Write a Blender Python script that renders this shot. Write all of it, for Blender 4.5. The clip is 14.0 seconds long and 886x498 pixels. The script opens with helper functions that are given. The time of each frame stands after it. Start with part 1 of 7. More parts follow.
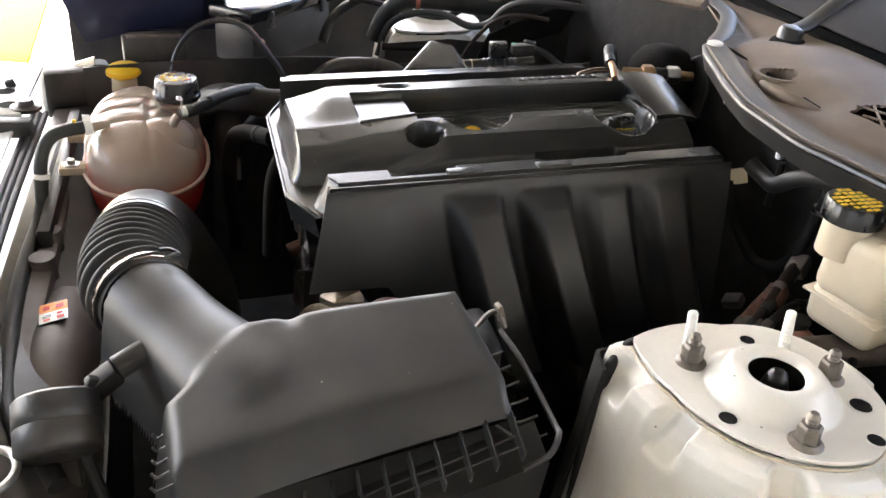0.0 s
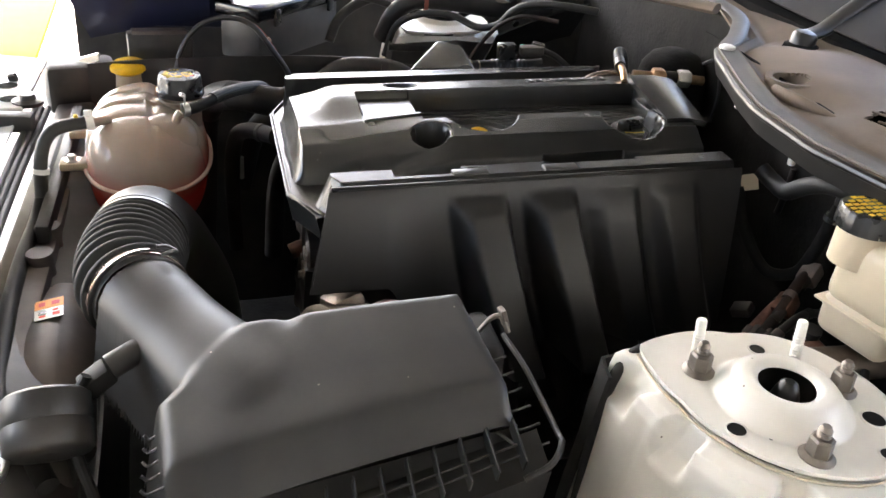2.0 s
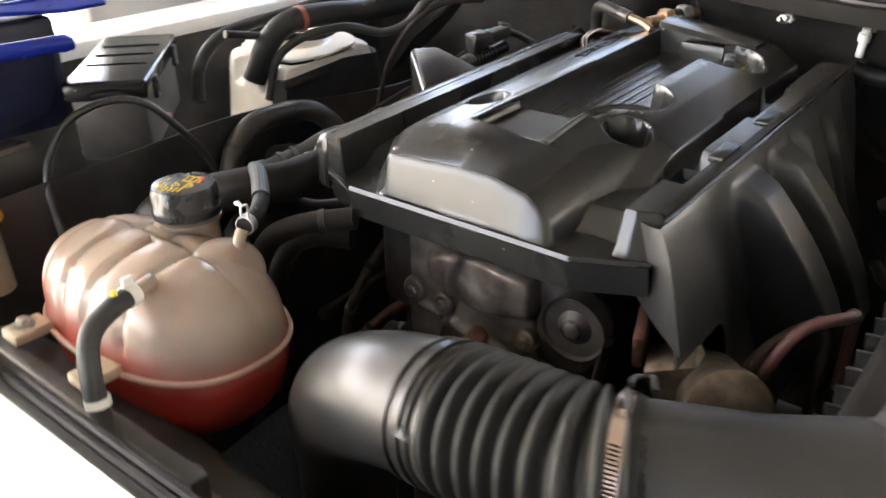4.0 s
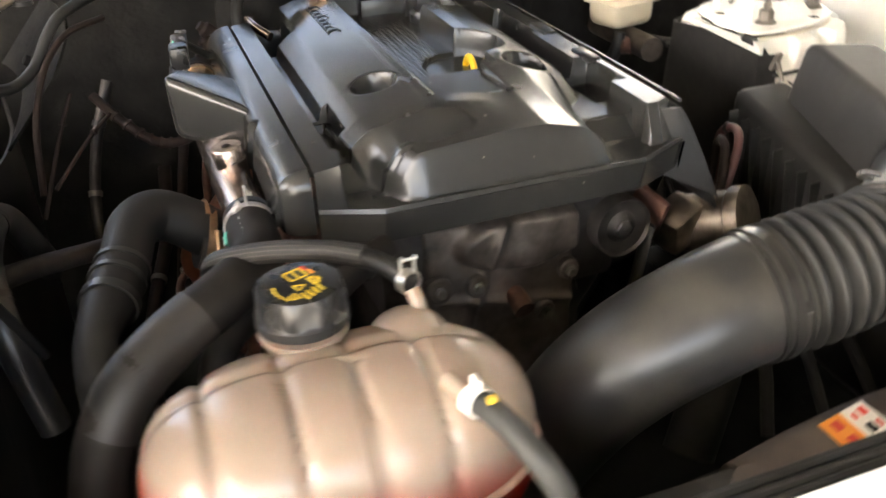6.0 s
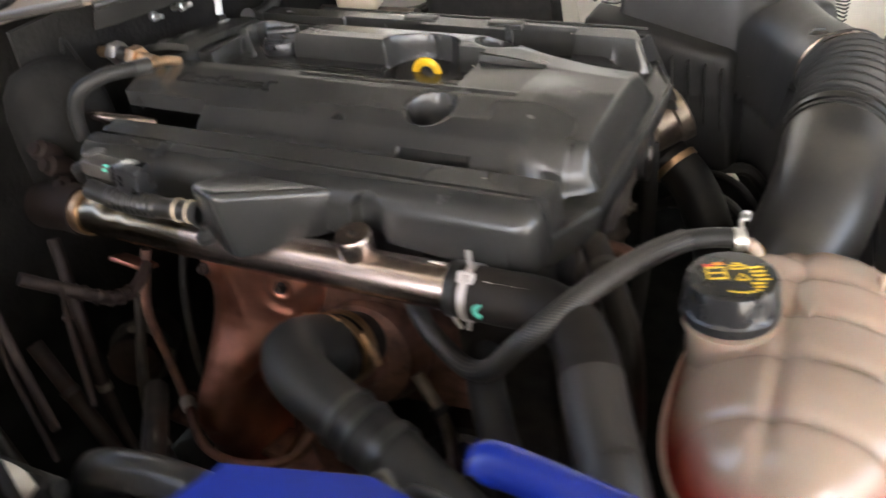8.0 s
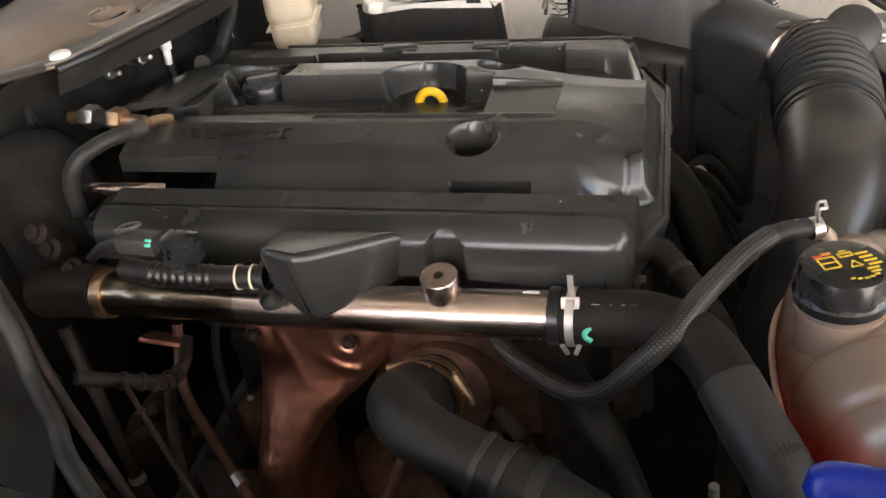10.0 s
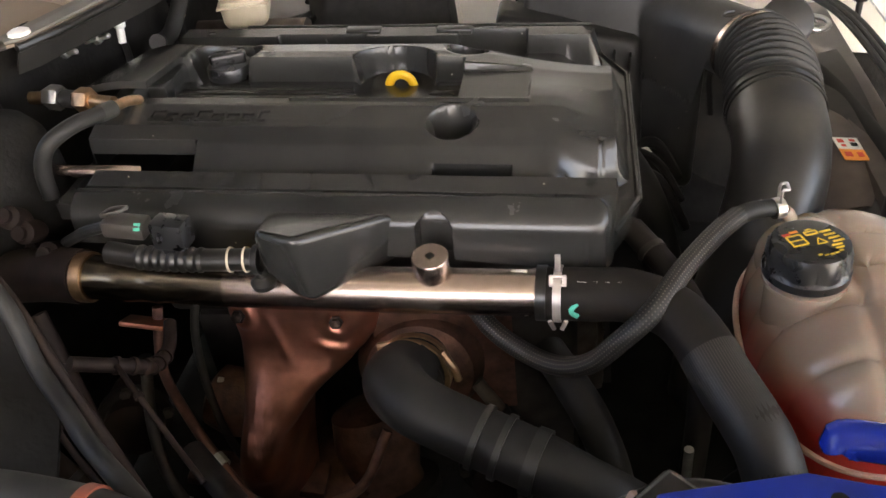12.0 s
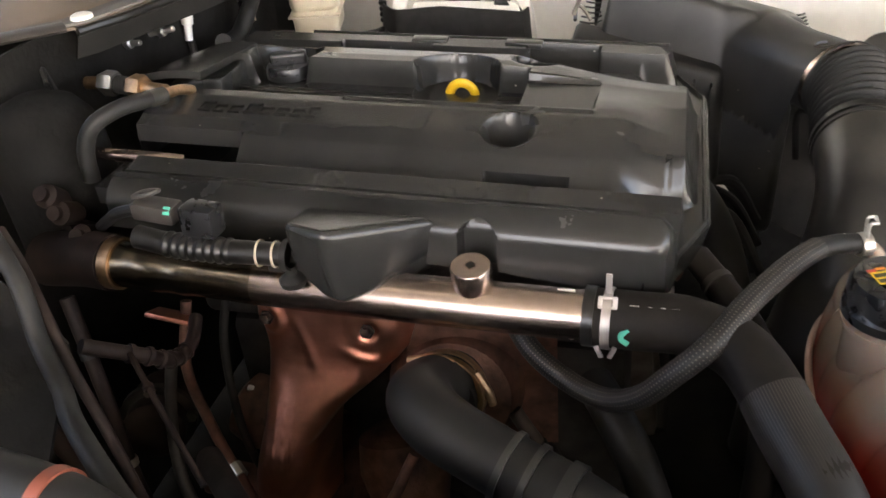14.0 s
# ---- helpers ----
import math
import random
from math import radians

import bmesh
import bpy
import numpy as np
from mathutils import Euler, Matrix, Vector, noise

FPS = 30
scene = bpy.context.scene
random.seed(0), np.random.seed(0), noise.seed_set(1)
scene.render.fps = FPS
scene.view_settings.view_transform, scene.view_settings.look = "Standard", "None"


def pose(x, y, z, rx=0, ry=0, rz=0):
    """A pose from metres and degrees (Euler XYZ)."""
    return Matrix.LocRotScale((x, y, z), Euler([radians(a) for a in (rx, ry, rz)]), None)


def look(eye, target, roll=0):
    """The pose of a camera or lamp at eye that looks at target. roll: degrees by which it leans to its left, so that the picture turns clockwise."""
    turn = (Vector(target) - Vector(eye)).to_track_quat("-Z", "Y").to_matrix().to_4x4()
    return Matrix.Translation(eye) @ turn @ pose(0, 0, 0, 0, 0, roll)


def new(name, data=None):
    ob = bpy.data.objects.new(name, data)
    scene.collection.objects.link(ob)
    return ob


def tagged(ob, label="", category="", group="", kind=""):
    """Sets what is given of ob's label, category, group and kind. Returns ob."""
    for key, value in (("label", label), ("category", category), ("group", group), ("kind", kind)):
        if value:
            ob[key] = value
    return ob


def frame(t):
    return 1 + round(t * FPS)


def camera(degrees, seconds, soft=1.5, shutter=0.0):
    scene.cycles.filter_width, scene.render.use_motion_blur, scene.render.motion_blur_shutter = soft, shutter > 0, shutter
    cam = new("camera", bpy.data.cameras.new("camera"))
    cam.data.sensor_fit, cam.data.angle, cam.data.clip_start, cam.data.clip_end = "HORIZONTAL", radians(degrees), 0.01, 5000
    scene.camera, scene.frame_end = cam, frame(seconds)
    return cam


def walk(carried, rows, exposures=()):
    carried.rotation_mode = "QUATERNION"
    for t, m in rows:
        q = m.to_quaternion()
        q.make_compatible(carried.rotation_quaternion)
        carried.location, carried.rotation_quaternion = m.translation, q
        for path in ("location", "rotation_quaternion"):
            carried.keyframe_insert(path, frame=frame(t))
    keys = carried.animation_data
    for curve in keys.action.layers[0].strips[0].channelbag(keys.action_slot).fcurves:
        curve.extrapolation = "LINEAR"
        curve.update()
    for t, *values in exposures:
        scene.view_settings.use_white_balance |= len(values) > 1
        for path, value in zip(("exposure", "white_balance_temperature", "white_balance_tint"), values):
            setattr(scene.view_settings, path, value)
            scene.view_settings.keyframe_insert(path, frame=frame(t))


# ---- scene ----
cam = camera(55.1, 14.0, 1.5, 0.5)

PATH = [
    (0, (0.396, 1.265, 0.468), (-0.135, -0.388, -0.525), 5.3),
    (0.5, (0.403, 1.266, 0.463), (-0.115, -0.391, -0.53), 5.8),
    (1, (0.399, 1.267, 0.463), (-0.12, -0.398, -0.516), 5.2),
    (1.5, (0.393, 1.267, 0.463), (-0.127, -0.399, -0.514), 5.0),
    (2, (0.387, 1.249, 0.454), (-0.131, -0.413, -0.53), 6.0),
    (2.5, (0.49, 1.183, 0.398), (-0.17, -0.44, -0.566), 7.2),
    (3, (0.723, 1.091, 0.392), (-0.33, -0.351, -0.51), 5.1),
    (3.5, (0.873, 0.845, 0.322), (-0.315, -0.507, -0.55), 2.1),
    (3.7, (0.899, 0.729, 0.321), (-0.353, -0.556, -0.564), 0.3),
    (5.8, (1.042, -0.189, 0.313), (-0.676, 0.226, -0.623), -1.2),
    (6, (1.03, -0.297, 0.309), (-0.626, 0.274, -0.658), -2.8),
    (6.5, (0.913, -0.459, 0.312), (-0.607, 0.372, -0.685), -5.3),
    (6.7, (0.861, -0.495, 0.328), (-0.586, 0.452, -0.678), -5.7),
    (7, (0.792, -0.586, 0.319), (-0.492, 0.567, -0.692), -5.9),
    (7.5, (0.689, -0.764, 0.35), (-0.308, 0.604, -0.715), -6.5),
    (8, (0.51, -0.792, 0.378), (-0.338, 0.649, -0.719), -9.0),
    (8.2, (0.442, -0.817, 0.395), (-0.366, 0.652, -0.697), -9.9),
    (10.3, (0.264, -0.842, 0.416), (-0.214, 0.736, -0.715), -9.6),
    (10.5, (0.234, -0.838, 0.414), (-0.209, 0.725, -0.753), -9.3),
    (11, (0.187, -0.905, 0.441), (-0.154, 0.647, -0.774), -9.1),
    (11.5, (0.228, -0.879, 0.433), (-0.075, 0.687, -0.774), -7.8),
    (12, (0.226, -0.874, 0.443), (-0.097, 0.705, -0.741), -7.0),
    (12.5, (0.229, -0.87, 0.431), (-0.134, 0.708, -0.743), -7.1),
    (13, (0.233, -0.875, 0.425), (-0.152, 0.697, -0.749), -7.3),
    (13.5, (0.243, -0.865, 0.418), (-0.183, 0.712, -0.736), -6.6),
    (14, (0.243, -0.839, 0.377), (-0.249, 0.769, -0.705), -5.6),
]
EXPOSURES = [(0, 4.1, 6700, 10), (2, 4.08, 6700, 10), (3.5, 4.25, 7000, 10), (6, 4.2, 7600, 9), (8, 4.05, 6950, 10), (10.5, 3.68, 7250, 12), (14, 3.7, 7200, 11)]
walk(cam, [(t, look(eye, target, roll)) for t, eye, target, roll in PATH], EXPOSURES)

# ---- light ----
world = bpy.data.worlds.new("sky")
scene.world = world
world.use_nodes = True
wn = world.node_tree.nodes
sky = wn.new("ShaderNodeTexSky")
sky.sky_type = "NISHITA"
sky.sun_disc = False
sky.dust_density, sky.air_density = 4.0, 0.8
sky.sun_elevation, sky.sun_rotation = radians(50), radians(158)
wn["Background"].inputs["Strength"].default_value = 0.15
world.node_tree.links.new(sky.outputs["Color"], wn["Background"].inputs["Color"])

sun_data = bpy.data.lights.new("sun", "SUN")
sun_data.energy, sun_data.angle, sun_data.color = 5.0, radians(6), (1.0, 0.95, 0.87)
sun = new("sun", sun_data)
sun.matrix_basis = look((0.96, -2.38, 3.06), (0, 0, 0))

# ---- materials ----
MATS = {}


def material(name, color, rough=0.5, metal=0.0, vary=0.25, scale=30.0, bump=0.15, fine=400.0, dust=0.0, dust_color=(0.3, 0.27, 0.23), coat=0.0, specular=0.5, depth=0.00025, specks=None, uneven=0.06):
    """A surface with two scales of variation in colour, roughness and relief, and loose dust on it."""
    m = bpy.data.materials.new(name)
    m.use_nodes = True
    nt = m.node_tree
    n, l = nt.nodes, nt.links
    bsdf = n["Principled BSDF"]
    geo = n.new("ShaderNodeTexCoord")
    big = n.new("ShaderNodeTexNoise")
    big.inputs["Scale"].default_value, big.inputs["Detail"].default_value = scale, 5
    small = n.new("ShaderNodeTexNoise")
    small.inputs["Scale"].default_value, small.inputs["Detail"].default_value = fine, 3
    info = n.new("ShaderNodeObjectInfo")
    for tex in (big, small):
        l.new(geo.outputs["Object"], tex.inputs["Vector"])
    ramp = n.new("ShaderNodeMapRange")
    ramp.inputs["From Min"].default_value, ramp.inputs["From Max"].default_value = 0.3, 0.7
    ramp.inputs["To Min"].default_value, ramp.inputs["To Max"].default_value = 1 - vary, 1 + vary
    l.new(big.outputs["Fac"], ramp.inputs["Value"])
    shade = n.new("ShaderNodeVectorMath")
    shade.operation = "SCALE"
    shade.inputs[0].default_value = color[:3]
    l.new(ramp.outputs["Result"], shade.inputs["Scale"])
    out = shade.outputs["Vector"]
    if dust:
        spots = n.new("ShaderNodeTexNoise")
        spots.inputs["Scale"].default_value, spots.inputs["Detail"].default_value = scale * 0.6, 8
        l.new(geo.outputs["Object"], spots.inputs["Vector"])
        cut = n.new("ShaderNodeMapRange")
        cut.inputs["From Min"].default_value, cut.inputs["From Max"].default_value = 0.42, 0.75
        cut.inputs["To Max"].default_value = dust
        l.new(spots.outputs["Fac"], cut.inputs["Value"])
        mix = n.new("ShaderNodeMix")
        mix.data_type = "RGBA"
        mix.inputs["B"].default_value = (*dust_color, 1)
        l.new(cut.outputs["Result"], mix.inputs["Factor"])
        l.new(out, mix.inputs["A"])
        out = mix.outputs["Result"]
    if specks:
        # scattered small grains of dirt
        dots = n.new("ShaderNodeTexVoronoi")
        dots.inputs["Scale"].default_value = 55
        l.new(geo.outputs["Object"], dots.inputs["Vector"])
        near = n.new("ShaderNodeMapRange")
        near.inputs["From Min"].default_value, near.inputs["From Max"].default_value = 0.075, 0.05
        l.new(dots.outputs["Distance"], near.inputs["Value"])
        pick = n.new("ShaderNodeMath")
        pick.operation = "GREATER_THAN"
        pick.inputs[1].default_value = 0.8
        l.new(dots.outputs["Color"], pick.inputs[0])
        both = n.new("ShaderNodeMath")
        both.operation = "MULTIPLY"
        l.new(near.outputs["Result"], both.inputs[0])
        l.new(pick.outputs["Value"], both.inputs[1])
        grain = n.new("ShaderNodeMix")
        grain.data_type = "RGBA"
        grain.inputs["B"].default_value = (*specks, 1)
        l.new(both.outputs["Value"], grain.inputs["Factor"])
        l.new(out, grain.inputs["A"])
        out = grain.outputs["Result"]
    l.new(out, bsdf.inputs["Base Color"])
    rr = n.new("ShaderNodeMapRange")
    rr.inputs["To Min"].default_value, rr.inputs["To Max"].default_value = max(0.03, rough - uneven), min(1, rough + uneven)
    l.new(big.outputs["Fac"], rr.inputs["Value"])
    l.new(rr.outputs["Result"], bsdf.inputs["Roughness"])
    bsdf.inputs["Metallic"].default_value = metal
    bsdf.inputs["Coat Weight"].default_value = coat
    bsdf.inputs["Specular IOR Level"].default_value = specular
    b = n.new("ShaderNodeBump")
    b.inputs["Strength"].default_value, b.inputs["Distance"].default_value = bump, depth
    l.new(small.outputs["Fac"], b.inputs["Height"])
    l.new(b.outputs["Normal"], bsdf.inputs["Normal"])
    MATS[name] = m
    return m


cover_black = material("grained_black_plastic", (0.022, 0.0218, 0.021), 0.25, vary=0.12, scale=14, bump=0.12, fine=900, dust=0.07, dust_color=(0.14, 0.13, 0.11), specular=0.5, specks=(0.3, 0.28, 0.24))
airbox_black = material("dusty_black_plastic", (0.022, 0.0215, 0.021), 0.45, vary=0.15, scale=16, bump=0.3, fine=800, dust=0.12, dust_color=(0.17, 0.16, 0.14), specks=(0.2, 0.18, 0.15), specular=0.4)
rubber = material("black_rubber", (0.0145, 0.014, 0.0132), 0.54, vary=0.3, scale=25, bump=0.3, fine=300, specular=0.3, dust=0.07, dust_color=(0.12, 0.11, 0.1))
lid_black = material("glossy_lid_plastic", (0.009, 0.009, 0.0095), 0.16, vary=0.15, scale=15, bump=0.03, specular=0.4)
rubber_shiny = material("smooth_black_rubber", (0.0135, 0.0125, 0.0115), 0.32, vary=0.3, scale=25, bump=0.1, fine=300)
grey_rubber = material("weathered_grey_rubber", (0.034, 0.035, 0.033), 0.5, vary=0.25, scale=25, bump=0.3, fine=300, specular=0.35, dust=0.15, dust_color=(0.16, 0.15, 0.13))
gloss_black = material("gloss_black_plastic", (0.006, 0.006, 0.006), 0.2, vary=0.1)
duct_black = material("scuffed_black_duct_plastic", (0.02, 0.0195, 0.019), 0.34, vary=0.25, scale=18, bump=0.3, fine=500, dust=0.4, dust_color=(0.13, 0.115, 0.088))
dark_metal = material("grimy_dark_metal", (0.05, 0.045, 0.042), 0.55, 0.6, vary=0.5, scale=30, bump=0.5, fine=250, dust=0.3, dust_color=(0.07, 0.055, 0.045))
block_metal = material("oily_cast_aluminium", (0.12, 0.1, 0.085), 0.55, 0.7, vary=0.5, scale=35, bump=0.6, fine=260, dust=0.4, dust_color=(0.09, 0.065, 0.045))
shield_black = material("smooth_black_shield_plastic", (0.015, 0.0152, 0.0158), 0.38, vary=0.12, scale=14, bump=0.2, fine=900, dust=0.05, dust_color=(0.14, 0.13, 0.11), specular=0.6)
# near-black for dark parts, and for shade painted into holes and recesses
black_hole = material("black_part_and_shade", (0.0125, 0.0118, 0.011), 0.92, vary=0.5, scale=18, bump=0.6, fine=120, depth=0.002, specular=0.12)
steel = material("brushed_steel", (0.5, 0.4, 0.35), 0.27, 1.0, vary=0.04, scale=40, bump=0.0, fine=300, uneven=0.01)
bronzed_steel = material("heat_bronzed_steel", (0.27, 0.215, 0.15), 0.24, 1.0, vary=0.3, scale=30, bump=0.0, fine=300)
red_rubber = material("faded_red_rubber", (0.08, 0.032, 0.028), 0.55, vary=0.25)
zinc = material("zinc_plated_steel", (0.6, 0.59, 0.56), 0.35, 1.0, vary=0.2, scale=60, bump=0.2)
dull_zinc = material("dull_zinc_steel", (0.2, 0.175, 0.15), 0.5, 0.7, vary=0.25, scale=60, bump=0.3)
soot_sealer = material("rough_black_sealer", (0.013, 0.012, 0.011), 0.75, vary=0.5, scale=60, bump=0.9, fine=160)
chrome = material("bright_metal", (0.8, 0.8, 0.78), 0.2, 1.0, vary=0.1)
brass = material("tarnished_brass", (0.5, 0.33, 0.2), 0.4, 1.0, vary=0.3, scale=80)
copper = material("heat_tinted_shield_metal", (0.62, 0.27, 0.19), 0.35, 0.96, vary=0.3, scale=22, bump=0.3, fine=70, depth=0.001, dust=0.12, dust_color=(0.16, 0.075, 0.05))
sleeve_brown = material("heat_browned_rubber", (0.02, 0.0125, 0.01), 0.65, vary=0.4, scale=40, bump=0.5, fine=160, specular=0.2)
hose_brown = material("warm_black_hose_rubber", (0.0145, 0.0118, 0.0098), 0.62, vary=0.3, scale=25, bump=0.3, fine=300, specular=0.18, dust=0.1, dust_color=(0.1, 0.08, 0.065))
rust = material("rusty_brown_metal", (0.14, 0.07, 0.05), 0.55, 0.4, vary=0.6, scale=40, bump=0.8, fine=160, depth=0.0012)
white_paint = material("dusty_white_car_paint", (0.76, 0.73, 0.66), 0.36, vary=0.06, scale=14, bump=0.05, fine=200, dust=0.22, dust_color=(0.4, 0.33, 0.24), coat=0.3, specks=(0.1, 0.07, 0.05))
gloss_white = material("glossy_white_car_paint", (0.78, 0.775, 0.75), 0.25, vary=0.03, scale=10, bump=0.02, coat=0.5)
dark_mask = material("matt_black_mask", (0.02, 0.019, 0.018), 0.7, vary=0.3, scale=9, bump=0.2, specular=0.2, dust=0.2, dust_color=(0.09, 0.08, 0.07))
cowl_rim = material("worn_grey_cowl_plastic", (0.11, 0.1, 0.09), 0.55, vary=0.15, scale=12, bump=0.2, fine=400, dust=0.25, dust_color=(0.3, 0.26, 0.22), specular=0.45)
cowl_dust = material("dusty_grey_cowl_plastic", (0.125, 0.1, 0.08), 0.62, vary=0.22, scale=7, bump=0.35, fine=350, specular=0.2, depth=0.0008, dust=0.6, dust_color=(0.31, 0.235, 0.17))
cream = material("cream_reservoir_plastic", (0.56, 0.48, 0.35), 0.35, vary=0.06, scale=20, bump=0.05)
cap_black = material("ribbed_black_cap_plastic", (0.016, 0.016, 0.017), 0.28, vary=0.2, scale=40, bump=0.15, fine=500)
yellow = material("yellow_print", (0.75, 0.5, 0.05), 0.5, vary=0.15, scale=200)
yellow_plastic = material("yellow_plastic", (0.8, 0.48, 0.02), 0.35, vary=0.08)
orange = material("orange_print", (0.85, 0.3, 0.05), 0.5, vary=0.05)
red_print = material("red_print", (0.65, 0.06, 0.04), 0.5, vary=0.05)
yellow_vinyl = material("sunlit_yellow_vinyl", (0.5, 0.36, 0.012), 0.8, vary=0.3, scale=3, bump=0.1, specular=0.05)
white_print = material("off_white_print", (0.8, 0.78, 0.73), 0.45, vary=0.06)
green_mark = material("green_paint_mark", (0.08, 0.5, 0.36), 0.6, vary=0.1)
blue_paint = material("glossy_blue_paint", (0.006, 0.022, 0.25), 0.27, vary=0.15, scale=10, bump=0.04, specular=0.3, specks=(0.1, 0.11, 0.2))
# darker copy of the tray's blue, with the shade on its bay side painted in
shaded_navy = material("shaded_navy_blue", (0.01, 0.013, 0.038), 0.45, vary=0.3, scale=12)
dusty_blue = material("dusty_blue_paint", (0.007, 0.025, 0.26), 0.5, vary=0.2, scale=12, bump=0.05, specular=0.1, specks=(0.1, 0.11, 0.2))
concrete = material("pale_concrete", (0.5, 0.48, 0.44), 0.85, vary=0.15, scale=2.5, bump=0.4, fine=60)
# surfaces of the unseen walls and roof added to bounce and block light
wall_plaster = material("pale_bounce_wall", (0.42, 0.42, 0.41), 0.9, vary=0.2, scale=1.5, bump=0.4, fine=40)
block_grey = material("dim_light_block", (0.13, 0.125, 0.117), 0.9, vary=0.2, scale=1.5, bump=0.4, fine=40)
bronze_cast = material("bronze_stained_casting", (0.24, 0.2, 0.16), 0.42, 0.9, vary=0.45, scale=40, bump=0.7, fine=160, depth=0.0012, dust=0.3, dust_color=(0.1, 0.07, 0.05))
radiator_plastic = material("worn_black_shroud_plastic", (0.024, 0.023, 0.022), 0.45, vary=0.3, scale=20, bump=0.3, dust=0.25, dust_color=(0.16, 0.13, 0.11))
brown_shroud = material("dusty_brown_shroud_plastic", (0.085, 0.07, 0.064), 0.5, vary=0.3, scale=18, bump=0.3, dust=0.35, dust_color=(0.22, 0.17, 0.14))
clamp_silver = material("dull_clamp_silver", (0.52, 0.47, 0.44), 0.42, 0.6, vary=0.15, scale=40, bump=0.1)
pale_pink = material("pale_pink_plastic", (0.5, 0.33, 0.26), 0.35, vary=0.08)
red_clip = material("terracotta_plastic", (0.24, 0.065, 0.038), 0.5, vary=0.1)


def braid_material(name, color, thread, around=14, along=900):
    """Woven sleeving: two crossed fine waves of threads over the hose."""
    m = material(name, color, 0.55, vary=0.2, scale=30)
    n, l = m.node_tree.nodes, m.node_tree.links
    co = n.new("ShaderNodeUVMap")
    sep = n.new("ShaderNodeSeparateXYZ")
    l.new(co.outputs["UV"], sep.inputs[0])

    def wave(au, av):
        a = n.new("ShaderNodeMath"); a.operation = "MULTIPLY"; a.inputs[1].default_value = au
        b = n.new("ShaderNodeMath"); b.operation = "MULTIPLY"; b.inputs[1].default_value = av
        c = n.new("ShaderNodeMath"); c.operation = "ADD"
        s = n.new("ShaderNodeMath"); s.operation = "SINE"
        l.new(sep.outputs["X"], a.inputs[0]); l.new(sep.outputs["Y"], b.inputs[0])
        l.new(a.outputs[0], c.inputs[0]); l.new(b.outputs[0], c.inputs[1]); l.new(c.outputs[0], s.inputs[0])
        return s.outputs[0]
    p = n.new("ShaderNodeMath"); p.operation = "MULTIPLY"
    l.new(wave(around * 6.2832, along), p.inputs[0]); l.new(wave(around * 6.2832, -along), p.inputs[1])
    cut = n.new("ShaderNodeMapRange")
    cut.inputs["From Min"].default_value, cut.inputs["From Max"].default_value = 0.55, 0.9
    cut.inputs["To Max"].default_value = 0.85
    l.new(p.outputs[0], cut.inputs["Value"])
    bsdf = n["Principled BSDF"]
    src = bsdf.inputs["Base Color"].links[0].from_socket
    mix = n.new("ShaderNodeMix"); mix.data_type = "RGBA"
    mix.inputs["B"].default_value = (*thread, 1)
    l.new(cut.outputs["Result"], mix.inputs["Factor"]); l.new(src, mix.inputs["A"])
    l.new(mix.outputs["Result"], bsdf.inputs["Base Color"])
    return m


def glass_material():
    m = bpy.data.materials.new("tinted_screen_glass")
    m.use_nodes = True
    b = m.node_tree.nodes["Principled BSDF"]
    b.inputs["Base Color"].default_value = (0.86, 0.92, 0.89, 1)
    b.inputs["Roughness"].default_value = 0.02
    b.inputs["Transmission Weight"].default_value = 1.0
    b.inputs["IOR"].default_value = 1.5
    return m


screen_glass = glass_material()
braid = braid_material("woven_hose_sleeve", (0.014, 0.0125, 0.011), (0.15, 0.13, 0.11), 8, 1000)
streaked_sleeve = braid_material("streaked_hose_sleeve", (0.014, 0.012, 0.01), (0.06, 0.05, 0.043), 34, 9)


def tank_material():
    """Milky plastic with the red coolant inside coloured in below a line that slopes with Y."""
    m = material("milky_tank_plastic", (0.315, 0.24, 0.188), 0.23, vary=0.1, scale=12, bump=0.05)
    n, l = m.node_tree.nodes, m.node_tree.links
    bsdf = n["Principled BSDF"]
    geo = n.new("ShaderNodeNewGeometry")
    sep = n.new("ShaderNodeSeparateXYZ")
    l.new(geo.outputs["Position"], sep.inputs[0])
    no = n.new("ShaderNodeTexNoise"); no.inputs["Scale"].default_value = 14
    l.new(geo.outputs["Position"], no.inputs["Vector"])
    add = n.new("ShaderNodeMath"); add.operation = "MULTIPLY_ADD"
    add.inputs[1].default_value = 0.045
    # slope paints the liquid's refraction into the colour on the passenger side
    tip = n.new("ShaderNodeMath"); tip.operation = "MULTIPLY_ADD"
    tip.inputs[1].default_value = 0.13
    l.new(sep.outputs["Y"], tip.inputs[0]); l.new(sep.outputs["Z"], tip.inputs[2])
    l.new(no.outputs["Fac"], add.inputs[0]); l.new(tip.outputs[0], add.inputs[2])
    cut = n.new("ShaderNodeMapRange")
    cut.inputs["From Min"].default_value, cut.inputs["From Max"].default_value = -0.188, -0.138
    l.new(add.outputs[0], cut.inputs["Value"])
    src = bsdf.inputs["Base Color"].links[0].from_socket
    mix = n.new("ShaderNodeMix"); mix.data_type = "RGBA"
    mix.inputs["A"].default_value = (0.42, 0.04, 0.03, 1)
    l.new(cut.outputs["Result"], mix.inputs["Factor"]); l.new(src, mix.inputs["B"])
    l.new(mix.outputs["Result"], bsdf.inputs["Base Color"])
    bsdf.inputs["Subsurface Weight"].default_value = 0.25
    bsdf.inputs["Subsurface Radius"].default_value = (0.02, 0.008, 0.005)
    bsdf.inputs["Subsurface Scale"].default_value = 0.5
    return m


tank_plastic = tank_material()


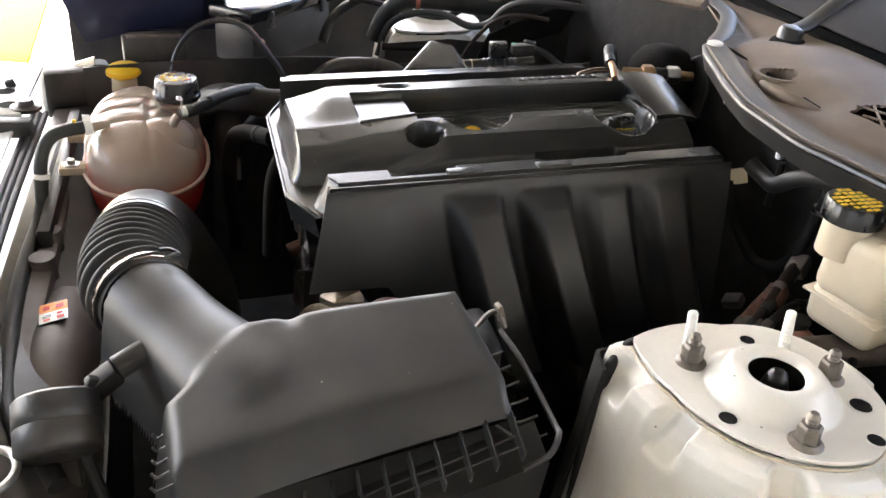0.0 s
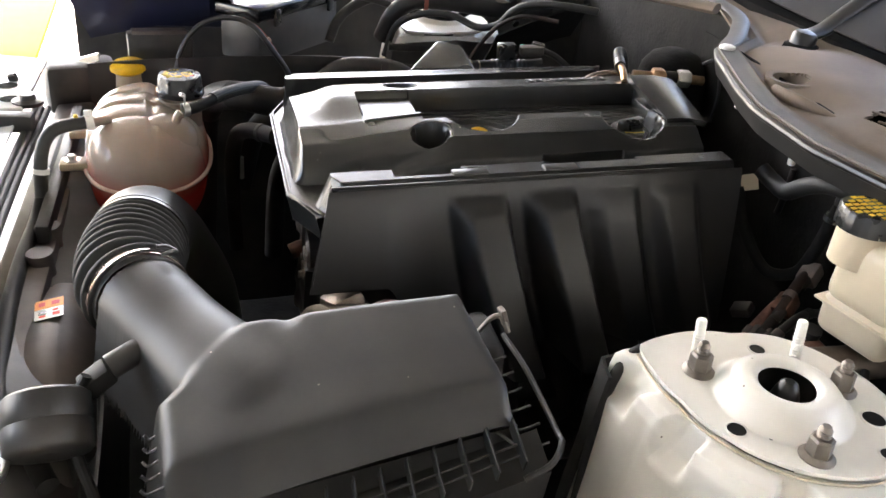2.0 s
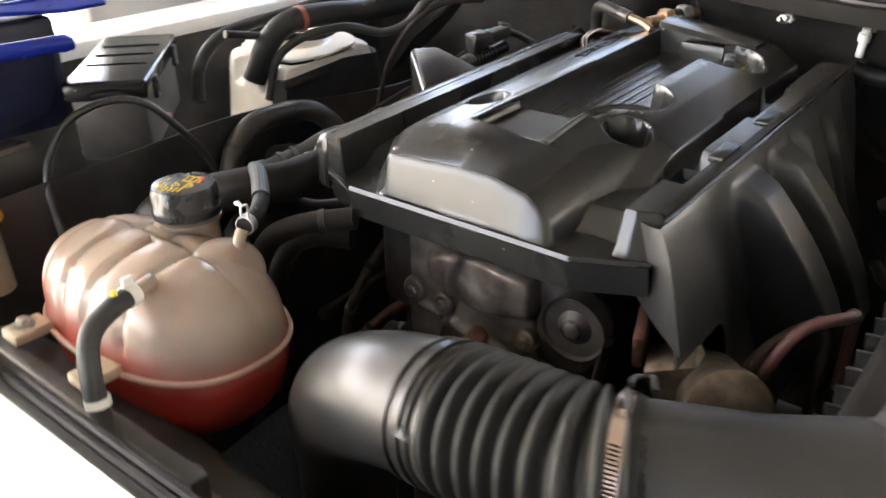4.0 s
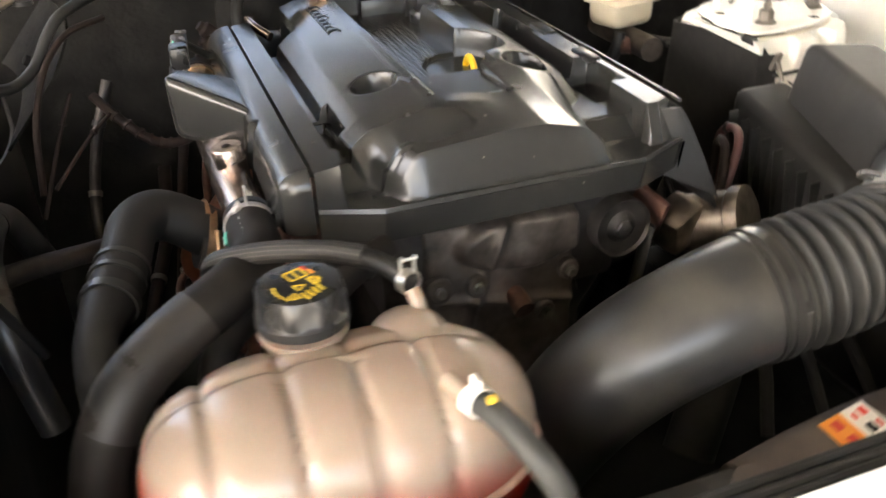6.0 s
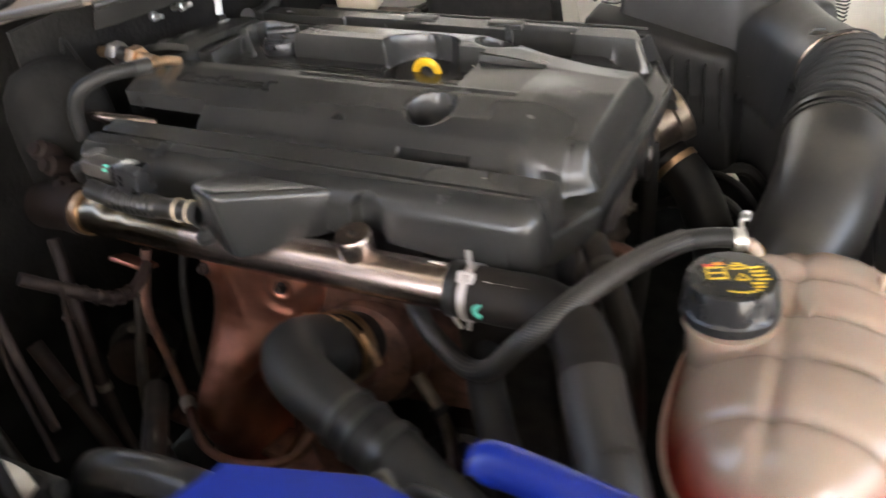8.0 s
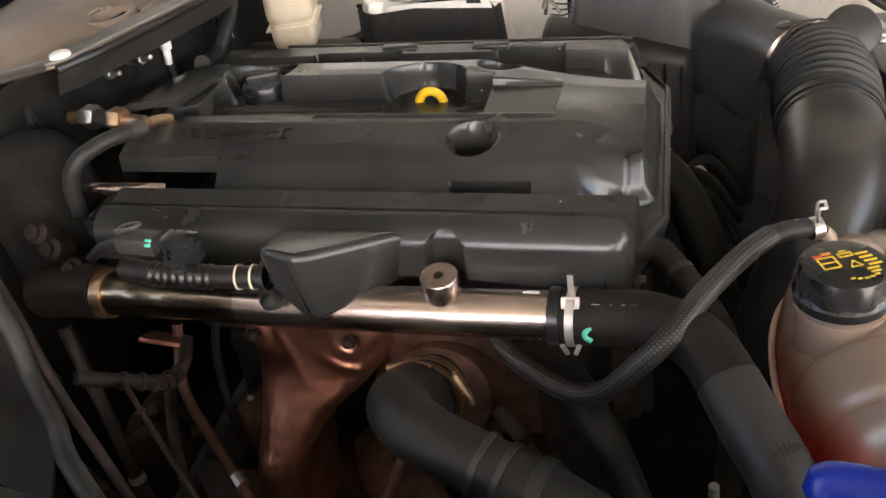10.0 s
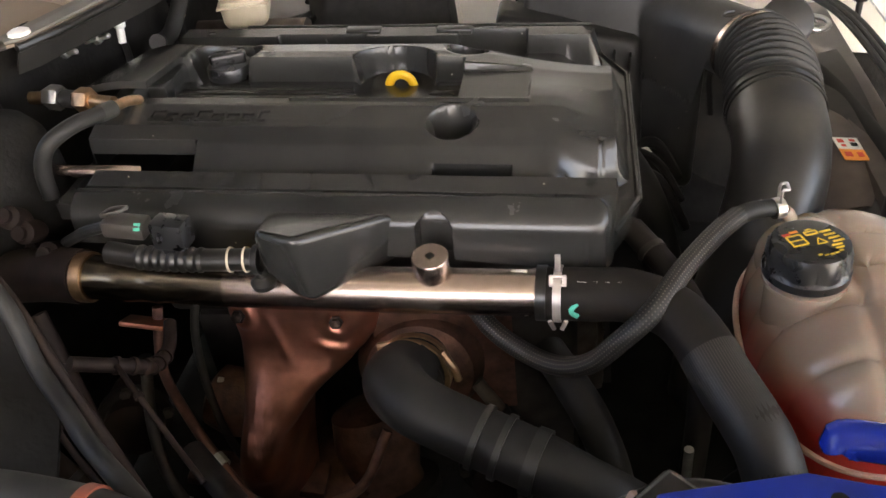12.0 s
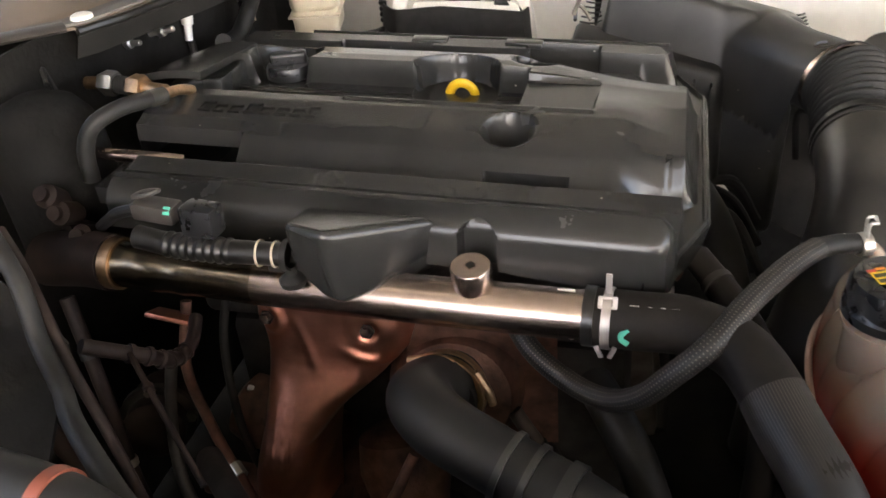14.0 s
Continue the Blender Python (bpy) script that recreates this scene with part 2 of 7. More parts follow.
# ---- mesh helpers ----
def empty(name, label, category, at=(0, 0, 0), group="", kind=""):
    ob = new(name)
    ob.location = at
    ob.empty_display_size = 0.02
    return tagged(ob, label, category, group, kind)


def smooth(me, degrees=35):
    me.polygons.foreach_set("use_smooth", [True] * len(me.polygons))
    me.set_sharp_from_angle(angle=radians(degrees))
    me.update()


def part(name, bm, mat, parent=None, label="", degrees=35):
    """Links a bmesh or a mesh, given in world places, as one object under a thing or a part."""
    if isinstance(bm, bmesh.types.BMesh):
        me = bpy.data.meshes.new(name)
        bm.to_mesh(me)
        bm.free()
    else:
        me = bm
    if not me.materials:
        me.materials.append(mat)
    smooth(me, degrees)
    ob = new(name, me)
    if parent is not None:
        ob.parent = parent
        ob.matrix_parent_inverse = Matrix.Translation(-parent.location) if parent.data is None else Matrix.Identity(4)
    return tagged(ob, label) if label else ob


def curve(points, steps=8):
    """A smooth line through the points."""
    p = [Vector(q) for q in points]
    p = [2 * p[0] - p[1]] + p + [2 * p[-1] - p[-2]]
    out = []
    for i in range(1, len(p) - 2):
        for k in range(steps):
            t = k / steps
            a, b, c, d = p[i - 1], p[i], p[i + 1], p[i + 2]
            out.append(0.5 * ((2 * b) + (c - a) * t + (2 * a - 5 * b + 4 * c - d) * t * t + (3 * b - a - 3 * c + d) * t ** 3))
    out.append(p[-2])
    return out


def sweep(line, radius, segs=20, caps=True, squash=1.0):
    """A mesh tube along a line; radius: one number, a list, or a function of the length from the start."""
    n = len(line)
    run = [0.0]
    for a, b in zip(line, line[1:]):
        run.append(run[-1] + (b - a).length)
    rad = [radius(s) if callable(radius) else (radius[min(i, len(radius) - 1)] if isinstance(radius, (list, tuple)) else radius) for i, s in enumerate(run)]
    t0 = (line[1] - line[0]).normalized()
    side = t0.cross(Vector((0, 0, 1)))
    if side.length < 0.05:
        side = t0.cross(Vector((0, 1, 0)))
    side.normalize()
    verts, faces, uvs = [], [], []
    for i in range(n):
        t = (line[min(i + 1, n - 1)] - line[max(i - 1, 0)]).normalized()
        side = (side - t * side.dot(t)).normalized()
        up = side.cross(t)
        for k in range(segs):
            a = 2 * math.pi * k / segs
            verts.append(line[i] + rad[i] * (math.cos(a) * side + squash * math.sin(a) * up))
    for i in range(n - 1):
        for k in range(segs):
            k2 = (k + 1) % segs
            faces.append((i * segs + k, (i + 1) * segs + k, (i + 1) * segs + k2, i * segs + k2))
            uvs += [(k / segs, run[i]), (k / segs, run[i + 1]), ((k + 1) / segs, run[i + 1]), ((k + 1) / segs, run[i])]
    if caps:
        faces.append(tuple(range(segs)))
        faces.append(tuple((n - 1) * segs + k for k in reversed(range(segs))))
        uvs += [(0, 0)] * (2 * segs)
    me = bpy.data.meshes.new("tube")
    me.from_pydata(verts, [], faces)
    layer = me.uv_layers.new(name="UVMap")
    layer.data.foreach_set("uv", [c for uv in uvs for c in uv])
    me.update()
    return me


def tube(points, radius, segs=20, steps=8, caps=True, squash=1.0):
    return sweep(curve(points, steps), radius, segs, caps, squash)


def axis_matrix(at, axis):
    return Matrix.Translation(at) @ Vector(axis).to_track_quat("Z", "Y").to_matrix().to_4x4()


def lathe(profile, at=(0, 0, 0), axis=(0, 0, 1), segs=32, wave=None):
    """A turned body: profile of (radius, height); wave: (teeth, depth, from, to) for a fluted rim."""
    m = axis_matrix(at, axis)
    verts, faces = [], []
    n = len(profile)
    for r, h in profile:
        for k in range(segs):
            a = 2 * math.pi * k / segs
            q = r
            if wave and wave[2] <= h <= wave[3]:
                q = r - wave[1] * (0.5 + 0.5 * math.cos(a * wave[0]))
            verts.append(m @ Vector((q * math.cos(a), q * math.sin(a), h)))
    for i in range(n - 1):
        for k in range(segs):
            k2 = (k + 1) % segs
            faces.append((i * segs + k, i * segs + k2, (i + 1) * segs + k2, (i + 1) * segs + k))
    if profile[0][0] > 0.0005:
        faces.append(tuple(reversed(range(segs))))
    if profile[-1][0] > 0.0005:
        faces.append(tuple((n - 1) * segs + k for k in range(segs)))
    me = bpy.data.meshes.new("lathe")
    me.from_pydata(verts, [], faces)
    me.update()
    return me


def rbox(size, m=None, bevel=0.003, segs=2, taper=1.0):
    """A box with rounded edges, centred, then moved by m; taper: the top's size over the bottom's."""
    bm = bmesh.new()
    bmesh.ops.create_cube(bm, size=1)
    for v in bm.verts:
        k = taper if v.co.z > 0 else 1
        v.co = Vector((v.co.x * size[0] * k, v.co.y * size[1] * k, v.co.z * size[2]))
    if bevel:
        bmesh.ops.bevel(bm, geom=bm.edges[:], offset=bevel, segments=segs, profile=0.5, affect="EDGES")
    if m is not None:
        bm.transform(m)
    return bm


def slab(outline, z0, z1, m=None, bevel=0.002, segs=2):
    """A plate with the outline (x, y), from z0 to z1, its edges rounded."""
    bm = bmesh.new()
    low = [bm.verts.new((x, y, z0)) for x, y in outline]
    face = bm.faces.new(low)
    if face.normal.z > 0:
        face.normal_flip()
    got = bmesh.ops.extrude_face_region(bm, geom=[face])
    for v in got["geom"]:
        if isinstance(v, bmesh.types.BMVert):
            v.co.z = z1
    bmesh.ops.recalc_face_normals(bm, faces=bm.faces)
    if bevel:
        bmesh.ops.bevel(bm, geom=bm.edges[:], offset=bevel, segments=segs, profile=0.5, affect="EDGES")
    if m is not None:
        bm.transform(m)
    return bm


def sheet(f, nu, nv, thick=0.0):
    """A surface f(u, v) over the unit square, closed to a shell where thick is given."""
    verts = [Vector(f(i / nu, j / nv)) for i in range(nu + 1) for j in range(nv + 1)]
    faces = [(i * (nv + 1) + j, (i + 1) * (nv + 1) + j, (i + 1) * (nv + 1) + j + 1, i * (nv + 1) + j + 1) for i in range(nu) for j in range(nv)]
    me = bpy.data.meshes.new("sheet")
    me.from_pydata(verts, [], faces)
    me.update()
    if thick:
        bm = bmesh.new()
        bm.from_mesh(me)
        bmesh.ops.recalc_face_normals(bm, faces=bm.faces)
        bmesh.ops.solidify(bm, geom=bm.faces[:], thickness=thick)
        return bm
    return me


def ring(at, axis, radius, width, thick=0.0025, segs=32):
    """A flat band round an axis, as a hose clamp has."""
    return lathe([(radius, -width / 2), (radius + thick, -width / 2), (radius + thick, width / 2), (radius, width / 2), (radius, -width / 2)], at, axis, segs)


def thing(name, bm, mat, label, category, group="", kind="", degrees=35):
    return tagged(part(name, bm, mat, degrees=degrees), label, category, group, kind)


def step(a, b, v):
    t = np.clip((v - a) / (b - a), 0, 1)
    return t * t * (3 - 2 * t)


def field(f, x0, x1, y0, y1, cell, keep=None):
    """A height field z = f(x, y), without the cells where keep(x, y) is false."""
    nx, ny = int(round((x1 - x0) / cell)) + 1, int(round((y1 - y0) / cell)) + 1
    X, Y = np.meshgrid(np.linspace(x0, x1, nx), np.linspace(y0, y1, ny), indexing="ij")
    Z = f(X, Y)
    co = np.stack([X, Y, Z], -1).reshape(-1, 3)
    idx = np.arange(nx * ny).reshape(nx, ny)
    quads = np.stack([idx[:-1, :-1], idx[1:, :-1], idx[1:, 1:], idx[:-1, 1:]], -1).reshape(-1, 4)
    if keep is not None:
        ok = keep((X[:-1, :-1] + X[1:, 1:]) / 2, (Y[:-1, :-1] + Y[1:, 1:]) / 2).reshape(-1)
        quads = quads[ok]
        used = np.unique(quads)
        back = np.zeros(len(co), int)
        back[used] = np.arange(len(used))
        co, quads = co[used], back[quads]
    me = bpy.data.meshes.new("field")
    me.vertices.add(len(co))
    me.vertices.foreach_set("co", co.ravel())
    me.loops.add(len(quads) * 4)
    me.loops.foreach_set("vertex_index", quads.ravel())
    me.polygons.add(len(quads))
    me.polygons.foreach_set("loop_start", np.arange(0, len(quads) * 4, 4))
    me.update(calc_edges=True)
    me.validate()
    return me


# ---- the setting: ground, body shell, bonnet ----
def build_setting():
    thing("ground", slab([(-60, -60), (60, -60), (60, 60), (-60, 60)], -1.02, -0.9, bevel=0), concrete, "pale dusty concrete ground under the car", "ground", kind="structure")

    thing("yellow_mat", slab([(1.13, -2.5), (1.5, -2.45), (1.9, -4.4), (1.2, -4.3)], -0.9, -0.88, bevel=0.004), yellow_vinyl, "bright yellow mat on the sunlit concrete", "mat")

    # firewall behind the engine
    wall = empty("wall_firewall", "black sound-deadened firewall panel behind the engine", "firewall", kind="structure")
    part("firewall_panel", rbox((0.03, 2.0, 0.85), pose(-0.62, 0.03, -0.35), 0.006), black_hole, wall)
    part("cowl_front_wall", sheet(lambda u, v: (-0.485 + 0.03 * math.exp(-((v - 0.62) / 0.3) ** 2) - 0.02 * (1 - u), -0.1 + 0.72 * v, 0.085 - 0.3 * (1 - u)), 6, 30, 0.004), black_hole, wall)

    # inner wings: body colour on the driver's side, dark below and on the passenger's
    for side, y in ((1, 0.98), (-1, -0.9)):
        wing = empty("wall_wing_driver" if side > 0 else "wall_wing_passenger", "white painted inner wing panel of the engine bay" if side > 0 else "dark inner wing with white outer panel", "inner wing", kind="structure")
        part("wing_apron", sheet(lambda u, v: (-0.62 + (1.65 if side > 0 else 1.3) * u, y - side * 0.01 * v, -0.04 - (0.24 + 0.16 * u) * v), 10, 6, 0.004), white_paint if side > 0 else radiator_plastic, wing)
        # near-black sheet added to keep the lower wing dark
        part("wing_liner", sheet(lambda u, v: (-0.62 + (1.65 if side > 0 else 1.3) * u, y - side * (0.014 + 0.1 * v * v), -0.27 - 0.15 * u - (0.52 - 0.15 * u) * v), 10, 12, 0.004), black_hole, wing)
        part("wing_top", rbox((1.32 if side > 0 else 0.97, 0.14, 0.03), pose(0.04 if side > 0 else -0.135, y + side * 0.05, -0.04), 0.008), gloss_white, wing)
        part("wing_outer", sheet(lambda u, v: (-0.75 + (1.55 if side > 0 else 1.1) * u, y + side * (0.1 + 0.06 * v), -0.03 - 0.7 * v), 8, 8, 0.004), gloss_white, wing)

    # front slam panel, bumper skin and seal
    front = empty("wall_front", "front slam panel with white bumper skin and rubber seal", "front panel", kind="structure")
    part("bumper_skin", sheet(lambda u, v: (0.705 + 0.3 * v ** 1.2, -0.5 + 1.35 * u, -0.135 - 0.04 * v - 0.55 * max(0, v - 0.6) ** 1.5), 16, 12, 0.004), gloss_white, front)
    part("slam_panel", rbox((0.07, 1.4, 0.04), pose(0.65, 0.1, -0.235), 0.006), brown_shroud, front)
    part("radiator_core", rbox((0.05, 1.2, 0.5), pose(0.67, 0.1, -0.52), 0.004), dark_metal, front)
    for k, dx in enumerate((0.0, 0.011, 0.021)):
        part("rubber_seal", tube([(0.668 + dx, -0.34, -0.15), (0.672 + dx, 0.0, -0.15), (0.668 + dx, 0.3, -0.15), (0.655 + dx, 0.55, -0.15), (0.62 + dx, 0.72, -0.16)], 0.0055, 10), rubber, front)

    # unseen undertray, added to block the bright ground and keep all below dark
    thing("floor", rbox((1.4, 2.1, 0.02), pose(0.05, 0, -0.79), 0.004), black_hole, "unseen dark undertray added beneath the engine", "undertray", kind="structure")

    # open bonnet above, hinged at the windscreen
    bonnet = empty("bonnet", "raised white bonnet with an unseen black pad added beneath", "bonnet", (-0.79, 0, 0.2))
    hinge = Matrix.Translation((-0.79, 0, 0.27)) @ Matrix.Rotation(radians(-60), 4, "Y")
    part("skin", rbox((1.35, 1.5, 0.012), hinge @ pose(0.675, 0, 0.02), 0.004), gloss_white, bonnet)
    for y in (-0.66, 0.66):
        part("hinge_arm", tube([(-0.64, y, 0.02), (-0.68, y, 0.12), (-0.73, y, 0.19), (-0.775, y, 0.23)], 0.014, 12, 6, True, 0.6), white_paint, bonnet, "white painted hinge arm")
    for y in (-0.62, 0.0, 0.62):
        part("brace", rbox((1.2, 0.09, 0.03), hinge @ pose(0.66, y, 0.0), 0.008), white_paint, bonnet)
    for x in (0.1, 1.25):
        part("brace", rbox((0.09, 1.36, 0.032), hinge @ pose(x, 0, -0.002), 0.008), white_paint, bonnet)

    # unseen quilted black pad, added so that the cover reflects a dark underside
    pad = sheet(lambda u, v: tuple(hinge @ Vector((0.1 + 1.16 * u, -0.64 + 1.28 * v, -0.034 - 0.006 * abs(math.sin(u * 4 * math.pi) * math.sin(v * 4 * math.pi)) ** 0.5))), 48, 48, 0.012)
    part("insulation_pad", pad, black_hole, bonnet, "unseen black pad for dark reflections")

    # unseen roof and side wall, added to shade the car and shape its light
    thing("ceiling", slab([(-1.7, -5.5), (6.6, -5.5), (6.6, 4.6), (-4.6, 4.6), (-4.6, 1.1), (-1.7, 1.1)], 2.45, 2.55, bevel=0), block_grey, "unseen grey roof slab added to shade the car", "ceiling", kind="structure")
    thing("wall_side", rbox((12.3, 0.12, 3.5), pose(-3.1, 4.4, 0.75), 0.01), wall_plaster, "unseen pale wall added to shape light on the driver's side", "wall", kind="structure")

    # two more unseen walls, added to darken reflections on the cover
    thing("wall_rear_side", rbox((1.6, 0.14, 3.4), pose(-1.45, -2.4, 0.75), 0.01), block_grey, "unseen dim grey pier added to darken reflections", "wall", kind="structure")
    thing("wall_end", rbox((0.14, 4.0, 3.4), pose(3.5, 2.4, 0.75), 0.01), block_grey, "unseen dim grey wall added to darken the front", "wall", kind="structure")

    # black sheets added low on both sides to stand in for the bay's darkness
    for name, y in (("wall_dark_passenger", -0.53), ("wall_dark_driver", 0.92)):
        o = empty(name, "added black sheet keeping the low bay dark", "liner", kind="structure")
        part("liner", sheet(lambda u, v: (-0.5 + 1.12 * u, y + (0.02 * math.sin(u * 11)), (-0.12 if y < 0 else -0.34) - 0.6 * v - 0.02 * math.sin(u * 7)), 24, 4, 0.004), radiator_plastic, o)

    # windscreen behind the cowl, and an unseen cabin added to keep the glass dark
    screen = empty("window_1", "clear tinted windscreen above the cowl", "windscreen", kind="structure")
    part("pane", sheet(lambda u, v: (-0.735 - 0.915 * v + 0.06 * math.sin(math.pi * u), -0.7 + 1.4 * u, 0.113 + 0.377 * v), 16, 6, 0.005), screen_glass, screen)
    # black sheet added over the lower pane to block its bright reflection
    part("scuttle_seal", sheet(lambda u, v: (-0.725 - 0.33 * v + 0.06 * math.sin(math.pi * u), -0.69 + 1.38 * u, 0.119 + 0.136 * v + 0.004 * math.sin(6 * v)), 16, 12, 0.003), dark_mask, screen, "added matt black sheet hiding reflections on the lower glass")
    cabin = empty("wall_cabin", "unseen dark cabin added behind the windscreen", "cabin", kind="structure")
    part("dashboard", rbox((1.0, 1.42, 0.05), pose(-1.21, 0, 0.065), 0.01), black_hole, cabin)
    part("cabin_back", rbox((0.04, 1.42, 0.5), pose(-1.72, 0, 0.24), 0.01), black_hole, cabin)
    for y in (-0.73, 0.73):
        part("cabin_side", rbox((0.9, 0.03, 0.36), pose(-1.35, y, 0.12), 0.01), black_hole, cabin)
    part("car_roof", rbox((1.5, 1.45, 0.04), pose(-2.38, 0, 0.5), 0.015), gloss_white, cabin)


def build_cowl():
    """The dusty plastic scuttle with its raised lip, round holes, grille and wiper."""
    cowl = empty("cowl_panel", "dusty grey-brown plastic scuttle panel with grille slots", "cowl panel", (-0.6, 0.3, 0.09))

    def edge(y):
        # front edge of the panel along the car's width
        return float(np.interp(y, [-0.75, -0.25, -0.05, 0.02, 0.12, 0.2, 0.29, 0.42, 0.55, 0.75], [-0.6, -0.6, -0.52, -0.435, -0.4, -0.37, -0.345, -0.34, -0.37, -0.42]))

    def top(x, y):
        d = edge(y) - x
        # flat rim, raised seam, dusty gutter behind it, then the plateau
        z = 0.088 + 0.005 * math.exp(-((d - 0.036) / 0.006) ** 2) - 0.006 * math.exp(-((d - 0.055) / 0.013) ** 2) + 0.016 * float(step(0.055, 0.16, d))
        z -= 0.013 * math.exp(-(((x + 0.465) / 0.06) ** 2 + ((y - 0.29) / 0.06) ** 2))
        z -= 0.016 * math.exp(-(((x + 0.613) / 0.05) ** 2 + ((y - 0.0) / 0.06) ** 2))
        return z

    holes = [(-0.468, 0.181, 0.027)]

    def open_mesh(x, y):
        # the slanted intake field
        return -0.66 < x < -0.465 and 0.335 + 0.4 * abs(x + 0.5) < y < 0.71 and edge(y) - x > 0.075

    def surf(u, v):
        y = -0.75 + 1.5 * v
        x = edge(y) * (1 - u) + (-0.72 + 0.06 * math.sin(math.pi * v)) * u
        return (x, y, top(x, y))

    def rim(u, v):
        y = -0.03 + 0.78 * v
        x = edge(y) - 0.032 * u
        return (x, y, top(x, y) + 0.0012)
    part("front_rim", sheet(rim, 6, 120, 0.003), cowl_rim, cowl, "smooth grey front rim", degrees=60)
    me = sheet(surf, 90, 300)
    bm = bmesh.new()
    bm.from_mesh(me)
    bpy.data.meshes.remove(me)
    gone = []
    for f in bm.faces:
        c = f.calc_center_median()
        if any((c.x - hx) ** 2 + (c.y - hy) ** 2 < r * r for hx, hy, r in holes) or open_mesh(c.x, c.y):
            gone.append(f)
    bmesh.ops.delete(bm, geom=gone, context="FACES")
    bmesh.ops.recalc_face_normals(bm, faces=bm.faces)
    bmesh.ops.solidify(bm, geom=bm.faces[:], thickness=0.004)
    part("panel", bm, cowl_dust, cowl, degrees=50)
    for hx, hy, r in holes:
        part("collar", lathe([(r + 0.001, -0.03), (r + 0.01, -0.03), (r + 0.011, 0.0015), (r + 0.001, 0.0005), (r + 0.001, -0.03)], (hx, hy, top(hx, hy)), segs=36), cowl_dust, cowl)
        # black disc paints the depth of the hole dark
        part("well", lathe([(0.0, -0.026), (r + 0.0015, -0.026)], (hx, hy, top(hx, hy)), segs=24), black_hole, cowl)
    # curved tongue beside the hole
    part("tongue", sweep(curve([(-0.43, 0.198, 0.084), (-0.421, 0.222, 0.086), (-0.425, 0.262, 0.085), (-0.438, 0.3, 0.082), (-0.456, 0.34, 0.077)], 10), lambda q: 0.0095 * math.sin(min(1.0, (q + 0.012) / 0.16) * math.pi) ** 0.6 + 0.001, 16), cowl_dust, cowl)
    # black plate under the grille, its shade put into the colour
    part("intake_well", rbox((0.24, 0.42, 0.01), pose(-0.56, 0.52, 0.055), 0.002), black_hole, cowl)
    # crossed slats of the intake
    for way in (-1, 1):
        for i in range(-5, 11):
            base = Vector((-0.56, 0.33 + 0.066 * i))
            run = Vector((math.cos(radians(58)) * way, math.sin(radians(58))))
            inner = [k for k in np.arange(-0.3, 0.3, 0.004) if open_mesh(base.x + run.x * k, base.y + run.y * k)]
            if len(inner) > 5:
                a, b = base + run * float(inner[0] - 0.004), base + run * float(inner[-1] + 0.004)
                m = (a + b) / 2
                part("slat", rbox(((b - a).length, 0.004, 0.003), pose(m.x, m.y, top(m.x, m.y) - 0.003 + 0.0005 * way, 0, 0, 90 - 32 * way), 0.001, 1), cowl_dust, cowl)
    # rolled black front lip of the scuttle
    lip = [(edge(y) + 0.004, y, 0.082) for y in np.linspace(0.01, 0.7, 16)]
    part("front_lip", tube(lip, 0.006, 10, 3), rubber_shiny, cowl)
    part("lip_flange", sheet(lambda u, v: (edge(0.01 + 0.69 * v) + 0.003 - 0.012 * u, 0.01 + 0.69 * v, 0.08 - 0.03 * u), 3, 30, 0.003), rubber, cowl)
    part("clip_pad", lathe([(0.0, 0.004), (0.009, 0.004), (0.013, 0.002), (0.014, -0.004)], (-0.447, 0.03, 0.094), segs=20), white_print, cowl, "pale plastic stud")
    # second ridge towards the passenger side
    part("side_ridge", tube([(-0.46, 0.01, 0.088), (-0.53, -0.07, 0.092), (-0.6, -0.2, 0.095), (-0.62, -0.45, 0.095)], 0.016, 12, 8, True, 0.35), radiator_plastic, cowl, "dark folded edge strip")

    arm = empty("wiper_arm", "glossy black wiper arm on its pivot at the scuttle", "wiper arm", (-0.613, 0.0, 0.1))
    part("pivot", lathe([(0.022, -0.03), (0.022, 0.008), (0.018, 0.014), (0.006, 0.018), (0, 0.018)], (-0.613, 0.0, 0.1), (-0.1, 0, 1), 28), rubber_shiny, arm)
    part("boot", lathe([(0.032, -0.012), (0.03, -0.004), (0.023, 0.0)], (-0.613, 0.0, 0.095), segs=28), black_hole, arm)
    part("arm", tube([(-0.613, 0.0, 0.105), (-0.66, -0.012, 0.118), (-0.72, -0.03, 0.15), (-0.8, -0.05, 0.19), (-1.0, -0.1, 0.275)], 0.017, 18, squash=0.6), rubber_shiny, arm)

    # threaded studs and fittings on the scuttle's front wall
    for at, ax in (((-0.466, 0.131, 0.024), (1, -0.1, 0.1)), ((-0.425, 0.151, 0.034), (1, 0, 0.2))):
        s = empty("wall_stud", "small zinc stud on the firewall", "stud", at, "studs on the firewall")
        part("shank", lathe([(0.004, -0.02), (0.004, 0.018), (0.0025, 0.02), (0, 0.02)], at, ax, 14), zinc, s)
        part("nut", lathe([(0.008, -0.004), (0.008, 0.003), (0.006, 0.004)], at, ax, 6), zinc, s)
    f = empty("service_valve", "small bright metal service valve on a bracket by the firewall", "valve", (-0.455, 0.262, 0.0))
    # off-white paints in the bright sheen of the metal body
    part("valve_body", lathe([(0.006, -0.03), (0.006, -0.008), (0.009, -0.006), (0.009, 0.006), (0.006, 0.008), (0.006, 0.014), (0, 0.014)], (-0.45, 0.258, 0.014), (0.1, 0.1, 1), 12), white_print, f)
    part("bracket", rbox((0.02, 0.018, 0.004), pose(-0.463, 0.26, 0.022, 10, 0, 20), 0.001, 1), zinc, f)
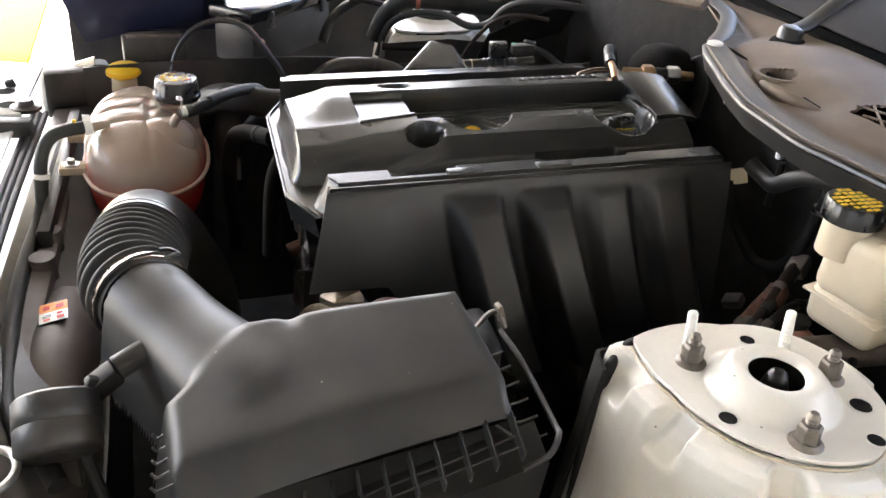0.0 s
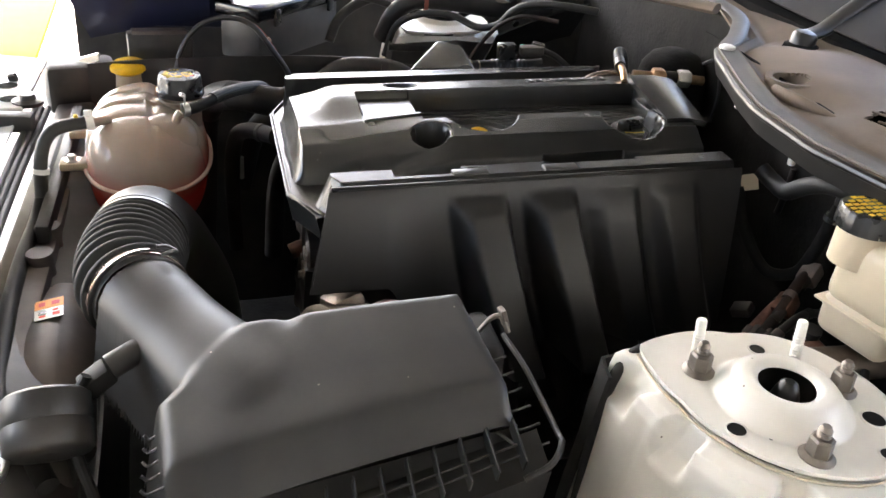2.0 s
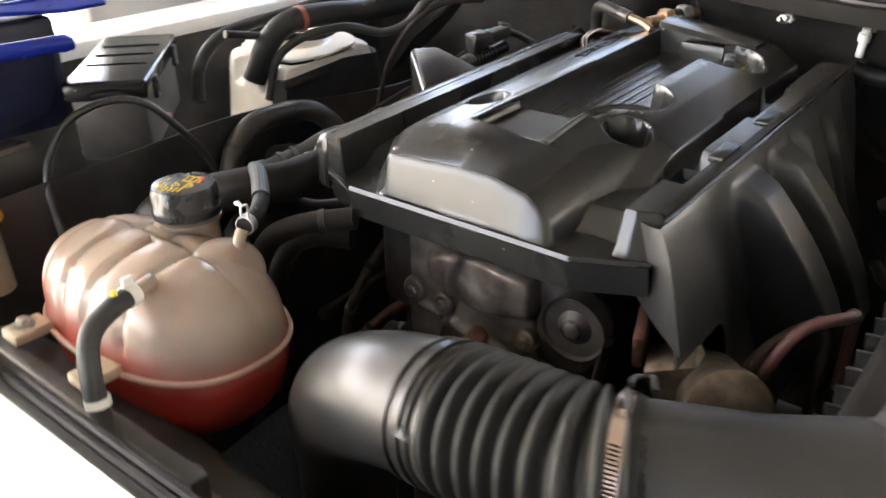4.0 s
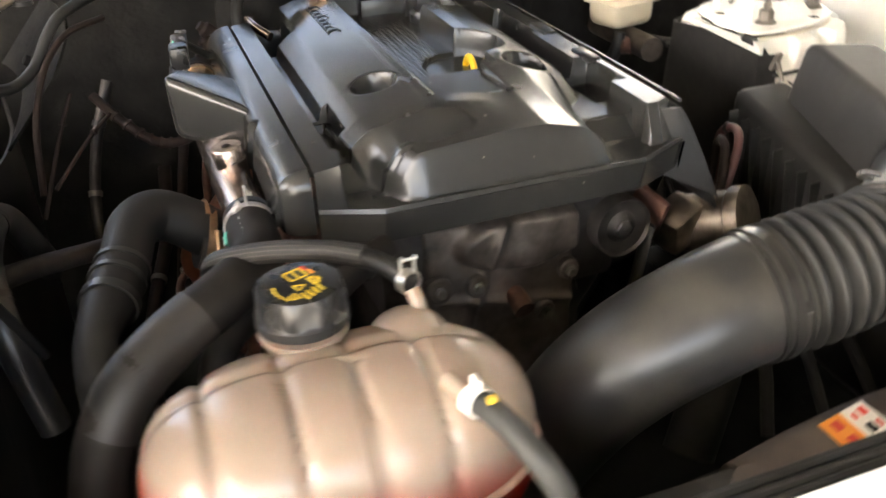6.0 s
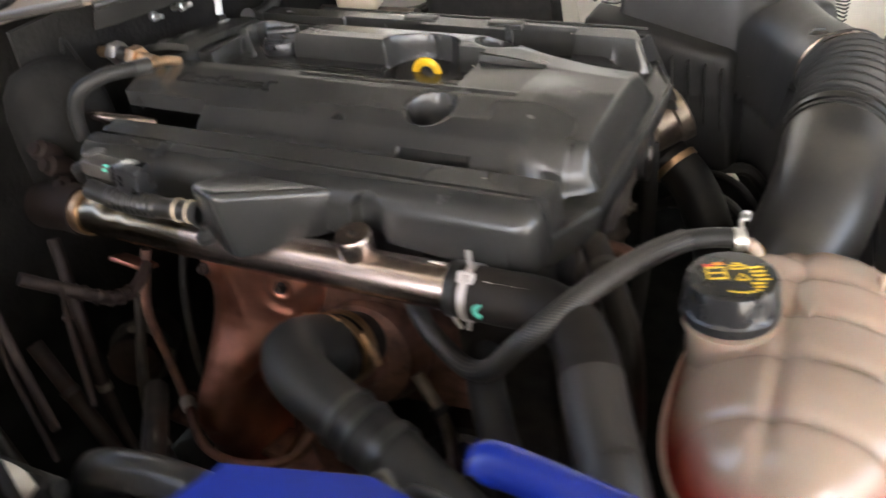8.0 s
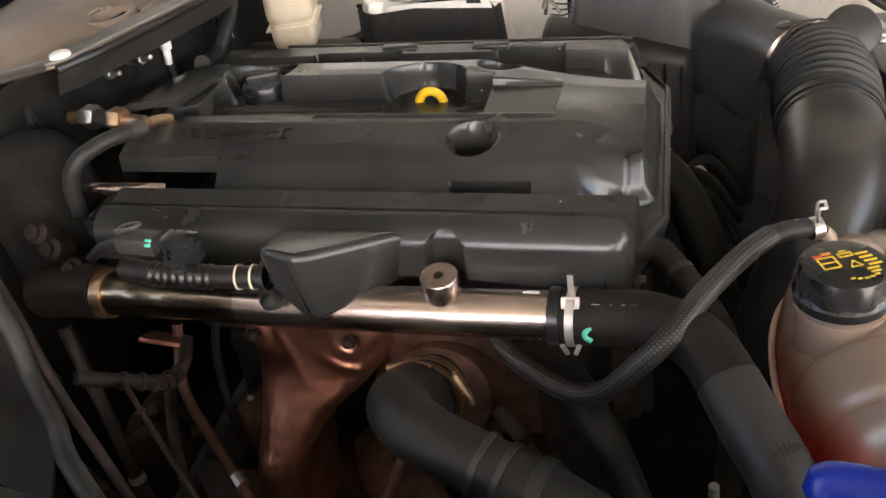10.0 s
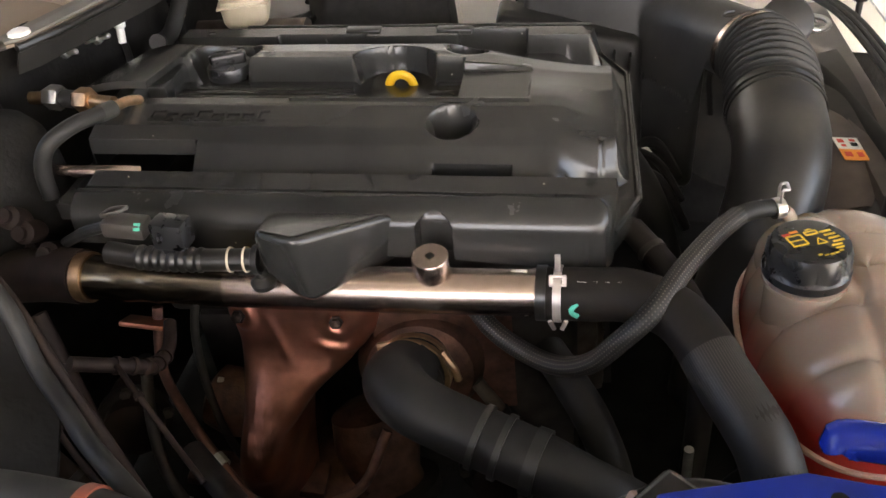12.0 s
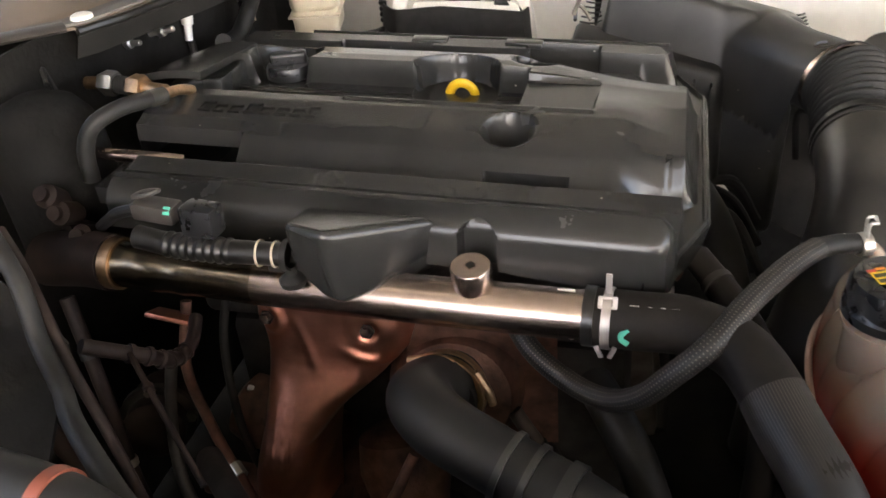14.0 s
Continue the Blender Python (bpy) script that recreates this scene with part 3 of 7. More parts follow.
    part("pipe_stub", tube([(-0.455, 0.263, -0.02), (-0.455, 0.262, -0.05), (-0.46, 0.25, -0.1)], 0.0055, 10), rubber, f)


build_setting()
build_cowl()


# ---- engine cover ----
TILT = 0.036


def cover_height(X, Y):
    """The moulded top: a domed centre with a long trough, valleys, an inner rail and a shoulder."""
    def soft(q, ys, zs, w):
        # a profile with its corners rounded over the width w
        return sum(np.interp(q + k * w, ys, zs) for k in (-1, -0.6, -0.2, 0.2, 0.6, 1)) / 6
    top_y = [-0.117, -0.112, -0.094, -0.086, -0.06, -0.02, 0.03, 0.13, 0.168, 0.176, 0.204, 0.21]
    top_z = [-0.062, -0.033, -0.0185, -0.013, -0.005, 0.002, 0.003, 0.0015, -0.0055, -0.0095, -0.028, -0.06]
    dome = soft(Y, top_y, top_z, 0.0015)
    far = step(0.0, 0.09, Y)
    shift = 0.02 * np.clip((X - 0.244) / 0.037, 0, 1) * (1 - far)
    arch = soft(Y - shift, [-0.095, -0.088, -0.084, -0.067, -0.06, -0.03, 0.0, 0.043, 0.093, 0.135, 0.15, 0.163, 0.172, 0.18], [-0.09, -0.07, -0.05, -0.0215, -0.019, -0.0165, -0.0145, -0.0115, -0.0125, -0.0225, -0.033, -0.046, -0.064, -0.09], 0.003)
    # the flanks draw in towards the front, down to the arched end
    barrel = step(0.05, 0.27, X)
    blend = step(0.19, 0.258, X) * (1 - far) + barrel * far
    round_top = soft(Y, top_y, top_z, 0.03) - 0.002
    dome = dome * (1 - far * barrel) + np.minimum(dome, round_top) * far * barrel
    pinch = np.interp(X, [0.16, 0.2, 0.225, 0.238, 0.29], [0.0, 0.004, 0.012, 0.02, 0.022])
    drawn = np.where(Y < 0.0, soft(Y - pinch * step(0.0, -0.06, Y), top_y, top_z, 0.0015), dome)
    mixed = drawn * (1 - blend) + np.minimum(drawn, arch) * blend
    dome = np.where((X > 0.244) & (Y < -0.03), np.maximum(mixed, arch), mixed)
    face = np.clip((X - 0.263) / 0.018, 0, 1)
    dome = dome * (1 - face) - 0.075 * face
    dome -= 0.08 * step(-0.333, -0.341, X)
    floor = -0.047 - 0.019 * step(0.19, 0.235, X)
    sp = np.interp(Y, [-0.166, -0.163, -0.136, -0.131], [-0.0225, -0.022, -0.0185, -0.07])
    end = np.maximum(np.clip((X - 0.262 - 0.2 * np.maximum(0, Y + 0.142)) / 0.018, 0, 1), step(-0.3, -0.312, X))
    sp = sp * (1 - end) - 0.1 * end
    sd = np.interp(Y, [0.226, 0.231, 0.262, 0.269, 0.274], [-0.07, -0.0215, -0.0215, -0.026, -0.06])
    end = np.clip((X - 0.236 + 0.5 * np.maximum(0, Y - 0.245)) / 0.026, 0, 1)
    sd = sd * (1 - end) - 0.09 * end
    Z = np.maximum(np.maximum(dome, floor), np.maximum(sp, sd))
    # raised rim on the front lip
    Z = np.maximum(Z, -0.0615 - 0.02 * np.clip(np.abs(X - 0.2855) - 0.0018, 0, 1) / 0.002)
    def cut(Z, mask, depth):
        return Z * (1 - mask) + np.minimum(Z, depth) * mask

    def rect(x0, x1, y0, y1, s=0.0028):
        return step(x0 - s, x0, X) * step(x1 + s, x1, X) * step(y0 - s, y0, Y) * step(y1 + s, y1, Y)

    def disc(x, y, r, s=0.0065):
        return step(r + s, r, np.hypot(X - x, Y - y))
    # flat seat round the oil filler
    Z = np.maximum(Z, -0.2 + disc(-0.24, 0.137, 0.055, 0.004) * step(0.1, 0.12, Y) * (0.196 - 0.3 * np.maximum(0, Y - 0.15)))
    wall = 0.1 + 0.008 * step(-0.13, -0.09, -X)
    trough = step(-0.313, -0.31, X) * step(0.168, 0.165, X) * step(-0.003, 0.0, Y) * step(wall + 0.003, wall, Y)
    ribs = 0.0012 * np.abs(np.sin(Y * math.pi / 0.007)) * rect(-0.3, 0.068, 0.008, 0.092, 0.004)
    deep = step(0.083, 0.08, X)
    Z = cut(Z, trough * deep, -0.031 + ribs)
    Z = cut(Z, trough * (1 - deep) * rect(0.08, 0.165, 0.004, 0.088), -0.0065)
    Z = Z + 0.0028 * rect(0.05, 0.166, 0.089, 0.096, 0.002) + 0.002 * rect(-0.11, 0.166, -0.008, -0.004, 0.003)
    Z = cut(Z, disc(-0.008, 0.102, 0.049), -0.036)
    for x, y, r, d in ((0.084, -0.047, 0.0215, -0.05), (0.081, 0.150, 0.0215, -0.05), (-0.24, 0.137, 0.041, -0.034)):
        Z = cut(Z, disc(x, y, r), d)
        Z -= 0.0025 * np.exp(-((np.hypot(X - x, Y - y) - r - 0.004) / 0.003) ** 2)
    # openings in the valleys and notches in the shoulders
    Z = cut(Z, rect(-0.334, -0.205, -0.128, -0.083), -0.062)
    Z = cut(Z, rect(0.07, 0.151, -0.129, -0.105), -0.05)
    Z = cut(Z, rect(0.075, 0.145, -0.133, -0.112), -0.06)
    Z = cut(Z, rect(0.06, 0.15, 0.215, 0.25), -0.06)
    Z = cut(Z, rect(-0.2, -0.075, 0.203, 0.236), -0.06)
    # seam of the block at the dome's front corner
    Z -= 0.003 * np.exp(-((X - 0.247) / 0.0014) ** 2) * (Y < -0.055) * (Y > -0.1)
    return Z + (0.17 - X) * TILT


def on_cover(x, y, lift=0.0):
    return (x, y, float(cover_height(np.array([[x]]), np.array([[y]]))[0, 0]) + lift)


def cover_keep(X, Y):
    ok = (X < 0.289) & (X > -0.345) & (Y > -0.1625) & (Y < 0.273)
    for x0, x1, y0, y1 in ((-0.333, -0.2045, -0.126, -0.0808), (0.078, 0.142, -0.129, -0.115), (0.064, 0.146, 0.214, 0.232), (-0.196, -0.079, 0.206, 0.228)):
        ok &= ~((X > x0) & (X < x1) & (Y > y0) & (Y < y1))
    return ok


def build_cover():
    cover = empty("engine_cover", "moulded black plastic engine cover with long centre trough", "engine cover", (0, 0.04, -0.08))
    me = field(cover_height, -0.345, 0.3, -0.206, 0.276, 0.002, cover_keep)
    bm = bmesh.new()
    bm.from_mesh(me)
    bpy.data.meshes.remove(me)
    for v in bm.verts:
        # the front lip sweeps back towards both shoulders
        back = 0.45 * max(0, -0.1 - v.co.y) + 0.5 * max(0, v.co.y - 0.2)
        v.co.x -= back * float(step(0.255, 0.29, v.co.x))
    rim = [e for e in bm.edges if e.is_boundary]
    got = bmesh.ops.extrude_edge_only(bm, edges=rim)
    for v in got["geom"]:
        if isinstance(v, bmesh.types.BMVert):
            v.co.z -= 0.035 if v.co.x > 0.2 else 0.02
            v.co.x -= 0.008 if v.co.x > 0.2 else 0
    bmesh.ops.recalc_face_normals(bm, faces=bm.faces)
    part("top_shell", bm, cover_black, cover, degrees=38)

    # raised tail flap at the rear
    tail = sheet(lambda u, v: (-0.29 - 0.085 * u + 0.014 * v * u, 0.004 + 0.15 * v, 0.036 + 0.004 * math.sin(u * 2.2) - 0.018 * v - 0.01 * u * u), 8, 8, 0.009)
    part("tail_flap", tail, cover_black, cover, "raised wedge-shaped flap")
    part("tail_block", rbox((0.05, 0.11, 0.05), pose(-0.312, 0.095, -0.013), 0.006), cover_black, cover)

    # rounded outer shoulder on the passenger side, parted from the rail by a fine gap
    def outline(s):
        # plan of the outer edge: along the flank, then round the front corner
        if s < 0.8:
            return -0.306 + (0.232 + 0.306) * s / 0.8, -0.199
        a = (s - 0.8) / 0.2 * math.pi / 2
        return 0.232 + 0.026 * math.sin(a) ** 0.9, -0.1655 - 0.0335 * math.cos(a) ** 0.8

    def shoulder(u, v):
        ox, oy = outline(u)
        ix, iy = min(ox, 0.24), -0.1658
        top = -0.0222 + (0.17 - ix) * TILT
        low = float(np.interp(ox, [-0.3, -0.1, 0.1, 0.26], [-0.05, -0.062, -0.073, -0.094]))
        if v < 0.08:
            return (ix, iy, top - 0.02 * (1 - v / 0.08))
        if v < 0.62:
            a = (v - 0.08) / 0.54 * math.pi / 2
            k, d = math.sin(a) ** 1.05, 0.026 * (1 - math.cos(a) ** 0.9)
        else:
            k, d = 1.0, 0.026 + (top - 0.026 - low) * (v - 0.62) / 0.38
        x, y, z = ix + (ox - ix) * k, iy + (oy - iy) * k, top - d
        y -= 0.004 * max(0.0, (v - 0.62) / 0.38) * (1 if u < 0.8 else 0)
        # recess above the pipe's boss
        q = math.hypot(x - 0.08, max(0.0, z + 0.044))
        y += 0.015 * float(step(0.0195, 0.0155, q)) * (1 if y < -0.17 else 0)
        return (x, y, z)
    part("outer_shoulder", sheet(shoulder, 330, 60), cover_black, cover, "smooth rounded outer shoulder", degrees=50)
    # black filler paints in the shade of the gap
    part("parting_gap", rbox((0.53, 0.008, 0.012), pose(-0.03, -0.1645, -0.0315 + 0.2 * TILT, 0, 2.06, 0), 0), black_hole, cover)

    # box on the passenger flank over the pipe
    bm = bmesh.new()
    plan = [(-0.094, -0.186, -0.022, -0.055), (-0.08, -0.262, 0.006, -0.048), (-0.034, -0.282, 0.01, -0.074), (0.044, -0.189, -0.024, -0.084)]
    low = [bm.verts.new((x * 0.97, y + 0.002, z)) for x, y, h, z in plan]
    high = [bm.verts.new((x, y, h)) for x, y, h, z in plan]
    bm.faces.new(low)
    bm.faces.new(list(reversed(high)))
    for i in range(len(plan)):
        k = (i + 1) % len(plan)
        bm.faces.new((low[i], high[i], high[k], low[k]))
    bmesh.ops.triangulate(bm, faces=bm.faces[:2])
    bmesh.ops.recalc_face_normals(bm, faces=bm.faces)
    sharp = [e for e in bm.edges if e.calc_face_angle(0) > 0.3]
    bmesh.ops.bevel(bm, geom=sharp, offset=0.01, segments=5, profile=0.5, affect="EDGES")
    part("flank_box", bm, cover_black, cover, "protruding tapered box on the flank", degrees=60)

    # intake side shield with four runner bulges
    def runner(u, v):
        x = 0.243 - 0.6 * u
        y = 0.273 + 0.045 * v ** 0.8
        z = -0.03 - (0.24 - 0.115 * float(step(0.1, 0.17, x))) * v + (0.17 - x) * TILT
        b = 0.0
        for c, w, tall in ((0.042, 0.037, 1.0), (-0.06, 0.035, 1.0), (-0.155, 0.035, 0.3), (-0.25, 0.034, 0.22)):
            d = x - (c - 0.03 * v - 0.03 * v * v)
            b += tall * (0.006 + 0.078 * (1 - (1 - min(v, 0.9) / 0.9) ** 2)) * float(step(-w - 0.004, -w + 0.012, d) * step(w + 0.012, w - 0.02, d) * step(0.05, 0.13, v + 0.02 * (d / w) ** 2 * 0.5))
        lean = 0.028 * v * max(0.0, (0.1 - u) / 0.1)
        return (x + lean, y + b, z)
    part("runner_shield", sheet(runner, 300, 40, 0.003), shield_black, cover, "ribbed side shield with runner bulges", degrees=75)
    part("shield_return", sheet(lambda u, v: (0.2425 + 0.028 * v * (1 - u) - 0.012 * u * u, 0.2735 + 0.045 * v ** 0.8 * (1 - u) - 0.035 * u, -0.033 - 0.112 * v * (1 - 0.35 * u)), 8, 12, 0.003), shield_black, cover, "folded front edge of the shield")
    part("shield_rail", rbox((0.5, 0.004, 0.004), pose(-0.01, 0.2745, -0.024 + 0.0065, 0, 2.06, 0), 0.001, 1), cover_black, cover)

    # worn embossed badge: plain raised bars
    for i, w in enumerate((0.016, 0.013, 0.014, 0.017, 0.014, 0.014, 0.013, 0.011)):
        x = -0.272 + 0.0186 * i
        tall = 0.0185 if i in (0, 3, 7) else 0.0135
        for dx, dy, bw, bh in ((0.0016, tall / 2, 0.0032, tall), (w / 2, 0.0014, w, 0.0028), (w / 2, tall - 0.0014, w, 0.0028)):
            at = on_cover(x + dx + 0.15 * dy, -0.05 + dy, 0.0008)
            part("badge_bar", rbox((bw, bh, 0.003), pose(*at, 0, 2.06, 0) @ pose(0, 0, 0, 6, 0, 0), 0.0008, 1), gloss_black, cover)

    # moulded catch on the driver's shoulder
    for x in (-0.06, 0.07):
        part("catch", rbox((0.05, 0.018, 0.008), pose(x - 0.02, 0.254, -0.022 + (0.17 - x) * TILT, 0, 2, 0), 0.002), rubber_shiny, cover)


def build_caps():
    x, y, z = on_cover(-0.24, 0.137)
    cap = empty("oil_filler_cap", "black oil filler cap with a grip bar and yellow marks", "oil cap", (x, y, z))
    part("cap_disc", lathe([(0.031, 0.0), (0.031, 0.012), (0.0285, 0.016), (0.0, 0.016)], (x, y, z), segs=40, wave=(20, 0.0015, 0.001, 0.013)), cap_black, cap)
    part("grip", rbox((0.048, 0.015, 0.018), pose(x, y, z + 0.022, 0, 0, 20), 0.004, 3), cap_black, cap)
    for i in range(5):
        part("print_bar", rbox((0.005, 0.0035, 0.0006), pose(x - 0.012 + 0.0065 * i, y + 0.02 - 0.001 * abs(i - 2), z + 0.0165), 0), yellow, cap, "yellow printed mark")
    part("neck", lathe([(0.03, -0.02), (0.03, 0.001)], (x, y, z), segs=28), cap_black, cap)

    d = empty("dipstick", "yellow ring-pull dipstick in the cover's round well", "dipstick", (-0.003, 0.108, -0.05))
    loop = [(-0.003 + 0.016 * math.cos(a), 0.11, -0.033 + 0.017 * math.sin(a)) for a in np.linspace(0, 2 * math.pi, 17)]
    part("pull_ring", tube(loop, 0.0042, 12, 3, False, 1.4), yellow_plastic, d)
    part("shank", tube([(-0.003, 0.108, -0.035), (-0.003, 0.104, -0.07), (-0.003, 0.1, -0.12)], 0.006, 12), yellow_plastic, d)


build_cover()
build_caps()


# ---- air filter box and intake hose ----
def build_airbox():
    box = empty("air_filter_box", "dusty black plastic air filter box with ribbed base", "air filter box", (0.25, 0.63, -0.3))

    # lid and neck in one moulding: a sloped plateau that runs into a round pipe
    outline = [(0.142, 0.536), (0.12, 0.706), (0.44, 0.694), (0.449, 0.58), (0.365, 0.502)]

    def inside(X, Y):
        # signed distance to the lid's outline, positive within
        d = np.full(X.shape, 1e9)
        sign = np.ones(X.shape, bool)
        for (ax, ay), (bx, by) in zip(outline, outline[1:] + outline[:1]):
            ex, ey = bx - ax, by - ay
            t = np.clip(((X - ax) * ex + (Y - ay) * ey) / (ex * ex + ey * ey), 0, 1)
            d = np.minimum(d, np.hypot(X - ax - t * ex, Y - ay - t * ey))
            sign &= (ex * (Y - ay) - ey * (X - ax)) < 0
        return np.where(sign, d, -d)

    def lid_height(X, Y):
        d = inside(X, Y)
        R = 0.016
        drop = np.where(d > R, 0, np.where(d > 0, R - np.sqrt(np.clip(R * R - (R - d) ** 2, 0, 1)), R - d * 5))
        plate = -0.017 - 0.235 * (X - 0.15) - 0.185 * (Y - 0.541) + 0.004 * np.sin((X - 0.15) * 11)
        plate -= 0.006 * np.exp(-(((X - 0.318) / 0.012) ** 2 + ((Y - 0.51) / 0.02) ** 2))
        bend = Y - (0.662 - 0.015 * (X - 0.13))
        plate -= 1.1 * (0.5 * (bend + np.sqrt(bend * bend + 0.006 ** 2)))
        plate -= drop
        a, b = np.array((0.35, 0.575)), np.array((0.47, 0.374))
        e = b - a
        t = np.clip(((X - a[0]) * e[0] + (Y - a[1]) * e[1]) / (e @ e), 0, 1)
        q = np.hypot(X - a[0] - t * e[0], Y - a[1] - t * e[1])
        r = 0.0545 + 0.016 * (1 - step(0.0, 0.7, t))
        pipe = -0.114 - 0.024 * (1 - t) ** 1.3 + np.sqrt(np.clip(r * r - q * q, 0, 1)) - np.clip(q - r, 0, 1) * 5
        k = 0.012
        h = np.clip(0.5 + 0.5 * (plate - pipe) / k, 0, 1)
        return np.maximum(pipe * (1 - h) + plate * h + k * h * (1 - h), -0.205)
    part("lid", field(lid_height, 0.1, 0.56, 0.36, 0.71, 0.003, lambda X, Y: (lid_height(X, Y) > -0.2) & (Y < 0.6885) & ((X - 0.47) * 0.51 - (Y - 0.374) * 0.86 < 0)), airbox_black, box, "smooth sloped black lid", degrees=60)
    part("neck", tube([(0.39, 0.508, -0.128), (0.43, 0.441, -0.119), (0.4705, 0.373, -0.114)], 0.0538, 48, 6), airbox_black, box, degrees=60)

    # base with flange, ribs and clips
    part("base", rbox((0.31, 0.15, 0.26), pose(0.28, 0.61, -0.34, 0, 0, -3), 0.02, 3, 1.04), airbox_black, box, "ribbed black base")
    part("flange", slab([(0.075, 0.53), (0.44, 0.555), (0.44, 0.66), (0.12, 0.672), (0.082, 0.67)], -0.2, -0.192, bevel=0.002), airbox_black, box)
    part("flange_wall", tube([(0.086, 0.538, -0.08), (0.081, 0.6, -0.08), (0.081, 0.69, -0.084), (0.087, 0.715, -0.077), (0.1, 0.728, -0.088), (0.125, 0.731, -0.1)], 0.0032, 8, 6), airbox_black, box)
    for i in range(6):
        y = 0.56 + 0.027 * i
        part("rib", tube([(0.142, y - 0.006, -0.078), (0.115, y + 0.004, -0.094), (0.09, y + 0.002, -0.091)], 0.0016, 6, 5), airbox_black, box)
    # ribbed skirt of the base that shows below the lid
    part("skirt_wall", sheet(lambda u, v: (0.118 + 0.325 * u, 0.682 - 0.005 * u + 0.006 * v, -0.08 - 0.078 * u - 0.04 * v), 12, 4, 0.003), rubber, box)
    part("skirt_ledge", sheet(lambda u, v: (0.1 + 0.345 * u, 0.685 + 0.045 * v, -0.083 - 0.118 * u - 0.012 * v), 12, 4, 0.003), rubber, box)
    part("skirt_side", sheet(lambda u, v: (0.1 + 0.345 * u, 0.731 - 0.02 * v, -0.093 - 0.118 * u - 0.14 * v), 12, 4, 0.003), rubber, box)
    for y, z in ((0.712, 0.0), (0.722, -0.004)):
        part("rail", tube([(0.13, y, -0.074 + z), (0.28, y, -0.126 + z), (0.43, y, -0.178 + z)], 0.0014, 6, 4), rubber, box)
    for i in range(13):
        x = 0.128 + 0.0245 * i
        part("rib", rbox((0.0022, 0.048, 0.016), pose(x, 0.71, -0.076 - 0.345 * (x - 0.13), -14, 0, 0), 0.0007, 1), rubber, box)
    for i in range(8):
        part("rib", tube([(0.438, 0.59 + 0.018 * i, -0.118 - 0.002 * i), (0.455, 0.592 + 0.018 * i, -0.132), (0.461, 0.59 + 0.018 * i, -0.128)], 0.0016, 6, 4), airbox_black, box)
    part("latch", tube([(0.112, 0.53, -0.078), (0.1, 0.532, -0.06), (0.09, 0.537, -0.057), (0.084, 0.545, -0.072)], 0.003, 8), dull_zinc, box, "sprung metal latch")
    part("latch_tab", rbox((0.006, 0.012, 0.026), pose(0.088, 0.536, -0.058, 0, 20, 10), 0.001, 1), dull_zinc, box)
    # ribbed shoulder of the base on the engine's side
    shoulder = bmesh.new()
    low = [shoulder.verts.new(q) for q in ((0.085, 0.465, -0.34), (0.33, 0.455, -0.34), (0.33, 0.55, -0.34), (0.085, 0.56, -0.34))]
    high = [shoulder.verts.new(q) for q in ((0.085, 0.47, -0.085), (0.32, 0.462, -0.14), (0.33, 0.55, -0.14), (0.085, 0.56, -0.085))]
    shoulder.faces.new(low)
    shoulder.faces.new(high)
    for i in range(4):
        shoulder.faces.new((low[i], low[(i + 1) % 4], high[(i + 1) % 4], high[i]))
    bmesh.ops.recalc_face_normals(shoulder, faces=shoulder.faces)
    bmesh.ops.bevel(shoulder, geom=shoulder.edges[:], offset=0.014, segments=3, profile=0.5, affect="EDGES")
    part("base_shoulder", shoulder, rubber, box, "ribbed black shoulder of the base")
    for i in range(9):
        x = 0.105 + 0.025 * i
        part("rib", rbox((0.003, 0.016, 0.1), pose(x, 0.466 - 0.03 * (x - 0.1), -0.16 - 0.22 * (x - 0.1), 6, 0, 0), 0.001, 1), airbox_black, box)
    # sensor on the neck
    s = empty("air_sensor", "small black air flow sensor plugged into the intake neck", "sensor", (0.46, 0.47, -0.15))
    part("sensor_body", tube([(0.445, 0.457, -0.11), (0.475, 0.472, -0.116), (0.5, 0.484, -0.124)], 0.014, 18), radiator_plastic, s, "grey sensor barrel")
    part("plug", rbox((0.034, 0.026, 0.022), pose(0.512, 0.492, -0.132, 0, 30, 20), 0.004), rubber, s)
    part("cable", tube([(0.52, 0.5, -0.12), (0.54, 0.52, -0.17), (0.5, 0.6, -0.26), (0.47, 0.68, -0.3), (0.48, 0.7, -0.4)], 0.006, 10), rubber, s)


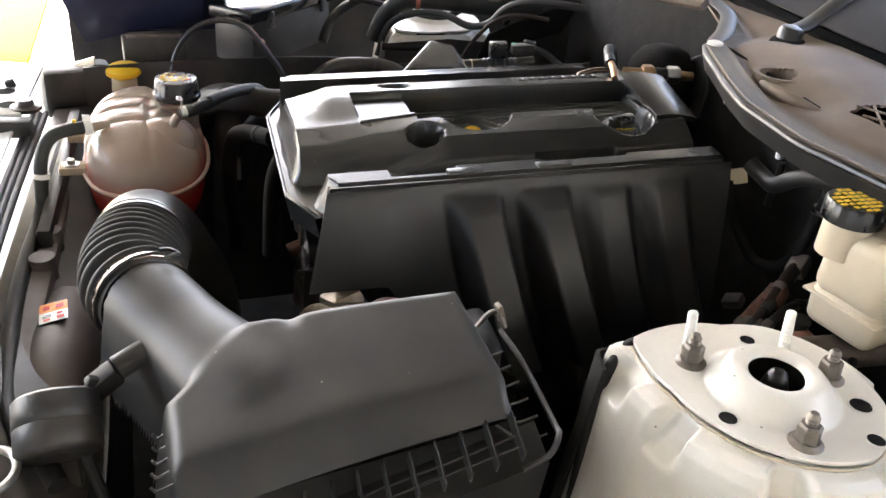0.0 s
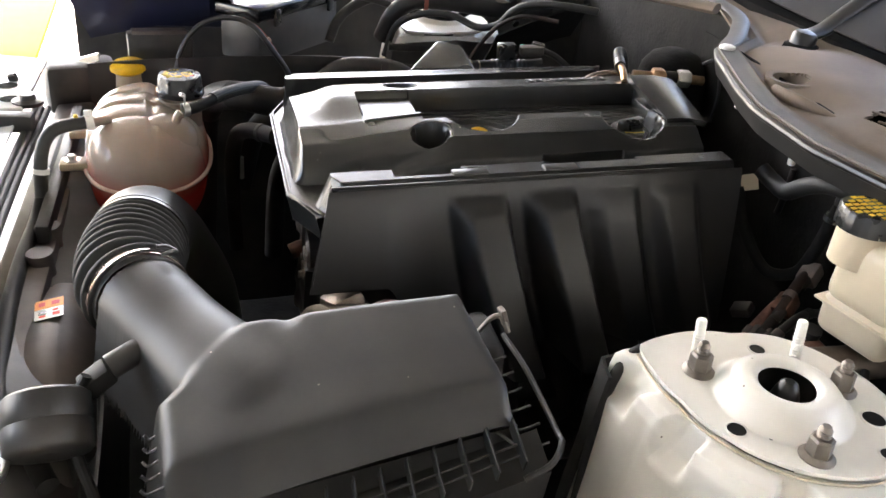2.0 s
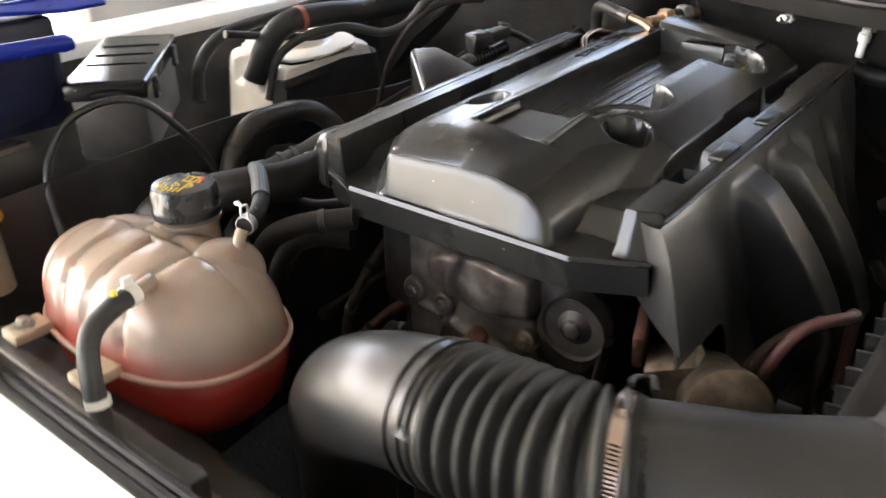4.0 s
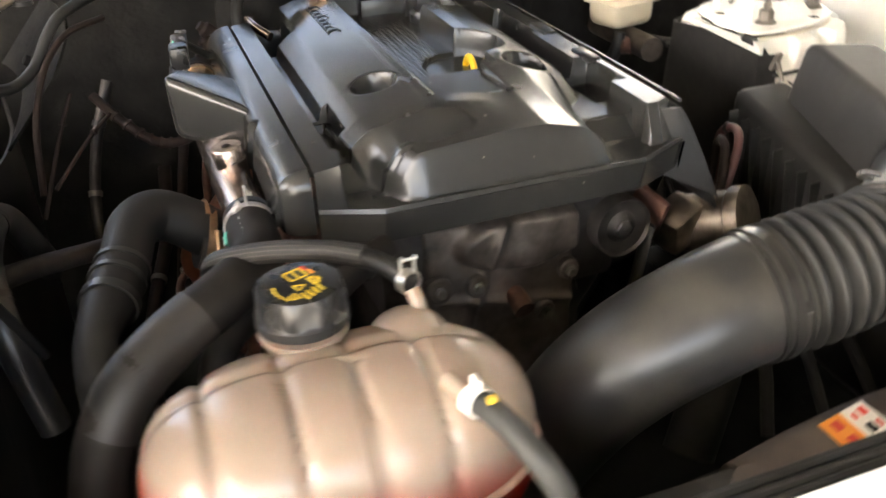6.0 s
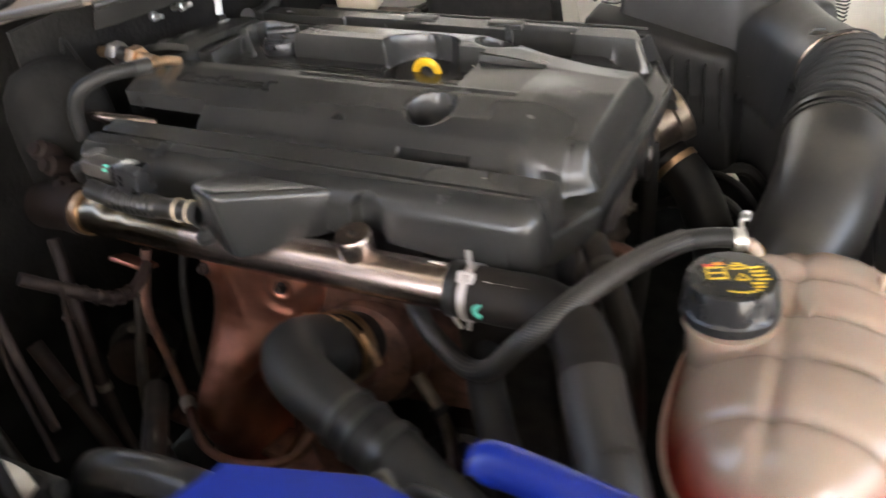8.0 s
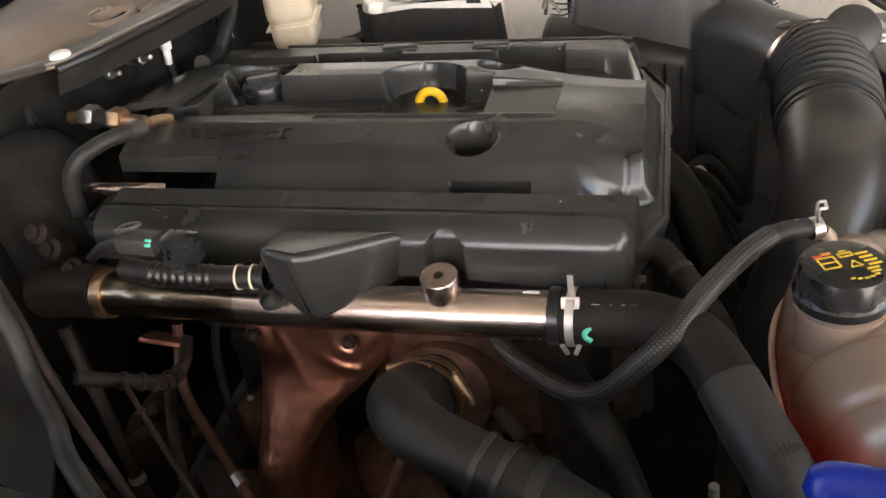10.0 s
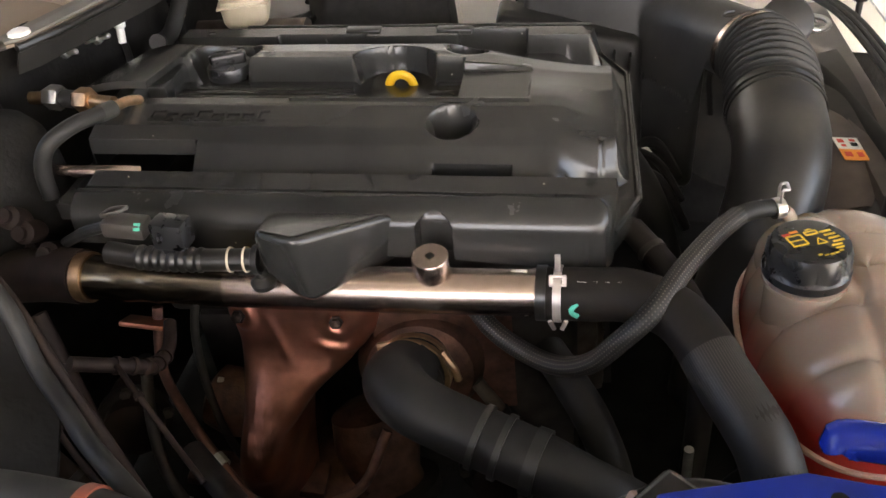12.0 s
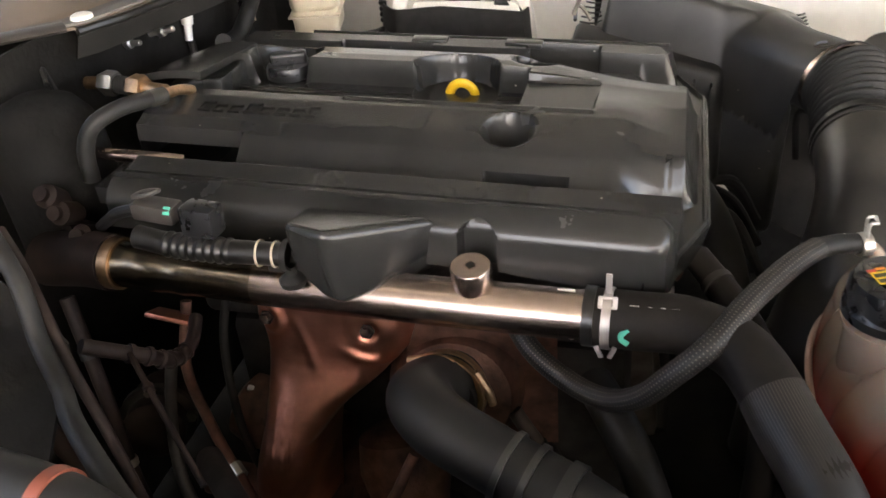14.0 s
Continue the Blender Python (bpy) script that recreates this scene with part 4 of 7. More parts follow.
def build_intake_hose():
    hose = empty("intake_hose", "black corrugated air intake hose bending down past the tank", "intake hose", (0.45, 0.1, -0.2))
    line = curve([(0.468, 0.378, -0.113), (0.486, 0.335, -0.115), (0.489, 0.27, -0.122), (0.484, 0.214, -0.131)], 70)
    total = sum((b - a).length for a, b in zip(line, line[1:]))

    def folds(s):
        swell = 0.0575 + 0.006 * min(1.0, s / 0.1)
        if s < 0.012 or s > total - 0.008:
            return swell - 0.002
        return swell + 0.0025 - 0.0125 * (0.5 - 0.5 * math.cos((s - 0.012) / (total - 0.02) * 9 * 2 * math.pi)) ** 1.3
    part("bellows", sweep(line, folds, 48, False), rubber, hose, "pleated rubber bellows", degrees=60)
    elbow = curve([(0.4845, 0.224, -0.13), (0.484, 0.185, -0.135), (0.482, 0.135, -0.149), (0.47, 0.08, -0.181), (0.447, 0.035, -0.24), (0.415, 0.0, -0.335), (0.4, -0.02, -0.45)], 10)
    part("elbow", sweep(elbow, lambda s: 0.0625 - 0.005 * min(1, s / 0.3), 48), duct_black, hose, "smooth scuffed elbow", degrees=60)
    d = (Vector((0.484, 0.214, -0.131)) - Vector((0.489, 0.27, -0.122))).normalized()
    part("cuff", ring((0.484, 0.209, -0.132), d, 0.0625, 0.009, 0.0035, 48), rubber_shiny, hose)
    part("cuff", ring((0.484, 0.196, -0.134), d, 0.0622, 0.004, 0.003, 48), rubber_shiny, hose)
    part("cuff_tab", rbox((0.012, 0.016, 0.006), pose(0.543, 0.209, -0.113, 0, 55, 0), 0.002), rubber_shiny, hose)
    part("pip", rbox((0.006, 0.006, 0.006), pose(0.506, 0.185, -0.077, 30, 20, 0), 0.001, 1), duct_black, hose)
    # moulded marks on the elbow, unreadable
    for i in range(6):
        part("moulded_mark", rbox((0.007, 0.0035, 0.0016), pose(0.47 + 0.001 * i, 0.15 - 0.013 * i, -0.084 - 0.0075 * i, 30 + 3 * i, -8, -80), 0.0005, 1), duct_black, hose)

    clamp = empty("hose_clamp", "steel worm-drive clamp round the intake hose", "hose clamp", (0.47, 0.377, -0.06))
    d = (Vector((0.492, 0.29, -0.12)) - Vector((0.462, 0.386, -0.113))).normalized()
    c = Vector((0.474, 0.366, -0.114))
    part("band", ring(c, d, 0.0575, 0.0115, 0.0016, 48), steel, clamp)
    up = Vector((0.06, 0.02, 0.998)).normalized()
    m = axis_matrix(c, d)
    for k in range(12):
        a = radians(20 + 3.2 * k)
        q = m @ Vector((0.0595 * math.cos(a), 0.0595 * math.sin(a), 0))
        # slots are black bars that paint in their shade
        part("slot", rbox((0.008, 0.0012, 0.0012), axis_matrix(q, q - c) @ pose(0, 0, 0, 0, 0, 0), 0), black_hole, clamp)
    part("screw_housing", rbox((0.012, 0.02, 0.012), Matrix.Translation((0.514, 0.381, -0.142)) @ Euler((0.6, 0.2, 0.2)).to_matrix().to_4x4(), 0.002), zinc, clamp)
    part("screw", lathe([(0.0055, -0.014), (0.0055, -0.004), (0.004, -0.003), (0.004, 0.012), (0.006, 0.013), (0.006, 0.018), (0, 0.018)], (0.515, 0.384, -0.146), (0.2, 0.3, -1), 12), chrome, clamp)
    part("retaining_clip", tube([(0.446, 0.372, -0.056), (0.434, 0.365, -0.055), (0.43, 0.36, -0.058), (0.44, 0.352, -0.056), (0.452, 0.355, -0.054)], 0.0022, 8), rubber_shiny, clamp)


build_airbox()
build_intake_hose()


# ---- coolant tank ----
def build_tank():
    tank = empty("coolant_tank", "milky lobed coolant tank half full of red coolant", "coolant tank", (0.49, -0.21, -0.32))
    cx, cy, cz = 0.49, -0.205, -0.178
    GROOVES = (-0.104, -0.042, 0.012, 0.066)

    def body(u, v):
        a, b = 2 * math.pi * u, math.pi * (v - 0.5)
        ca, sa, cb, sb = math.cos(a), math.sin(a), math.cos(b), math.sin(b)

        def p(q, e):
            return math.copysign(abs(q) ** e, q)
        x = 0.101 * p(cb, 0.75) * p(ca, 0.8)
        y = 0.163 * p(cb, 0.6) * p(sa, 0.85)
        z = (0.098 if sb > 0 else 0.12) * p(sb, 0.65 if sb > 0 else 0.85)
        # rounded lobes across the tank, parted by narrow grooves, and one groove along it
        k = 1.0
        for g in GROOVES:
            k -= 0.042 * math.exp(-((y - g) / 0.0042) ** 2)
        k -= 0.022 * min(1.0, min(abs(y - g) for g in GROOVES) / 0.028 - 1) ** 2
        if z > 0:
            up = min(1.0, z / 0.03)
            x *= 1 - (1 - k) * up
            z = z * k - 0.0055 * up * math.exp(-((x + 0.012) / 0.007) ** 2) - 0.02 * max(0, -x - 0.01) / 0.1
        z -= 0.12 * (y + 0.02) * (y + 0.02) * (1 if z > 0 else 0)
        return (cx + x, cy + y, cz + z)
    part("tank_body", sheet(body, 160, 100), tank_plastic, tank, "milky plastic body with red liquid below", degrees=60)
    part("corner_lobe", sheet(lambda u, v: (0.455 + 0.05 * math.cos(2 * math.pi * u) * math.sin(math.pi * v), -0.132 + 0.042 * math.sin(2 * math.pi * u) * math.sin(math.pi * v), -0.125 + 0.043 * math.cos(math.pi * v)), 32, 20), tank_plastic, tank, degrees=60)
    seam = [(cx + 0.104 * math.copysign(abs(math.cos(a)) ** 0.8, math.cos(a)), cy + 0.163 * math.copysign(abs(math.sin(a)) ** 0.85, math.sin(a)), cz - 0.004) for a in np.linspace(0, 2 * math.pi, 49)]
    part("seam", tube(seam, 0.0034, 8, 2, False), pale_pink, tank, "pale welded seam")
    part("neck", lathe([(0.034, -0.06), (0.034, 0.0), (0.038, 0.002), (0.038, 0.006), (0.032, 0.008)], (0.432, -0.217, -0.088), segs=40), tank_plastic, tank)
    at = Vector((0.432, -0.216, -0.073))
    cap = part("cap", lathe([(0.036, -0.004), (0.0395, -0.003), (0.0395, 0.005), (0.038, 0.007), (0.0385, 0.009), (0.0375, 0.025), (0.0345, 0.0305), (0.033, 0.031), (0.0, 0.0312)], at, (0, 0, 1), 128, (8, 0.0022, 0.008, 0.026)), cap_black, tank, "black fluted pressure cap with yellow print")
    # print on the cap: plain bars where symbols stand
    turn = Matrix.Translation(at + Vector((0, 0, 0.0316))) @ Matrix.Rotation(radians(20), 4, "Z")
    marks = [(-0.0185, 0.004, 0.0016, 0.016, yellow), (-0.0045, 0.004, 0.0016, 0.016, yellow), (-0.0115, 0.0115, 0.0126, 0.0016, yellow), (-0.0115, -0.0035, 0.0126, 0.0016, yellow), (-0.0115, 0.004, 0.0126, 0.0014, yellow), (-0.0165, 0.0145, 0.007, 0.0035, red_print), (-0.008, 0.0165, 0.008, 0.0028, orange)]
    marks += [(0.006, 0.013, 0.012, 0.0018, yellow), (0.006, 0.0085, 0.012, 0.0018, yellow), (0.0005, 0.0108, 0.0018, 0.005, yellow), (0.0115, 0.0108, 0.0018, 0.005, yellow), (0.006, 0.016, 0.006, 0.0015, yellow)]
    marks += [(0.019 + 0.0012 * k, 0.009 - 0.0055 * k, 0.011, 0.0022, yellow) for k in range(4)] + [(0.018, -0.0125 - 0.0045 * k, 0.01 - 0.002 * k, 0.002, yellow) for k in range(2)]
    marks += [(-0.004 + 0.0052 * k, -0.0235 + 0.0006 * abs(k - 2) ** 2, 0.0038, 0.0018, yellow) for k in range(5)]
    for dx, dy, w, h, mt in marks:
        part("print_bar", rbox((w, h, 0.0006), turn @ pose(dx, dy, 0), 0), mt, cap)
    tri = [Vector((0.0075 + 0.0055 * math.cos(a), -0.004 + 0.0055 * math.sin(a), 0)) for a in np.linspace(math.pi / 2, 2.5 * math.pi, 4)]
    for a, b in zip(tri, tri[1:]):
        part("print_bar", rbox(((b - a).length, 0.0013, 0.0006), turn @ Matrix.Translation((a + b) / 2) @ Matrix.Rotation(math.atan2(b.y - a.y, b.x - a.x), 4, "Z"), 0), yellow, cap)
    # mounting ears with bolts on the front side
    for ex, ey in ((0.607, -0.155), (0.607, -0.293)):
        ear = part("mounting_ear", rbox((0.045, 0.034, 0.014), pose(ex, ey, -0.178), 0.004), cream, tank, "pale moulded ear")
        part("bolt", lathe([(0.0115, 0), (0.0115, 0.002), (0.007, 0.002), (0.007, 0.009), (0.005, 0.01), (0, 0.01)], (ex + 0.003, ey, -0.171), segs=6), zinc, ear)
        part("washer", lathe([(0.0125, -0.001), (0.0125, 0.0015), (0, 0.0015)], (ex + 0.003, ey, -0.171), segs=24), zinc, ear)
    part("spout", tube([(0.54, -0.13, -0.09), (0.562, -0.123, -0.09), (0.585, -0.118, -0.091)], 0.0075, 14), tank_plastic, tank)
    part("spout", tube([(0.442, -0.116, -0.11), (0.438, -0.118, -0.085), (0.43, -0.12, -0.074)], 0.0072, 14), tank_plastic, tank)
    part("outlet", tube([(0.45, -0.22, -0.28), (0.44, -0.22, -0.34), (0.4, -0.22, -0.4)], 0.018, 14), rubber, tank)

    over = empty("overflow_hose", "black rubber hose leaving the tank with white clamp", "hose", (0.6, -0.1, -0.1), "rubber hoses")
    part("hose", tube([(0.566, -0.121, -0.09), (0.6, -0.11, -0.09), (0.628, -0.1, -0.1), (0.643, -0.085, -0.13), (0.648, -0.07, -0.19), (0.648, -0.05, -0.24)], 0.0105, 16), grey_rubber, over)
    part("hose", tube([(0.648, -0.07, -0.2), (0.652, -0.02, -0.215), (0.655, 0.1, -0.215), (0.65, 0.25, -0.215), (0.63, 0.42, -0.215), (0.59, 0.5, -0.2), (0.56, 0.56, -0.21)], 0.0115, 16), rubber, over)
    d = Vector((0.034, 0.011, 0)).normalized()
    part("clamp_band", ring((0.572, -0.119, -0.09), d, 0.0105, 0.012, 0.0018, 24), white_print, over, "off-white spring clamp")
    part("clamp_tab", rbox((0.012, 0.005, 0.012), pose(0.572, -0.119, -0.075), 0.001, 1), white_print, over)
    part("clamp_tab", rbox((0.006, 0.006, 0.007), pose(0.59, -0.114, -0.078), 0.001, 1), yellow, over)
    part("clamp_band", ring((0.645, -0.079, -0.155), (0.1, 0.2, -1), 0.0105, 0.008, 0.0018, 24), white_print, over)

    vent = empty("vent_hose", "thin woven-sleeved vent hose sagging from the tank", "hose", (0.3, -0.2, -0.13), "rubber hoses")
    part("hose_end", tube([(0.425, -0.12, -0.07), (0.405, -0.127, -0.067), (0.385, -0.142, -0.063), (0.368, -0.16, -0.062)], 0.0095, 16), rubber, vent)
    part("sleeve", tube([(0.38, -0.147, -0.061), (0.355, -0.178, -0.061), (0.32, -0.225, -0.069), (0.29, -0.268, -0.084), (0.262, -0.277, -0.112), (0.235, -0.272, -0.146), (0.205, -0.259, -0.165), (0.17, -0.238, -0.168), (0.131, -0.213, -0.155), (0.1, -0.18, -0.13)], 0.0105, 24, 12), braid, vent, "woven braided sleeve")
    d = Vector((0.02, 0.008, 0)).normalized()
    part("clamp_band", ring((0.423, -0.121, -0.07), d, 0.0095, 0.01, 0.0016, 24), zinc, vent, "spring clamp")
    for dy in (-0.006, 0.006):
        part("clamp_tab", tube([(0.424, -0.121 + dy, -0.06), (0.424, -0.121 + dy, -0.046), (0.43, -0.121 + dy, -0.044)], 0.0016, 8, 4), zinc, vent)
    part("clamp_tab", tube([(0.43, -0.127, -0.044), (0.43, -0.115, -0.044)], 0.0016, 8, 2), zinc, vent)
    for i in range(3):
        part("print_bar", rbox((0.0045, 0.003, 0.0005), pose(0.404 - 0.006 * i, -0.126 - 0.003 * i, -0.0582, 0, 0, 25), 0), white_print, vent)


build_tank()


# ---- strut towers ----
def build_tower(cx, cy, side, name_label, detail):
    """A pressed strut tower: padded shoulder, top plate with a raised rim round the opening, studs and nuts."""
    tower = empty("strut_tower", name_label, "strut tower", (cx, cy, -0.5), "strut towers")
    pockets = ((-30, 9), (8, 9), (66, 8), (118, 9), (170, 9), (232, 9))

    def plate_radius(a):
        d = (math.degrees(a) + 180) % 360 - 180
        return float(np.interp(d, [-180, -120, -95, -62, -45, -30, -8, 26, 54, 78, 107, 140, 180], [0.11, 0.116, 0.112, 0.134, 0.148, 0.125, 0.103, 0.094, 0.096, 0.102, 0.113, 0.115, 0.11]))

    def wall(u, v):
        a = 2 * math.pi * u
        deg = math.degrees(a)
        dent = 0.0
        for c, w in pockets:
            d = abs((deg - c + 180) % 360 - 180)
            dent = max(dent, float(step(w + 2.5, w - 2.5, d)))
        q = v * v * 0.4 + v * 0.6
        key = [0, 0.1, 0.2, 0.3, 0.42, 1.0]
        pad = np.interp(q, key, [-0.006, 0.014, 0.025, 0.03, 0.033, 0.075])
        padz = np.interp(q, key, [-0.066, -0.067, -0.071, -0.084, -0.112, -0.5])
        low = np.interp(q, key, [-0.006, -0.001, 0.005, 0.014, 0.033, 0.075])
        lowz = np.interp(q, key, [-0.066, -0.072, -0.088, -0.099, -0.114, -0.5])
        r = plate_radius(a) + pad * (1 - dent) + low * dent
        x, y = r * math.cos(a), r * math.sin(a)
        if y < -0.114:
            y = -0.114
        return (cx + x, cy + side * y, padz * (1 - dent) + lowz * dent)
    part("tower_wall", sheet(wall, 220, 70, 0.003), white_paint, tower, degrees=60)

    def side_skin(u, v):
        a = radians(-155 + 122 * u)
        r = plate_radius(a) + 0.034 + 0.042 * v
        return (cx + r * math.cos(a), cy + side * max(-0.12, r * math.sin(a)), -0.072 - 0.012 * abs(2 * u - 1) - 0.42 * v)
    part("side_liner", sheet(side_skin, 40, 12, 0.004), soot_sealer, tower, "dark skin over the engine side")

    def top(u, v):
        a = 2 * math.pi * u
        edge = plate_radius(a)
        r = 0.031 + (edge - 0.031) * v
        z = -0.06
        z += 0.024 * float(step(0.07, 0.04, r))
        if r < 0.036:
            z -= 0.004 * ((0.036 - r) / 0.005) ** 2
        return (cx + r * math.cos(a), cy + side * r * math.sin(a), z)
    part("top_plate", sheet(top, 110, 44, 0.004), white_paint, tower, "white top plate with a raised rim", degrees=50)
    # black cup, so the shade inside the opening is painted
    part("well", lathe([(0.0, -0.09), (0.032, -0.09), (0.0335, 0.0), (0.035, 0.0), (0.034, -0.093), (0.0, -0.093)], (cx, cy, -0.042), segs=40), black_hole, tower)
    if not detail:
        return
    part("damper_tip", lathe([(0.017, -0.06), (0.015, -0.012), (0.012, 0.0), (0.009, 0.008), (0.005, 0.011), (0, 0.011)], (cx - 0.002, cy + 0.0, -0.044), segs=20), rubber_shiny, tower, "black damper rod tip")
    for x, y in ((-0.083, 0.655), (-0.217, 0.704), (-0.13, 0.787)):
        nut = part("nut", lathe([(0.012, 0.005), (0.0118, 0.022), (0.0095, 0.0245), (0.0068, 0.0245)], (x, y, -0.058), (0.02, -0.03, 1), 6), dull_zinc, tower, "flanged steel nut")
        part("flange", lathe([(0.017, 0.0), (0.0168, 0.003), (0.0125, 0.007)], (x, y, -0.058), segs=28), dull_zinc, nut)
        thread = [(0.0062, 0.022)] + [(0.0066 - 0.001 * (k % 2), 0.023 + 0.0016 * k) for k in range(8)] + [(0.004, 0.037), (0, 0.037)]
        part("thread", lathe(thread, (x, y, -0.058), (0.02, -0.03, 1), 16), dull_zinc, nut)
    for x, y in ((-0.093, 0.632), (-0.203, 0.648)):
        stud = [(0.0058, 0.0)] + [(0.006 - 0.0006 * (k % 2), 0.004 + 0.0017 * k) for k in range(18)] + [(0.0056, 0.036), (0.0056, 0.046), (0.0045, 0.048), (0, 0.048)]
        part("stud", lathe(stud, (x, y, -0.06), (0.03, -0.1, 1), 18), white_print, tower, "pale threaded stud")
    # drain holes are flat discs, painted black for their shaded depth
    for x, y, r in ((-0.074, 0.743, 0.0095), (-0.168, 0.63, 0.0085), (-0.222, 0.75, 0.0115), (-0.202, 0.797, 0.009), (-0.11, 0.69, 0.0022), (-0.1, 0.76, 0.0018)):
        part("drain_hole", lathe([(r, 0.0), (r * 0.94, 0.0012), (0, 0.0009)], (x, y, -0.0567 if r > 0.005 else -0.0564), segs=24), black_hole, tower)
        if r > 0.005:
            part("hole_rim", lathe([(r * 0.97, 0.0004), (r * 1.0, 0.0012), (r * 1.12, 0.001), (r * 1.2, 0.0)], (x, y, -0.0563), segs=24), white_paint, tower)
    ring_line = []
    for a in np.linspace(-0.75, 2.6, 34):
        r = plate_radius(a) + 0.0012
        ring_line.append((cx + r * math.cos(a), cy + r * math.sin(a), -0.0645))
    part("sealer", tube(ring_line, 0.0014, 8, 2), cream, tower, "pale bead of seam sealer")
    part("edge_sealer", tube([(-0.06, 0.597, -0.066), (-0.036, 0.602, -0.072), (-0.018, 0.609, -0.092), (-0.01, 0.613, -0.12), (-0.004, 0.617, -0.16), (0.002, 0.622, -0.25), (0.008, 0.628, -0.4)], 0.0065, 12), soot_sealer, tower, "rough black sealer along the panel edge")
    part("panel_seam", tube([(-0.012, 0.645, -0.125), (-0.003, 0.672, -0.18), (0.006, 0.7, -0.26)], 0.0011, 6), dark_metal, tower)


build_tower(-0.145, 0.71, 1, "dusty white painted strut tower with studs and nuts", True)
build_tower(-0.145, -0.67, -1, "white painted strut tower beyond the engine", False)


# ---- brake fluid reservoir ----
def build_brake_reservoir():
    c = Vector((-0.346, 0.535, 0))
    res = empty("brake_fluid_reservoir", "cream plastic brake fluid reservoir with black screw cap", "reservoir", (c.x, c.y, -0.1))
    part("reservoir_body", rbox((0.08, 0.096, 0.056), pose(c.x - 0.03, c.y + 0.03, -0.082, 0, 0, 14), 0.016, 4, 1.05), cream, res, degrees=60)
    part("reservoir_top", rbox((0.088, 0.104, 0.092), pose(c.x - 0.03, c.y + 0.03, -0.018, 0, 0, 14), 0.02, 4, 0.92), cream, res, degrees=60)
    part("seam", rbox((0.092, 0.108, 0.004), pose(c.x - 0.03, c.y + 0.03, -0.066, 0, 0, 14), 0.002), cream, res)
    part("neck", lathe([(0.03, -0.02), (0.03, 0.03)], (c.x, c.y, 0.008), segs=32), cream, res)
    cap = part("screw_cap", lathe([(0.0355, 0.0), (0.0365, 0.004), (0.036, 0.022), (0.033, 0.025), (0, 0.0255)], (c.x, c.y, 0.034), segs=72, wave=(24, 0.0018, 0.003, 0.023)), cap_black, res, "black ribbed cap with yellow print")
    rng = random.Random(8)
    for i in range(6):
        for k in range(7):
            x, y = -0.026 + 0.0105 * i, -0.026 + 0.0088 * k
            if x * x + y * y < 0.0008:
                part("print_bar", rbox((0.009 - 0.003 * rng.random(), 0.005, 0.0006), pose(c.x + x, c.y + y, 0.0598, 0, 0, 12 * rng.random()), 0), yellow, cap)
    for i in range(6):
        part("embossed_mark", rbox((0.007, 0.006, 0.0012), pose(c.x + 0.0 - 0.009 * i, c.y + 0.05, 0.0283, 0, 0, 14), 0.0004, 1), cream, res)
    part("outlet", tube([(c.x + 0.02, c.y + 0.0, -0.11), (c.x + 0.02, c.y - 0.01, -0.15), (c.x, c.y - 0.04, -0.2)], 0.012, 12), rubber, res)
    m = empty("brake_master_cylinder", "grimy metal brake master cylinder under the reservoir", "master cylinder", (c.x, c.y, -0.16))
    part("cylinder", tube([(-0.5, 0.58, -0.135), (-0.35, 0.575, -0.135), (-0.27, 0.57, -0.135)], 0.022, 20), block_metal, m)
    part("boss", lathe([(0.016, 0), (0.016, 0.03), (0.01, 0.033), (0, 0.033)], (-0.33, 0.56, -0.14), (0.2, -1, 0.2), 16), rust, m)
    for k in range(4):
        part("brake_pipe", tube([(-0.27 - 0.03 * k, 0.6, -0.13), (-0.25 - 0.02 * k, 0.66, -0.115 - 0.012 * k), (-0.27, 0.74, -0.12 - 0.012 * k), (-0.34, 0.8, -0.13 - 0.012 * k)], 0.0055, 10), rubber, m)


build_brake_reservoir()


